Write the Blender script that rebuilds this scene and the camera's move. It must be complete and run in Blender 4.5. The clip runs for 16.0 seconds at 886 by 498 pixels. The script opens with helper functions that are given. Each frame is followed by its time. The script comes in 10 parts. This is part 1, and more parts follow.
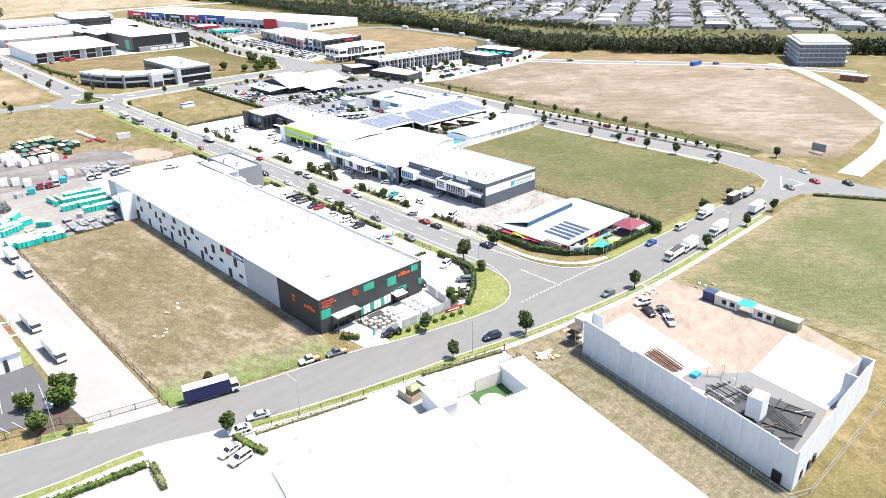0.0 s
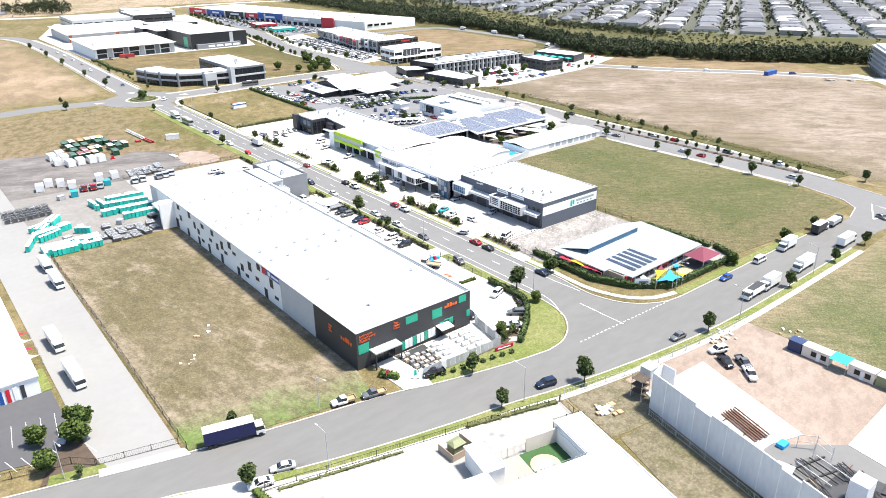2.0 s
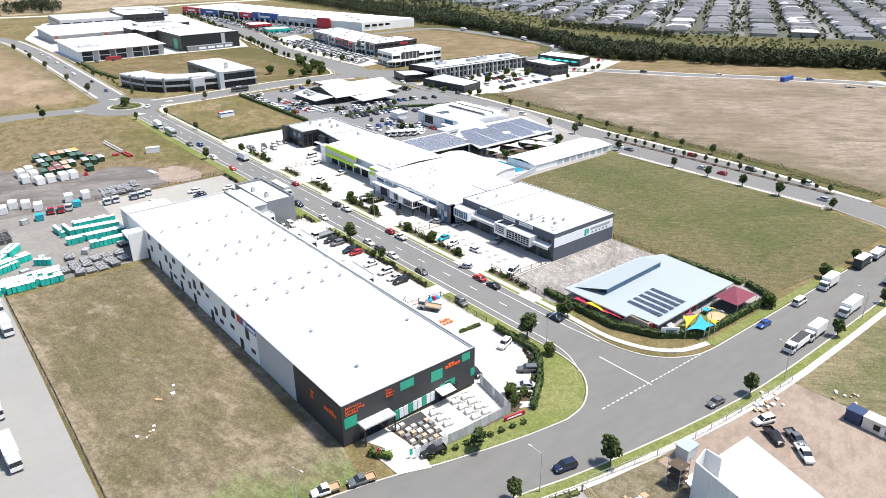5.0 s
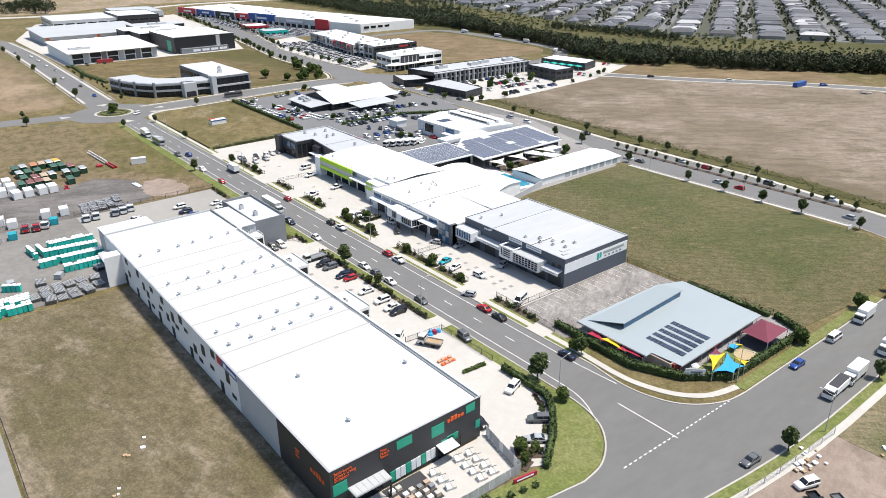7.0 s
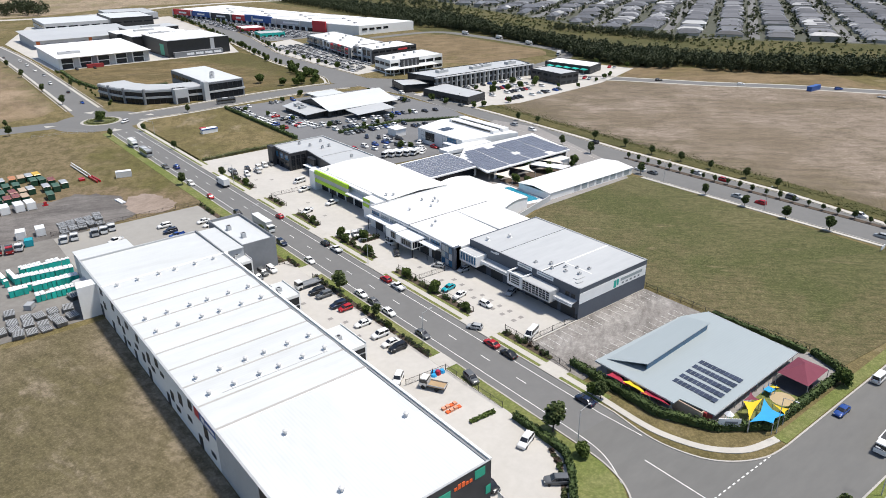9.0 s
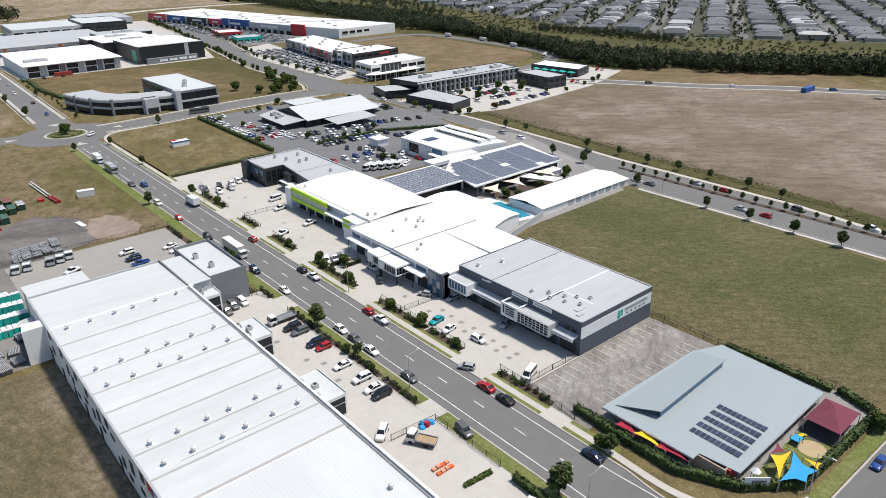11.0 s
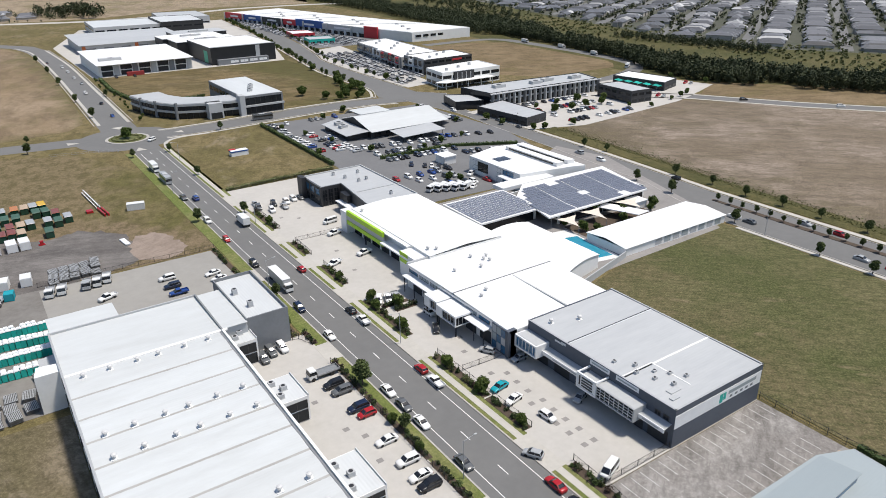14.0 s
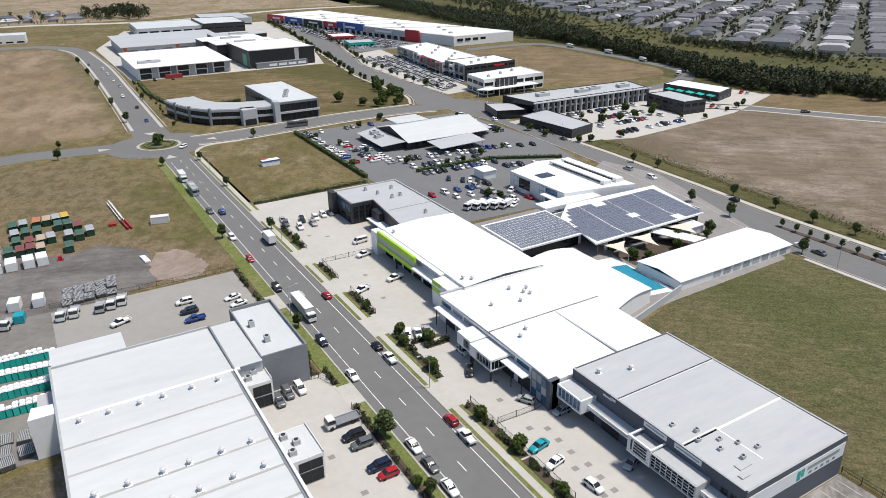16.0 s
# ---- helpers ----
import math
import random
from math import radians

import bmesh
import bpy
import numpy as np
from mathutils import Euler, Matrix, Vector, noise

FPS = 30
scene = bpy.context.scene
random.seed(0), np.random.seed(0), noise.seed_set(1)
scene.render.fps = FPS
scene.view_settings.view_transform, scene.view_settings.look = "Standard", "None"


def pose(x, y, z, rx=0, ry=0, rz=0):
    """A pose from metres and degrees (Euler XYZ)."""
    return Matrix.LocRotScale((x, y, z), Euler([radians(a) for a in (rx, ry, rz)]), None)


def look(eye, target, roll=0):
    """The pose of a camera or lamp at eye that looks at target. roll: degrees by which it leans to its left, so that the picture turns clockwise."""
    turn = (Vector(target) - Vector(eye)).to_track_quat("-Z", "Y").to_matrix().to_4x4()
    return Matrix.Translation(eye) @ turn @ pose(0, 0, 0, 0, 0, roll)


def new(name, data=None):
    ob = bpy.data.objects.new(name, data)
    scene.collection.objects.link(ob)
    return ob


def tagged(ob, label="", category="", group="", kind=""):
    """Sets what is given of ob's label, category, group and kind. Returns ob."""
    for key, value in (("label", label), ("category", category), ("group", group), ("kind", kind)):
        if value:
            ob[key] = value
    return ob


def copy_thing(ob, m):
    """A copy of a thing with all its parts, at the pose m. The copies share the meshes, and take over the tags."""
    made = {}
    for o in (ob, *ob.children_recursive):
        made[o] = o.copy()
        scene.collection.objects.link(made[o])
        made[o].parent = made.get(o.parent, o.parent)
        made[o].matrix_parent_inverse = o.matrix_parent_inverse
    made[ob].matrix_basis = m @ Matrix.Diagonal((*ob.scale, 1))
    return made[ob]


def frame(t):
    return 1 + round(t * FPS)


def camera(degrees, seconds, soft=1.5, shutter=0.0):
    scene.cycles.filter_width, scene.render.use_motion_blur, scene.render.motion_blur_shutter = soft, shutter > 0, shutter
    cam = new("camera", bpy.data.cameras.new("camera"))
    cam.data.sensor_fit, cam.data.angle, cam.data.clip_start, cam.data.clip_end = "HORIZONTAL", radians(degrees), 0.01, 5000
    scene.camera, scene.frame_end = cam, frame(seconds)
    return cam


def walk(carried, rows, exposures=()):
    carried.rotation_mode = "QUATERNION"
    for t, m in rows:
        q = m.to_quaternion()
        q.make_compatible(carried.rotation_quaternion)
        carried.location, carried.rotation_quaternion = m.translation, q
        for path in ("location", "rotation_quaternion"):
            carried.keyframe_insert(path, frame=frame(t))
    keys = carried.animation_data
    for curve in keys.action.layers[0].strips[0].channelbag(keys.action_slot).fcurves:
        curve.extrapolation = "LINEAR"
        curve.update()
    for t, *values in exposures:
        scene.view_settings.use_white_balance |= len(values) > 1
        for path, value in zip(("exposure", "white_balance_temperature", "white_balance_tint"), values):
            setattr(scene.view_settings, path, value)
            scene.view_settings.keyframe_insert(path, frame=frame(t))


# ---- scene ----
cam = camera(64.4, 16.0, soft=0.9)
PATH = [
    (0, (-144.466, -76.35, 89.163), (-143.22, -75.007, 88.36), -1.1),
    (0.5, (-141.212, -72.761, 89.117), (-139.968, -71.418, 88.313), -1.1),
    (1, (-138.493, -68.69, 88.963), (-137.32, -67.282, 88.161), -0.7),
    (1.5, (-135.279, -65.635, 88.897), (-134.138, -64.201, 88.096), -0.7),
    (2, (-132.37, -62.392, 89.137), (-131.231, -60.957, 88.335), -0.7),
    (2.5, (-129.818, -59.187, 89.495), (-128.679, -57.753, 88.691), -0.7),
    (3, (-127.058, -55.801, 89.645), (-125.919, -54.367, 88.841), -0.7),
    (3.5, (-124.211, -52.329, 89.593), (-123.073, -50.896, 88.788), -0.7),
    (4, (-121.515, -48.759, 89.71), (-120.376, -47.327, 88.904), -0.6),
    (6.5, (-108.31, -31.446, 90.453), (-107.172, -30.015, 89.642), -0.6),
    (7, (-105.561, -27.809, 90.347), (-104.422, -26.378, 89.537), -0.5),
    (7.5, (-102.934, -24.277, 90.404), (-101.796, -22.846, 89.593), -0.6),
    (8, (-100.316, -20.47, 90.41), (-99.178, -19.04, 89.599), -0.6),
    (8.5, (-97.713, -17.093, 90.376), (-96.575, -15.662, 89.565), -0.6),
    (9, (-95.016, -13.308, 90.472), (-93.878, -11.878, 89.661), -0.7),
    (9.2, (-93.999, -12.071, 90.599), (-92.862, -10.639, 89.787), -0.7),
    (11.3, (-81.921, 3.351, 90.323), (-80.74, 4.746, 89.512), -1.1),
    (11.5, (-80.845, 4.757, 90.338), (-79.655, 6.145, 89.527), -1.0),
    (12, (-78.039, 8.605, 90.49), (-76.847, 9.99, 89.677), -1.1),
    (12.5, (-75.731, 12.351, 90.698), (-74.551, 13.745, 89.885), -1.0),
    (13, (-72.712, 15.993, 90.669), (-71.608, 17.451, 89.859), -0.8),
    (13.5, (-69.728, 19.522, 90.591), (-68.694, 21.031, 89.783), -0.7),
    (14, (-66.517, 23.028, 90.613), (-65.494, 24.546, 89.806), -0.8),
    (14.5, (-63.85, 26.595, 90.505), (-62.827, 28.113, 89.699), -0.8),
    (15, (-61.223, 30.531, 90.699), (-60.229, 32.068, 89.893), -0.8),
    (15.5, (-58.455, 34.03, 90.632), (-57.47, 35.574, 89.827), -0.9),
    (16, (-56.037, 37.961, 90.696), (-55.104, 39.538, 89.894), -0.8),
]
EXPOSURES = [(0.0, 1.52), (4.0, 1.13), (6.5, 0.71), (9.0, 0.38), (12.0, 0.2), (16.0, 0.18)]
walk(cam, [(t, look(e, g, r)) for t, e, g, r in PATH], EXPOSURES)

# ---- light ----
SUN_EL, SUN_AZ = radians(68), radians(124)          # height, and turn from +y towards +x
world = bpy.data.worlds.new("world")
scene.world = world
world.use_nodes = True
wn = world.node_tree
sky = wn.nodes.new("ShaderNodeTexSky")
sky.sky_type, sky.sun_disc = "NISHITA", False
sky.sun_elevation, sky.sun_rotation = SUN_EL, SUN_AZ
wn.links.new(sky.outputs[0], wn.nodes["Background"].inputs[0])
wn.nodes["Background"].inputs[1].default_value = 0.11
sun = new("sun", bpy.data.lights.new("sun", "SUN"))
sun.data.energy, sun.data.angle, sun.data.color = 4.1, radians(7.0), (1.0, 0.94, 0.85)
sun_way = Vector((math.cos(SUN_EL) * math.sin(SUN_AZ), math.cos(SUN_EL) * math.cos(SUN_AZ), math.sin(SUN_EL)))
sun.matrix_world = look(sun_way * 300, (0, 0, 0))

rng = random.Random(7)


# ---- materials ----
def mat(name, color, rough=0.8, other=None, big=0.15, small=2.0, amount=0.5, bump=0.0, metal=0.0, random_value=0.0, stretch=(1, 1, 1), contrast=0.3, spec=0.5):
    """A surface with a coarse and a fine variation between two colours, in world metres."""
    m = bpy.data.materials.new(name)
    m.use_nodes = True
    nt = m.node_tree
    b = nt.nodes["Principled BSDF"]
    b.inputs["Roughness"].default_value, b.inputs["Metallic"].default_value = rough, metal
    b.inputs["Specular IOR Level"].default_value = spec
    geo = nt.nodes.new("ShaderNodeNewGeometry")
    mp = nt.nodes.new("ShaderNodeMapping")
    mp.inputs["Scale"].default_value = stretch
    nt.links.new(geo.outputs["Position"], mp.inputs["Vector"])
    if other is None:
        other = tuple(c * 0.8 for c in color)
    n1, n2 = nt.nodes.new("ShaderNodeTexNoise"), nt.nodes.new("ShaderNodeTexNoise")
    for n, sc, det in ((n1, big, 5), (n2, small, 4)):
        n.inputs["Scale"].default_value, n.inputs["Detail"].default_value = sc, det
        n.inputs["Roughness"].default_value = 0.65
        nt.links.new(mp.outputs[0], n.inputs["Vector"])
    mixf = nt.nodes.new("ShaderNodeMix")
    mixf.inputs["Factor"].default_value = 0.42
    nt.links.new(n1.outputs["Fac"], mixf.inputs[2])
    nt.links.new(n2.outputs["Fac"], mixf.inputs[3])
    ramp = nt.nodes.new("ShaderNodeMapRange")
    ramp.inputs["From Min"].default_value, ramp.inputs["From Max"].default_value = 0.5 - contrast / 2, 0.5 + contrast / 2
    ramp.inputs["To Max"].default_value = amount * 2 if amount < 0.5 else 1.0
    nt.links.new(mixf.outputs[0], ramp.inputs["Value"])
    mix = nt.nodes.new("ShaderNodeMix")
    mix.data_type = "RGBA"
    nt.links.new(ramp.outputs[0], mix.inputs["Factor"])
    mix.inputs[6].default_value, mix.inputs[7].default_value = (*color, 1), (*other, 1)
    out = mix.outputs[2]
    if random_value:
        info, mul = nt.nodes.new("ShaderNodeObjectInfo"), nt.nodes.new("ShaderNodeMapRange")
        mul.inputs["To Min"].default_value, mul.inputs["To Max"].default_value = 1 - random_value, 1 + random_value
        nt.links.new(info.outputs["Random"], mul.inputs["Value"])
        hsv = nt.nodes.new("ShaderNodeHueSaturation")
        nt.links.new(mul.outputs[0], hsv.inputs["Value"])
        nt.links.new(out, hsv.inputs["Color"])
        out = hsv.outputs[0]
    nt.links.new(out, b.inputs["Base Color"])
    if bump:
        bp = nt.nodes.new("ShaderNodeBump")
        bp.inputs["Strength"].default_value, bp.inputs["Distance"].default_value = min(1.0, bump), 0.05
        nt.links.new(n2.outputs["Fac"], bp.inputs["Height"])
        nt.links.new(bp.outputs[0], b.inputs["Normal"])
    return m


def ribbed(name, color, axis, pitch, rough=0.45, dirt=None, amount=0.3, metal=0.0, ridge=0.35, rung=0.0):
    """Folded sheet: ribs across the given axis, with streaks of dirt along the fall and faint sheet laps every rung metres."""
    m = mat(name, color, rough, dirt or tuple(c * 0.78 for c in color), 0.06, 0.5, amount, metal=metal,
            stretch=(1, 0.25, 1) if axis == "X" else (0.25, 1, 1))
    nt = m.node_tree
    b = nt.nodes["Principled BSDF"]
    geo = nt.nodes.new("ShaderNodeNewGeometry")
    w = nt.nodes.new("ShaderNodeTexWave")
    w.bands_direction = axis
    w.inputs["Scale"].default_value = 0.314 / pitch
    nt.links.new(geo.outputs["Position"], w.inputs["Vector"])
    bp = nt.nodes.new("ShaderNodeBump")
    bp.inputs["Strength"].default_value, bp.inputs["Distance"].default_value = ridge, 0.06
    nt.links.new(w.outputs["Fac"], bp.inputs["Height"])
    nt.links.new(bp.outputs[0], b.inputs["Normal"])
    return m


def glassy(name, color, rough=0.14, var=0.5):
    return mat(name, color, rough, tuple(c * var for c in color), 0.3, 1.5, 0.5, spec=0.35)


WHITE_ROOF = ribbed("white_roof_sheet", (0.565, 0.585, 0.592), "X", 0.7, 0.5, (0.50, 0.515, 0.52), 0.5, ridge=0.15)
BRIGHT_ROOF = ribbed("bright_white_roof_sheet", (0.75, 0.75, 0.75), "Y", 0.7, 0.5, (0.66, 0.66, 0.65), 0.4, ridge=0.12)
WHITE_ROOF_B = ribbed("white_roof_sheet_b", (0.562, 0.582, 0.588), "Y", 0.7, 0.5, (0.48, 0.492, 0.49), 0.5, ridge=0.15)
GREY_ROOF = ribbed("grey_roof_sheet", (0.45, 0.46, 0.465), "Y", 0.7, 0.5, (0.38, 0.39, 0.40), 0.5, ridge=0.12)
PALE_ROOF = ribbed("pale_blue_grey_roof", (0.30, 0.34, 0.355), "Y", 0.6, 0.45, (0.27, 0.31, 0.325), 0.3, ridge=0.1)
WALL_WHITE = mat("white_painted_panel", (0.76, 0.76, 0.75), 0.7, (0.66, 0.66, 0.65), 0.2, 1.5, 0.35)
WALL_PALE = mat("pale_grey_panel", (0.44, 0.45, 0.46), 0.75, (0.36, 0.37, 0.38), 0.2, 1.5, 0.4)
WALL_MID = mat("mid_grey_panel", (0.20, 0.21, 0.225), 0.7, (0.16, 0.17, 0.18), 0.2, 1.5, 0.4)
WALL_BLUE = mat("slate_blue_grey_panel", (0.085, 0.10, 0.125), 0.65, (0.065, 0.075, 0.10), 0.2, 1.5, 0.4)
CHARCOAL = mat("charcoal_panel", (0.036, 0.037, 0.041), 0.6, (0.026, 0.027, 0.03), 0.2, 2.0, 0.5)
BLACK = mat("black_cladding", (0.016, 0.017, 0.02), 0.5, (0.010, 0.011, 0.013), 0.3, 2.0, 0.5)
CONCRETE_WALL = mat("raw_concrete_panel", (0.62, 0.63, 0.64), 0.8, (0.52, 0.53, 0.54), 0.15, 1.2, 0.5, stretch=(1, 1, 0.3))
GLASS = glassy("tinted_glass", (0.018, 0.022, 0.027))
BLUE_GLASS = glassy("blue_glass", (0.06, 0.17, 0.30))
STEEL = mat("galvanised_steel", (0.42, 0.43, 0.44), 0.45, (0.34, 0.35, 0.36), 0.5, 4, 0.5, metal=0.1)
DARK_STEEL = mat("dark_steel", (0.03, 0.03, 0.033), 0.5, (0.02, 0.02, 0.022), 0.5, 4, 0.5)
BLACK_FENCE = mat("black_fence_paint", (0.012, 0.012, 0.013), 0.5, (0.02, 0.02, 0.02), 0.5, 4, 0.5)
ASPHALT = mat("asphalt", (0.158, 0.157, 0.154), 0.9, (0.120, 0.119, 0.117), 0.04, 0.35, 0.5, bump=0.06, contrast=0.5)
ASPHALT_SIDE = mat("side_road_asphalt", (0.148, 0.146, 0.140), 0.9, (0.112, 0.111, 0.107), 0.05, 0.4, 0.5, bump=0.06, contrast=0.45, stretch=(0.35, 1, 1))
ASPHALT_WEST = mat("fresh_dark_asphalt", (0.080, 0.080, 0.084), 0.9, (0.062, 0.062, 0.066), 0.06, 0.8, 0.5, bump=0.2, contrast=0.4)
ASPHALT_DARK = mat("car_park_asphalt", (0.165, 0.165, 0.168), 0.9, (0.125, 0.126, 0.13), 0.06, 0.8, 0.5, bump=0.2, contrast=0.4)
CONCRETE = mat("concrete_paving", (0.47, 0.45, 0.42), 0.85, (0.38, 0.362, 0.335), 0.06, 0.5, 0.5, bump=0.1, contrast=0.4)
CONCRETE_WEST = mat("pale_concrete_drive", (0.305, 0.294, 0.272), 0.85, (0.245, 0.234, 0.216), 0.04, 0.4, 0.5, bump=0.1, contrast=0.4)
CONCRETE_DRIVE = mat("grey_concrete_drive", (0.240, 0.237, 0.228), 0.85, (0.205, 0.202, 0.193), 0.05, 0.5, 0.5, bump=0.1, contrast=0.4)
CONCRETE_OLD = mat("stained_concrete", (0.27, 0.255, 0.245), 0.85, (0.19, 0.18, 0.172), 0.07, 0.5, 0.5, bump=0.1, contrast=0.35)
SLAB_WHITE = mat("fresh_concrete_slab", (0.66, 0.66, 0.65), 0.8, (0.56, 0.56, 0.55), 0.1, 0.7, 0.4)
FOOTPATH = mat("footpath_concrete", (0.46, 0.44, 0.40), 0.85, (0.38, 0.36, 0.33), 0.1, 1.0, 0.5)
KERB = mat("kerb_concrete", (0.42, 0.40, 0.37), 0.85, (0.33, 0.31, 0.29), 0.2, 1.5, 0.5)
PAINT_WHITE = mat("road_marking_paint", (0.72, 0.72, 0.70), 0.6, (0.5, 0.5, 0.49), 0.4, 3, 0.4)
def ground(name, base, dry, bare, streak=(1, 1, 1), turn=0.0, bare_at=0.62, rings=0.0, big=0.018, mid=0.11, edges=(), edge_colour=None, distort=0.4, tuft=0.6, gloom=0.65, ring_centre=(105, 38), ring_amount=0.16, blotch=0.3):
    """Rough land: broad patches of two grass colours, bare spots, streaks and fine tufts, with optional mowing lines."""
    m = bpy.data.materials.new(name)
    m.use_nodes = True
    nt = m.node_tree
    p = nt.nodes["Principled BSDF"]
    p.inputs["Roughness"].default_value, p.inputs["Specular IOR Level"].default_value = 0.95, 0.15
    geo = nt.nodes.new("ShaderNodeNewGeometry")

    def field(scale, detail, stretch=(1, 1, 1), rough=0.65, distort=0.0):
        mp, n, vr = nt.nodes.new("ShaderNodeMapping"), nt.nodes.new("ShaderNodeTexNoise"), nt.nodes.new("ShaderNodeVectorRotate")
        mp.inputs["Scale"].default_value = stretch
        vr.rotation_type, vr.inputs["Angle"].default_value = "Z_AXIS", radians(turn)
        n.inputs["Scale"].default_value, n.inputs["Detail"].default_value, n.inputs["Roughness"].default_value = scale, detail, rough
        n.inputs["Distortion"].default_value = distort
        nt.links.new(geo.outputs["Position"], vr.inputs["Vector"])
        nt.links.new(vr.outputs[0], mp.inputs["Vector"])
        nt.links.new(mp.outputs[0], n.inputs["Vector"])
        return n.outputs["Fac"]

    def span(value, lo, hi, a=0.0, c=1.0):
        r = nt.nodes.new("ShaderNodeMapRange")
        r.interpolation_type = "SMOOTHSTEP"
        r.inputs["From Min"].default_value, r.inputs["From Max"].default_value = lo, hi
        r.inputs["To Min"].default_value, r.inputs["To Max"].default_value = a, c
        nt.links.new(value, r.inputs["Value"])
        return r.outputs[0]

    def blend(f, x, y, mode="MIX"):
        k = nt.nodes.new("ShaderNodeMix")
        k.data_type, k.blend_type = "RGBA", mode
        nt.links.new(f, k.inputs["Factor"])
        for v, i in ((x, 6), (y, 7)):
            if isinstance(v, tuple):
                k.inputs[i].default_value = (*v, 1)
            else:
                nt.links.new(v, k.inputs[i])
        return k.outputs[2]

    col = blend(span(field(big, 6), 0.40, 0.60), base, dry)
    col = blend(span(field(mid, 8, streak, 0.7, distort), bare_at - 0.09, bare_at + 0.09, 0, 0.85), col, bare)
    ragged = field(0.07, 6)
    for (ex, ey), (nx, ny), wide, *tint in edges:
        # worn margin along one side: distance from a line, made ragged
        sep, dot, sh = nt.nodes.new("ShaderNodeVectorMath"), nt.nodes.new("ShaderNodeVectorMath"), nt.nodes.new("ShaderNodeMath")
        sep.operation, dot.operation, sh.operation = "SUBTRACT", "DOT_PRODUCT", "MULTIPLY_ADD"
        sep.inputs[1].default_value, dot.inputs[1].default_value = (ex, ey, 0), (nx, ny, 0)
        sh.inputs[1].default_value = -wide * 3.0
        nt.links.new(geo.outputs["Position"], sep.inputs[0])
        nt.links.new(sep.outputs[0], dot.inputs[0])
        nt.links.new(ragged, sh.inputs[0])
        nt.links.new(dot.outputs["Value"], sh.inputs[2])
        col = blend(span(sh.outputs[0], -wide * 1.6, -wide * 0.4, 0.85, 0.0), col, tint[0] if tint else edge_colour or bare)
    col = blend(span(field(mid * 3.2, 8, streak, 0.75), 0.38, 0.58, gloom, 0.0), col, tuple(c * 0.5 for c in base))
    col = blend(span(field(0.55, 6, (1, 1, 1), 0.7), 0.42, 0.62, 0.0, blotch), col, tuple(c * 0.55 for c in base))
    fine = field(1.7, 8, (1, 1, 1), 0.8)
    col = blend(span(fine, 0.44, 0.66, 0.0, tuft), col, tuple(min(1, c * 1.05) for c in dry), "ADD")
    if rings:
        w = nt.nodes.new("ShaderNodeTexWave")
        w.wave_type, w.rings_direction = "RINGS", "Z"
        w.inputs["Scale"].default_value, w.inputs["Distortion"].default_value, w.inputs["Detail"].default_value = rings, 5, 4
        w.inputs["Detail Scale"].default_value = 0.4
        mp = nt.nodes.new("ShaderNodeMapping")
        mp.inputs["Location"].default_value, mp.inputs["Scale"].default_value = (-ring_centre[0], -ring_centre[1], 0), (0.7, 1, 1)
        nt.links.new(geo.outputs["Position"], mp.inputs["Vector"])
        nt.links.new(mp.outputs[0], w.inputs["Vector"])
        col = blend(span(w.outputs["Fac"], 0.2, 0.9, 0.0, ring_amount), col, tuple(c * 0.5 for c in base))
    nt.links.new(col, p.inputs["Base Color"])
    bp = nt.nodes.new("ShaderNodeBump")
    bp.inputs["Strength"].default_value, bp.inputs["Distance"].default_value = 0.6, 0.12
    nt.links.new(fine, bp.inputs["Height"])
    nt.links.new(bp.outputs[0], p.inputs["Normal"])
    return m


DRY_GRASS = ground("dry_paddock_grass", (0.108, 0.093, 0.050), (0.158, 0.130, 0.084), (0.25, 0.205, 0.155), (0.5, 1, 1), 78, 0.60, 0.12, ring_centre=(-70, 38), ring_amount=0.06, tuft=0.4, gloom=0.6, blotch=0.4,
                   edges=(((-63.5, 60), (-1, 0), 6), ((-80, 50), (0.2, 0.98), 24), ((-103.4, 100), (1, 0), 4), ((-85, 51), (0.2, 0.98), 11, (0.075, 0.145, 0.022))))
LOT_GRASS = ground("rough_lot_grass", (0.112, 0.096, 0.040), (0.165, 0.130, 0.066), (0.25, 0.205, 0.15), (1, 0.6, 1), 20, 0.62, mid=0.06, tuft=0.45)
FIELD_GRASS = ground("mown_field_grass", (0.068, 0.077, 0.028), (0.122, 0.110, 0.056), (0.21, 0.16, 0.105), (0.4, 1.3, 1), 46, 0.64, 0.55, tuft=0.6, gloom=0.6, blotch=0.55, mid=0.16, distort=0.3, ring_amount=0.1,
                     edges=(((59, 80), (1, 0), 36), ((80, 32), (0.05, 1), 26), ((60, 150), (0.3, -1), 22)), edge_colour=(0.128, 0.102, 0.058))
SOUTH_GRASS = ground("south_field_grass", (0.082, 0.092, 0.038), (0.134, 0.123, 0.068), (0.23, 0.185, 0.12), (0.4, 1.3, 1), 46, 0.68, 0.5, tuft=0.55, gloom=0.5, mid=0.16, ring_amount=0.1, ring_centre=(40, -8), edges=(((40, 12), (0, -1), 14), ((24, -10), (1, 0), 12)), edge_colour=(0.20, 0.16, 0.105))
BROWN_FIELD = ground("bare_brown_field", (0.150, 0.119, 0.084), (0.245, 0.201, 0.163), (0.084, 0.072, 0.036), (0.5, 1.2, 1), 46, 0.60, big=0.014, mid=0.05, tuft=0.5, gloom=0.65, blotch=0.5, edges=(((190, 290), (0.75, -0.66), 55), ((170, 120), (1, 0.05), 30)), edge_colour=(0.088, 0.074, 0.036), distort=0.6)
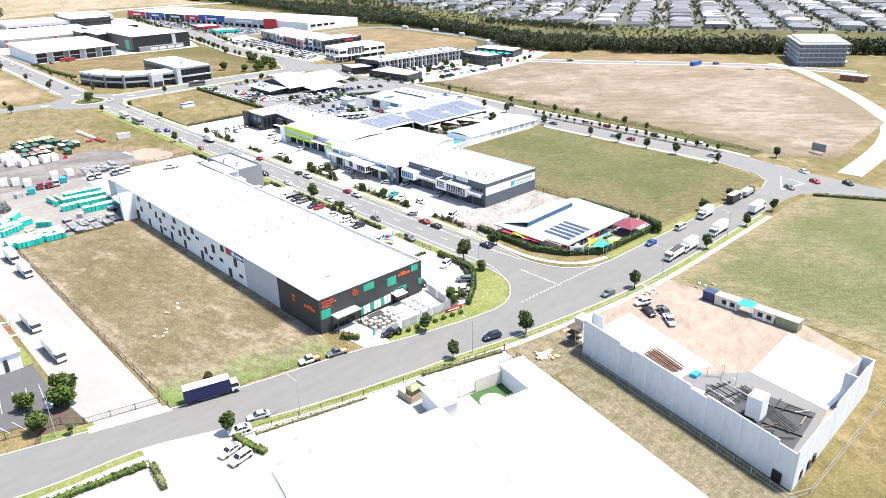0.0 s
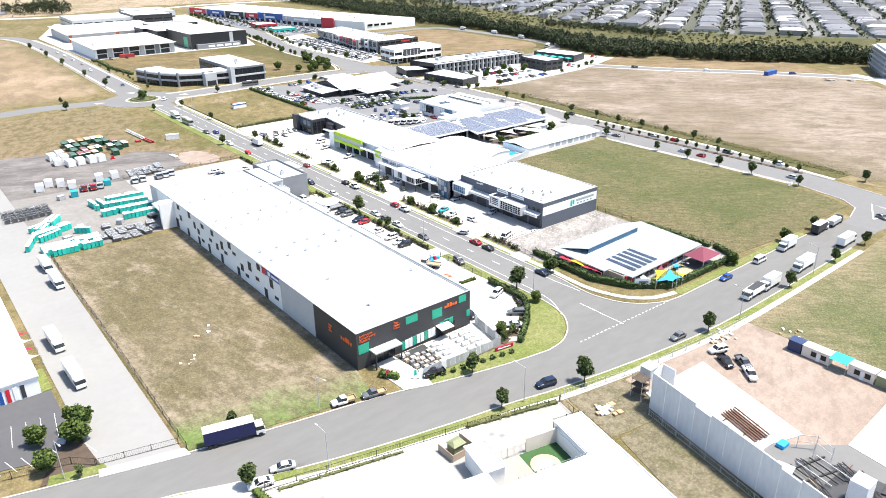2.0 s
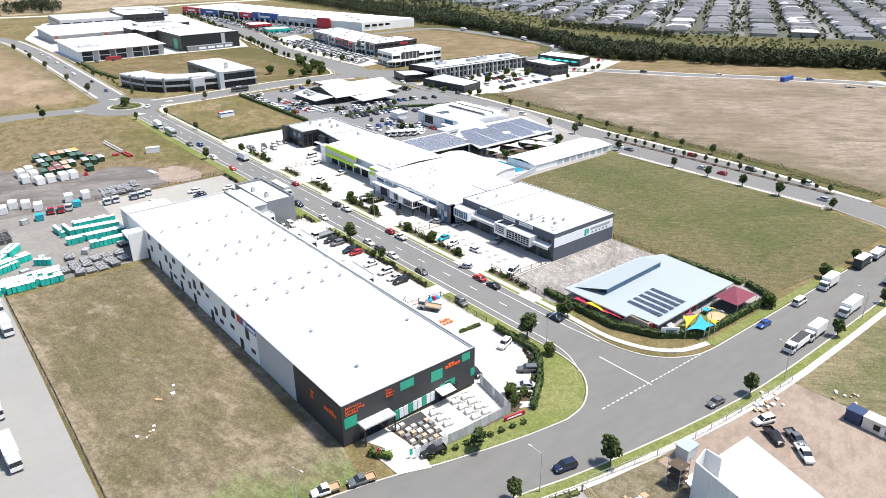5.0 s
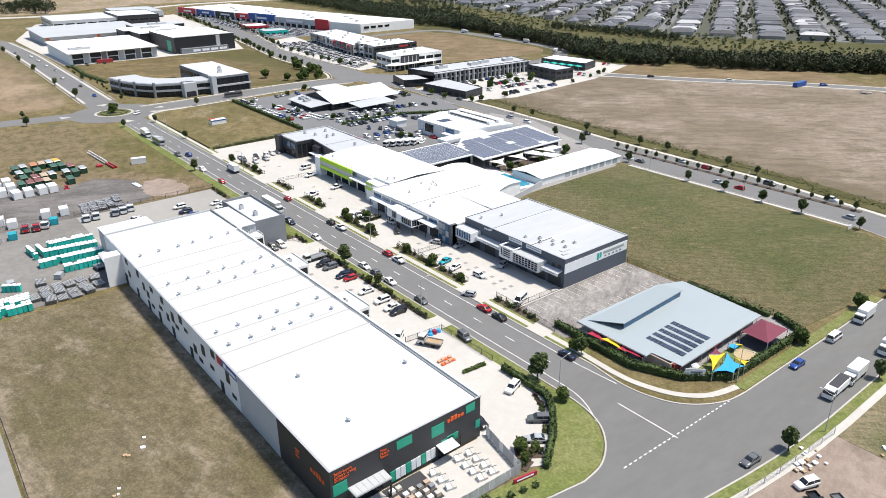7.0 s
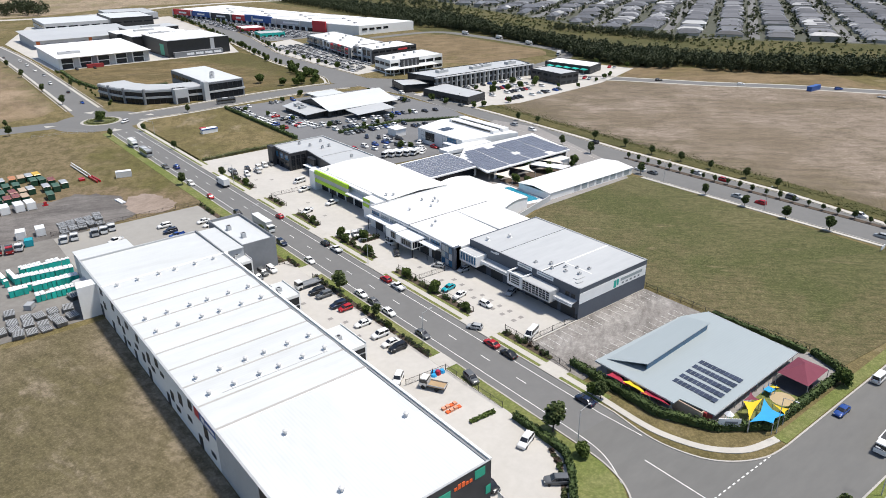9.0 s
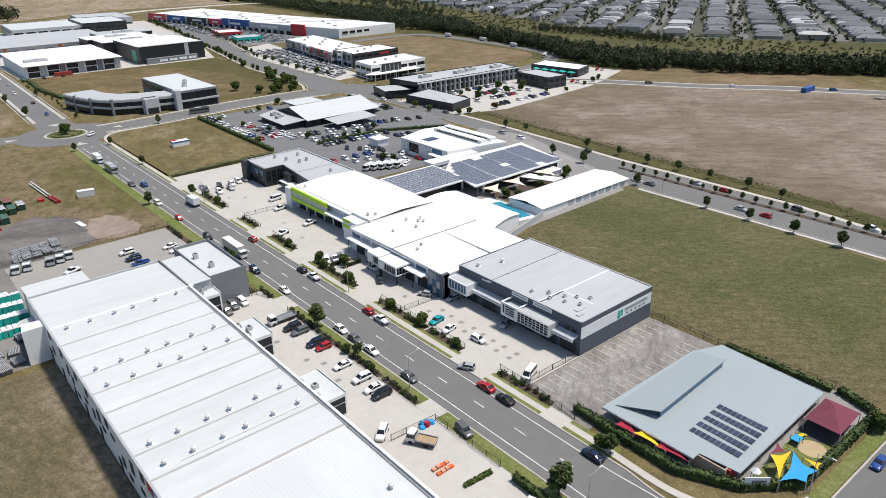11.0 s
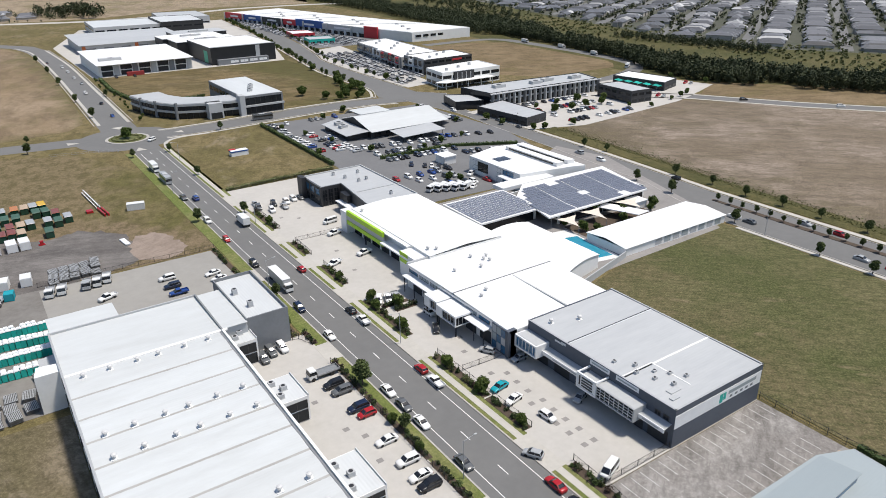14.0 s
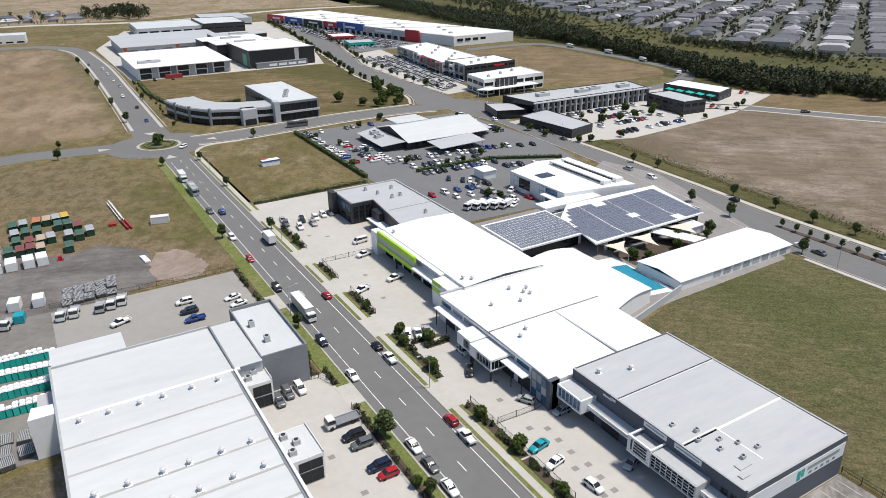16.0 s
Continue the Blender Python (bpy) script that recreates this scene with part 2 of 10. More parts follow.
PALE_FIELD = ground("pale_stripped_field", (0.22, 0.175, 0.12), (0.27, 0.215, 0.155), (0.115, 0.105, 0.042), (1, 0.5, 1), 10, 0.56, big=0.012, mid=0.02)
LUSH_GRASS = ground("watered_verge_grass", (0.122, 0.148, 0.042), (0.168, 0.172, 0.070), (0.185, 0.165, 0.085), (1, 1, 1), 0, 0.68, mid=0.25, big=0.06, tuft=0.4, gloom=0.4)
OFFICE_GRASS = ground("office_lot_grass", (0.100, 0.080, 0.036), (0.172, 0.128, 0.066), (0.225, 0.175, 0.115), (0.5, 1, 1), 20, 0.60, mid=0.05, tuft=0.4, edges=(((156, 430), (-0.94, -0.2), 26, (0.062, 0.066, 0.020)), ((92, 420), (-0.2, 1), 18, (0.075, 0.072, 0.024))))
UPPER_GRASS = ground("upper_lot_grass", (0.150, 0.112, 0.062), (0.205, 0.152, 0.092), (0.105, 0.088, 0.036), (0.6, 1, 1), 30, 0.58, big=0.016, mid=0.03, tuft=0.35)
WEST_GRASS = ground("west_lot_grass", (0.092, 0.086, 0.030), (0.138, 0.116, 0.052), (0.18, 0.14, 0.09), (1, 0.6, 1), 20, 0.62, mid=0.07, tuft=0.4, edges=(((-42, 300), (1, -0.1), 30, (0.172, 0.130, 0.083)), ((-32, 266), (0.6, 0.8), 16, (0.180, 0.132, 0.090))))
NW_FIELD = ground("stripped_field_grass", (0.200, 0.148, 0.092), (0.262, 0.200, 0.138), (0.110, 0.095, 0.042), (1, 0.4, 1), 8, 0.57, big=0.011, mid=0.022, tuft=0.3, edges=(((-10, 600), (-1, 0), 17, (0.095, 0.090, 0.036)), ((-60, 432), (0.1, 1), 16, (0.120, 0.105, 0.048)), ((-100, 850), (0, -1), 30, (0.105, 0.097, 0.042))))
YARD_DUST = ground("dark_yard_gravel", (0.128, 0.118, 0.112), (0.185, 0.172, 0.163), (0.088, 0.081, 0.078), (0.4, 1, 1), 25, 0.56, big=0.05, mid=0.09, tuft=0.12, gloom=0.35, blotch=0.2)
TURF = mat("artificial_turf", (0.025, 0.075, 0.020), 0.9, (0.035, 0.09, 0.025), 0.3, 2, 0.5)
SCRUB_GROUND = ground("scrub_ground", (0.058, 0.060, 0.022), (0.100, 0.088, 0.038), (0.155, 0.125, 0.068), (1, 1, 1), 0, 0.64)
DIRT = ground("bare_pink_dirt", (0.245, 0.195, 0.16), (0.275, 0.222, 0.186), (0.175, 0.138, 0.108), (0.5, 1, 1), -20, 0.6, big=0.05, mid=0.12, blotch=0.1, tuft=0.12, gloom=0.35)
SITE_SOIL = ground("rough_brown_soil", (0.128, 0.114, 0.072), (0.170, 0.146, 0.102), (0.085, 0.085, 0.036), (1, 1, 1), 0, 0.58, big=0.05, mid=0.16, tuft=0.4)
GRAVEL = mat("grey_gravel_yard", (0.215, 0.205, 0.19), 0.95, (0.135, 0.125, 0.115), 0.05, 0.5, 0.5, bump=0.4, contrast=0.3)
STAINED_LOT = ground("stained_lot_concrete", (0.205, 0.19, 0.178), (0.30, 0.285, 0.27), (0.115, 0.105, 0.098), (0.35, 1.2, 1), -35, 0.585, big=0.045, mid=0.10, tuft=0.25, gloom=0.45)
MULCH = mat("dark_garden_mulch", (0.05, 0.035, 0.025), 0.95, (0.09, 0.065, 0.045), 0.4, 2.5, 0.5, bump=0.5)


# ---- mesh building ----
class Mesh:
    """Collects plain solids in world metres and turns them into one mesh."""

    def __init__(self):
        self.v, self.f = [], []

    def add(self, verts, faces):
        k = len(self.v)
        self.v += [tuple(p) for p in verts]
        self.f += [tuple(k + i for i in f) for f in faces]
        return self

    def box(self, x0, y0, z0, x1, y1, z1):
        return self.prism([(x0, y0), (x1, y0), (x1, y1), (x0, y1)], z0, z1)

    def prism(self, pts, z0, z1, top=None):
        n = len(pts)
        area = sum(pts[i][0] * pts[(i + 1) % n][1] - pts[(i + 1) % n][0] * pts[i][1] for i in range(n))
        if area < 0:
            pts = list(reversed(pts))
            if top:
                top = list(reversed(top))
        tops = [(p[0], p[1], z1 if top is None else top[i]) for i, p in enumerate(pts)]
        faces = [tuple(reversed(range(n))), tuple(range(n, 2 * n))]
        faces += [(i, (i + 1) % n, n + (i + 1) % n, n + i) for i in range(n)]
        return self.add([(p[0], p[1], z0) for p in pts] + tops, faces)

    def beam(self, a, b, w, h=None):
        """A square bar from a to b."""
        a, b = Vector(a), Vector(b)
        h = h or w
        d = (b - a).normalized()
        s = d.cross(Vector((0, 0, 1)))
        s = s.normalized() if s.length > 1e-4 else Vector((1, 0, 0))
        u = s.cross(d)
        vs = [p + s * i * w / 2 + u * j * h / 2 for p in (a, b) for i, j in ((-1, -1), (1, -1), (1, 1), (-1, 1))]
        return self.add(vs, [(0, 1, 2, 3), (7, 6, 5, 4), (0, 4, 5, 1), (1, 5, 6, 2), (2, 6, 7, 3), (3, 7, 4, 0)])

    def cyl(self, x, y, z0, z1, r, n=8, r2=None):
        r2 = r if r2 is None else r2
        c = [(math.cos(2 * math.pi * i / n), math.sin(2 * math.pi * i / n)) for i in range(n)]
        vs = [(x + r * a, y + r * b, z0) for a, b in c] + [(x + r2 * a, y + r2 * b, z1) for a, b in c]
        return self.add(vs, [tuple(reversed(range(n))), tuple(range(n, 2 * n))] + [(i, (i + 1) % n, n + (i + 1) % n, n + i) for i in range(n)])

    def quad(self, *p):
        return self.add(p, [tuple(range(len(p)))])

    def slab(self, corners, thick):
        """A plate through the given corners, thick metres deep below them."""
        n = len(corners)
        vs = [tuple(p) for p in corners] + [(p[0], p[1], p[2] - thick) for p in corners]
        return self.add(vs, [tuple(range(n)), tuple(reversed(range(n, 2 * n)))] + [(i, n + i, n + (i + 1) % n, (i + 1) % n) for i in range(n)])

    def strip(self, line, off0, off1, z0, z1):
        """A solid band along a line of points, between two offsets to its left."""
        left = []
        for i, p in enumerate(line):
            a, b = Vector(line[max(i - 1, 0)]), Vector(line[min(i + 1, len(line) - 1)])
            d = (b - a).normalized()
            left.append(Vector((-d.y, d.x)))
        pa = [(p[0] + n.x * off0, p[1] + n.y * off0) for p, n in zip(line, left)]
        pb = [(p[0] + n.x * off1, p[1] + n.y * off1) for p, n in zip(line, left)]
        for i in range(len(line) - 1):
            self.prism([pa[i], pa[i + 1], pb[i + 1], pb[i]], z0, z1)
        return self

    def turned(self, m):
        self.v = [tuple(m @ Vector(p)) for p in self.v]
        return self


ORIGIN = {}


def thing(name, x, y, z=0.0, label="", category="", group=""):
    ob = new(name)
    ob.location, ob.empty_display_size = (x, y, z), 0.5
    ORIGIN[ob.name] = Vector((x, y, z))
    return tagged(ob, label, category, group)


def part(name, mesh, material, parent=None, label="", smooth=False):
    """Links a Mesh in world metres as one object under a thing or a part."""
    o = ORIGIN.get(parent.name, Vector()) if parent else Vector()
    me = bpy.data.meshes.new(name)
    me.from_pydata([(p[0] - o.x, p[1] - o.y, p[2] - o.z) for p in mesh.v], [], mesh.f)
    me.update()
    if smooth:
        me.polygons.foreach_set("use_smooth", [True] * len(me.polygons))
    for m in material if isinstance(material, (list, tuple)) else [material]:
        me.materials.append(m)
    ob = new(name, me)
    if parent:
        ob.parent = parent
        ORIGIN[ob.name] = o
    return tagged(ob, label)


def single(name, mesh, material, label, category, kind="", group="", smooth=False):
    return tagged(part(name, mesh, material, None, "", smooth), label, category, group, kind)


def land(name, pts, z, material, label, category="ground", depth=0.4):
    return single(name, Mesh().prism(pts, z - depth, z), material, label, category, "structure")


def rect(x0, y0, x1, y1):
    return [(x0, y0), (x1, y0), (x1, y1), (x0, y1)]


def arc(cx, cy, r, a0, a1, n=10):
    return [(cx + r * math.cos(radians(a0 + (a1 - a0) * i / n)), cy + r * math.sin(radians(a0 + (a1 - a0) * i / n))) for i in range(n + 1)]


def smooth(pts, n=5):
    """A rounder line through the same points."""
    out = []
    for i in range(len(pts) - 1):
        p0, p1, p2, p3 = (Vector(pts[max(0, min(len(pts) - 1, i + k))]) for k in (-1, 0, 1, 2))
        for j in range(n):
            t = j / n
            v = 0.5 * (2 * p1 + (p2 - p0) * t + (2 * p0 - 5 * p1 + 4 * p2 - p3) * t * t + (3 * p1 - p0 - 3 * p2 + p3) * t ** 3)
            out.append((v.x, v.y))
    return out + [tuple(pts[-1])]


def ragged(pts, amount, step=1.2):
    """A worn, uneven outline through the same corners."""
    out = []
    for a, b in zip(pts, pts[1:] + pts[:1]):
        a, b = Vector(a), Vector(b)
        n = max(1, int((b - a).length / step))
        side = Vector((-(b - a).y, (b - a).x)).normalized()
        for i in range(n):
            p = a + (b - a) * i / n
            p += side * amount * (noise.noise((p.x * 0.35, p.y * 0.35, 7)) + 0.6 * noise.noise((p.x * 1.1, p.y * 1.1, 2)))
            out.append((p.x, p.y))
    return out


# ---- ground and roads ----
single("ground", Mesh().prism([(-900, -700), (2600, -700), (2600, 2600), (-900, 2600)], -3, 0), LOT_GRASS,
       "dry brown and olive grass land between the lots", "ground", "structure")

NORTH_EDGE = smooth([(-240, 91), (-160, 69), (-127.5, 59.5), (-104, 52.6), (-88, 48.8), (-64, 43.8), (-52, 40), (-36, 36), (-24, 34)], 3)
SOUTH_EDGE = smooth([(-240, 77), (-160, 55), (-133, 46.6), (-113.5, 44.3), (-101, 39.5), (-83, 33.4), (-61, 28), (-45.5, 25), (-31, 21.6), (0, 16.8), (30, 15), (92, 15.6)], 3)
CORNER_W = smooth([(-24, 34), (-18, 35), (-12.5, 38.5), (-8.6, 43.5), (-6.8, 50), (-6.5, 58)])
CORNER_E = smooth([(6.5, 58), (5.6, 50), (6.2, 44), (8.5, 38), (12.5, 33.8), (18, 31), (24, 30.2)]) + [(92, 29.4)]
side_road = NORTH_EDGE + CORNER_W[1:] + CORNER_E + [(112.5, 27.5), (112.5, 15.8)] + list(reversed(SOUTH_EDGE))
land("side_road", side_road, 0.03, ASPHALT_SIDE, "grey asphalt side road curving past the lots", "road")
land("main_road", rect(-6.5, 58, 6.5, 385), 0.03, ASPHALT, "straight grey asphalt road with white edge lines", "road")


EAST_W = [(150, -90), (145, -40), (139, -10), (131, 4), (123, 14), (112, 16), (111.9, 27.2), (119, 27.4), (129.7, 30.2), (135.5, 37), (137.5, 46), (140.5, 58), (140.5, 158), (146, 182), (152, 200), (157, 265), (160, 308), (163, 345),
          (157, 395), (148.5, 412), (155, 430), (159, 455), (161, 516), (168, 560), (190, 680), (212, 800), (232, 960)]
EAST_E = [(160, -90), (155, -40), (149, -7), (151, 30), (155, 50), (160, 86), (162, 100), (163, 180), (166, 215), (169, 270), (170.5, 340), (173, 375), (189, 396), (177, 412), (178.5, 473), (183, 561), (193, 602), (212, 680), (234, 800), (254, 960)]
land("east_road", EAST_W + list(reversed(EAST_E)), 0.035, ASPHALT, "wide grey asphalt road with a planted middle strip", "road")
NORTH_ROAD = [(176, 395), (215, 372), (262, 340), (304, 294), (333, 243), (363, 202), (389, 155), (398, 128), (404, 90)]
land("round_junction", arc(-3, 402, 24, 0, 360, 40)[:-1], 0.034, ASPHALT, "asphalt ring of the roundabout", "road")
single("north_west_road", Mesh().strip([(-3, 402), (1, 560), (3, 680), (0, 780), (-8, 825), (-30, 856), (-70, 868), (-190, 872)], -9, 9, -0.3, 0.031), ASPHALT, "straight asphalt road running on from the roundabout", "road", "structure")
single("west_road", Mesh().strip([(-3, 405), (-60, 414), (-160, 400)], -8, 8, -0.3, 0.028), ASPHALT, "asphalt road west of the roundabout", "road", "structure")
single("cross_road", Mesh().strip([(-3, 402), (40, 400), (90, 405), (130, 405), (160, 398)], -8, 8, -0.3, 0.029), ASPHALT, "asphalt road between the roundabout and the east road", "road", "structure")
single("back_road", Mesh().strip(NORTH_ROAD, -5, 5, -0.3, 0.033), ASPHALT, "narrow asphalt road beside the brown field", "road", "structure")
for side in (-1, 1):
    single("footpath", Mesh().strip(NORTH_ROAD[2:], 5.4 * side, 7.4 * side, -0.3, 0.06), FOOTPATH, "pale footpath along the back road", "footpath", "structure")
single("dirt_track", Mesh().strip(smooth([(404, 150), (392, 124), (345, 82), (300, 48), (262, 26), (215, 14), (160, 10)], 6), -4.5, 4.5, -0.3, 0.04), FOOTPATH, "pale gravel track round the brown field", "road", "structure")

# fields and lots
land("paddock", [(-103.5, 53), (-66, 46), (-63.8, 56), (-63.8, 168), (-103.5, 168)], 0.10, DRY_GRASS, "empty dry brown grass lot beside the warehouse")
land("east_field", [(59.5, 36), (92, 32.5), (112, 33.5), (129, 33), (134, 40), (136, 58), (137, 110), (138, 155), (93, 154), (61, 146), (59.5, 132)], 0.10, FIELD_GRASS, "large mown green and straw grass field")
land("south_field", [(24, 12.2), (92, 12), (110, 13), (120, 12), (129, 2), (137, -12), (143, -60), (150, -120), (60, -190), (14, -120), (25, -40)], 0.09, SOUTH_GRASS, "mown grass field across the side road")
land("brown_field", [(172, 62), (166, 40), (180, 22), (262, 28), (330, 76), (380, 128), (385, 150), (358, 195), (328, 236), (298, 288), (250, 322), (205, 300), (180, 275), (176, 205), (174, 150), (173, 100)], 0.05, BROWN_FIELD, "wide bare brown field with dry grass edges")
single("service_road", Mesh().strip(smooth([(292, 366), (330, 374), (356, 388), (373, 412), (381, 470), (383, 540), (378, 580), (352, 592), (300, 592)], 4), -6, 6, -0.3, 0.047), ASPHALT, "grey service road round the empty lot", "road", "structure")
land("far_plain", [(-900, 1075), (-60, 1110), (100, 1085), (240, 1150), (420, 1120), (500, 1320), (900, 2500), (-900, 2500)], 0.04, PALE_FIELD, "far brown grass plain")
single("far_road", Mesh().strip(smooth([(-300, 1085), (-120, 1092), (-25, 1092), (85, 1052), (190, 1060), (290, 1100), (420, 1090), (520, 1040)], 4), -9, 9, -0.3, 0.05), FOOTPATH, "pale far highway beyond the depots", "road", "structure")
land("back_field", [(312, 296), (341, 246), (371, 206), (398, 160), (424, 205), (400, 255), (352, 318)], 0.05, UPPER_GRASS, "narrow dry grass strip before the woods")
land("upper_field", [(250, 440), (277, 402), (346, 400), (358, 412), (364, 424), (371, 562), (342, 578), (300, 580), (268, 566)], 0.05, UPPER_GRASS, "empty brown grass lot behind the offices")
land("hut_lot", [(10, 376), (9.5, 294), (58, 296), (60.5, 386), (20, 388)], 0.12, LOT_GRASS, "empty dry grass corner lot beside the roundabout")
land("office_lot", [(18, 596), (19, 500), (30, 480), (92, 478), (92, 424), (128, 417), (145, 416), (152, 430), (156, 456), (158, 518), (163, 556), (162, 592)], 0.06, OFFICE_GRASS, "dry grass lot behind the curved office")
land("west_field", [(-260, 238), (-10.5, 237), (-10.5, 340), (-30, 384), (-60, 396), (-260, 380)], 0.05, WEST_GRASS, "rough grass and dirt field beside the storage yard")
land("north_west_field", [(-260, 424), (-60, 431), (-26, 436), (-16, 450), (-13, 480), (-11.5, 540), (-9, 600), (-8, 690), (-11, 780), (-22, 822), (-40, 846), (-260, 852)], 0.05, NW_FIELD, "pale brown grass field beyond the roundabout")
land("storage_yard", [(-150, 172), (-64, 171), (-49, 200), (-49, 236.5), (-150, 240)], 0.07, GRAVEL, "grey gravel storage yard with stains")
land("rear_apron", [(-62, 199), (-47, 191), (-14, 195), (-11, 196), (-11, 236), (-62, 236)], 0.11, CONCRETE_WEST, "concrete apron behind the warehouse")
land("west_drive", [(-118.5, 57), (-104.5, 53.4), (-103.7, 170), (-104, 260), (-122, 260), (-118.5, 170)], 0.12, CONCRETE_DRIVE, "broad pale concrete driveway for trucks")
land("west_car_park", [(-160, 78), (-122, 66.5), (-119.6, 72), (-119.6, 92.4), (-160, 92.4)], 0.115, ASPHALT_WEST, "dark asphalt car park with white bay lines")
land("warehouse_car_park", [(-31, 56), (-29, 43.2), (-26.6, 41.8), (-19, 47.4), (-13.9, 52.6), (-11, 56.5), (-10, 60), (-10, 170), (-31, 170)], 0.13, CONCRETE, "pale concrete car park along the warehouse")
land("display_yard", [(-60, 55.4), (-55, 44.4), (-31.5, 43), (-29, 55.4)], 0.135, CONCRETE, "paved display yard in front of the warehouse")
land("corner_verge", [(-60, 42.6), (-52, 40.4), (-36, 36.4), (-24, 34.4), (-18, 35.4), (-12.8, 38.9), (-9, 43.7), (-7.2, 50), (-6.9, 70), (-10, 70), (-10, 60), (-11, 56.5), (-13.9, 52.6), (-19, 47.4), (-26.6, 41.8), (-54, 44.3)], 0.12, LUSH_GRASS, "green grass verge round the street corner", "verge")
land("east_forecourts", [(10.5, 88.5), (57.6, 88.5), (57.6, 290), (10.5, 290)], 0.13, CONCRETE, "light concrete forecourts before the warehouses")
land("stained_lot", [(10.5, 70), (57.6, 70), (57.6, 88.3), (10.5, 88.3)], 0.135, STAINED_LOT, "grey stained concrete parking lot with white bay lines")
land("childcare_ground", [(13, 70), (13, 50), (18, 41), (27, 34.6), (58, 34), (60, 44), (57.6, 70)], 0.12, CONCRETE_OLD, "paved and planted ground round the childcare centre")
land("club_car_park", [(60, 232), (104, 230), (150, 262), (160, 300), (158, 380), (62, 388)], 0.09, ASPHALT_DARK, "dark asphalt car park with rows of parked cars")
land("club_ground", [(58, 150), (84, 152), (134, 153), (146, 172), (166, 235), (160, 262), (104, 229), (58, 229)], 0.11, CONCRETE_OLD, "paved court between the pool buildings")
land("building_site", [(-35, 19), (-20, 15), (14, 12.2), (24, 11.6), (24.5, -26), (18, -42), (6, -45), (-35, -47), (-26, 2)], 0.06, DIRT, "bare pinkish dirt ground of a building site")
land("site_verge_soil", [(-35, 19), (-20, 15), (-21, 8), (-26, 2), (-38, 4)], 0.065, SITE_SOIL, "rough brown soil beside the unfinished wall")
land("site_grass", [(-37, 3), (-26, 2), (-37, -50), (-30, -62), (-62, -64), (-50, -36)], 0.09, SITE_SOIL, "dry grass strip along the unfinished wall")
land("foreground_lot", [(-131, 42), (-113, 39.5), (-97, 33.6), (-37, 18.6), (-62, -84), (-170, -60)], 0.12, CONCRETE_WEST, "pale concrete lot round the white roof")
land("strip_car_park", [(180, 428), (203, 432), (212, 488), (229, 592), (236, 640), (206, 628), (194, 598), (185, 556), (180.5, 473)], 0.06, CONCRETE, "concrete car park before the shop strip")
land("retail_car_park", [(207, 640), (290, 632), (268, 770), (240, 960), (256, 960), (236, 800), (214, 680)], 0.055, ASPHALT_DARK, "crowded asphalt car park before the big stores")
land("office_car_park", [(168, 345), (174, 292), (200, 283), (240, 287), (286, 292), (303, 297), (346, 312), (340, 338), (318, 365), (290, 364), (272, 343), (190, 347)], 0.06, CONCRETE, "concrete car park between the small offices")
land("far_yards", [(15, 598), (162, 594), (187, 682), (208, 800), (228, 958), (60, 950), (14, 800)], 0.05, CONCRETE, "paved yards round the far warehouses")


# ---- kerbs, verges, footpaths, markings ----
def kerb(line, side, label="pale concrete kerb along the road edge"):
    return single("kerb", Mesh().strip(line, 0 if side > 0 else -0.35, 0.35 if side > 0 else 0, -0.1, 0.16), KERB, label, "kerb", "structure")


kerb(NORTH_EDGE + CORNER_W[1:] + [(-6.5, 371)], 1)
kerb([(6.5, 371), (6.5, 58)] + CORNER_E[1:], 1)
kerb(SOUTH_EDGE, -1)
kerb(EAST_W[7:19], 1, "pale kerb along the east road")
kerb(EAST_E[3:14], -1, "pale kerb along the east road")
single("footpath", Mesh().strip([(138.9, 58), (138.9, 150)], -0.8, 0.8, -0.1, 0.15), FOOTPATH, "concrete footpath beside the east road", "footpath", "structure")
single("footpath", Mesh().strip([(157, 50), (162, 86), (164.2, 100), (165.2, 180), (168.2, 215), (171.2, 270), (172.6, 340)], -1.2, 1.0, -0.1, 0.15), FOOTPATH, "concrete footpath beside the brown field", "footpath", "structure")
single("road_bank", Mesh().strip([(160, 50), (166, 86), (168, 110), (169, 180), (173, 230), (176, 290)], -9.0, 1.5, -0.3, 0.11), SCRUB_GROUND, "green grassy bank along the brown field", "verge", "structure")
land("median_strip", [(154.4, 62), (156.6, 62), (157, 150), (156.5, 172), (155, 172), (154.6, 150)], 0.16, MULCH, "planted middle strip of the east road", "verge")
for x0, x1, label in ((-10.5, -6.85, "narrow grass verge"), (6.85, 10.5, "narrow grass verge")):
    land("verge", rect(x0, 70 if x0 < 0 else 62, x1, 372), 0.12, LUSH_GRASS, "mown grass verge between kerb and lots", "verge")
single("footpath", Mesh().strip([(8.6, 372)] + smooth([(8.6, 66), (8.0, 52), (9.2, 45), (12, 39), (17, 34.6), (24.4, 32.6)]), -0.8, 0.8, -0.1, 0.15), FOOTPATH,
       "narrow concrete footpath round the corner", "footpath", "structure")
single("footpath", Mesh().strip(SOUTH_EDGE, -4.0, -2.4, -0.1, 0.15), FOOTPATH, "narrow concrete footpath along the side road", "footpath", "structure")
single("verge", Mesh().strip(SOUTH_EDGE, -2.4, -0.36, -0.1, 0.12), LUSH_GRASS, "grass verge along the side road", "verge", "structure")
single("verge", Mesh().strip([(24.4, 30.4), (92, 29.6)], 0.36, 3.0, -0.1, 0.12), LUSH_GRASS, "grass verge along the side road", "verge", "structure")
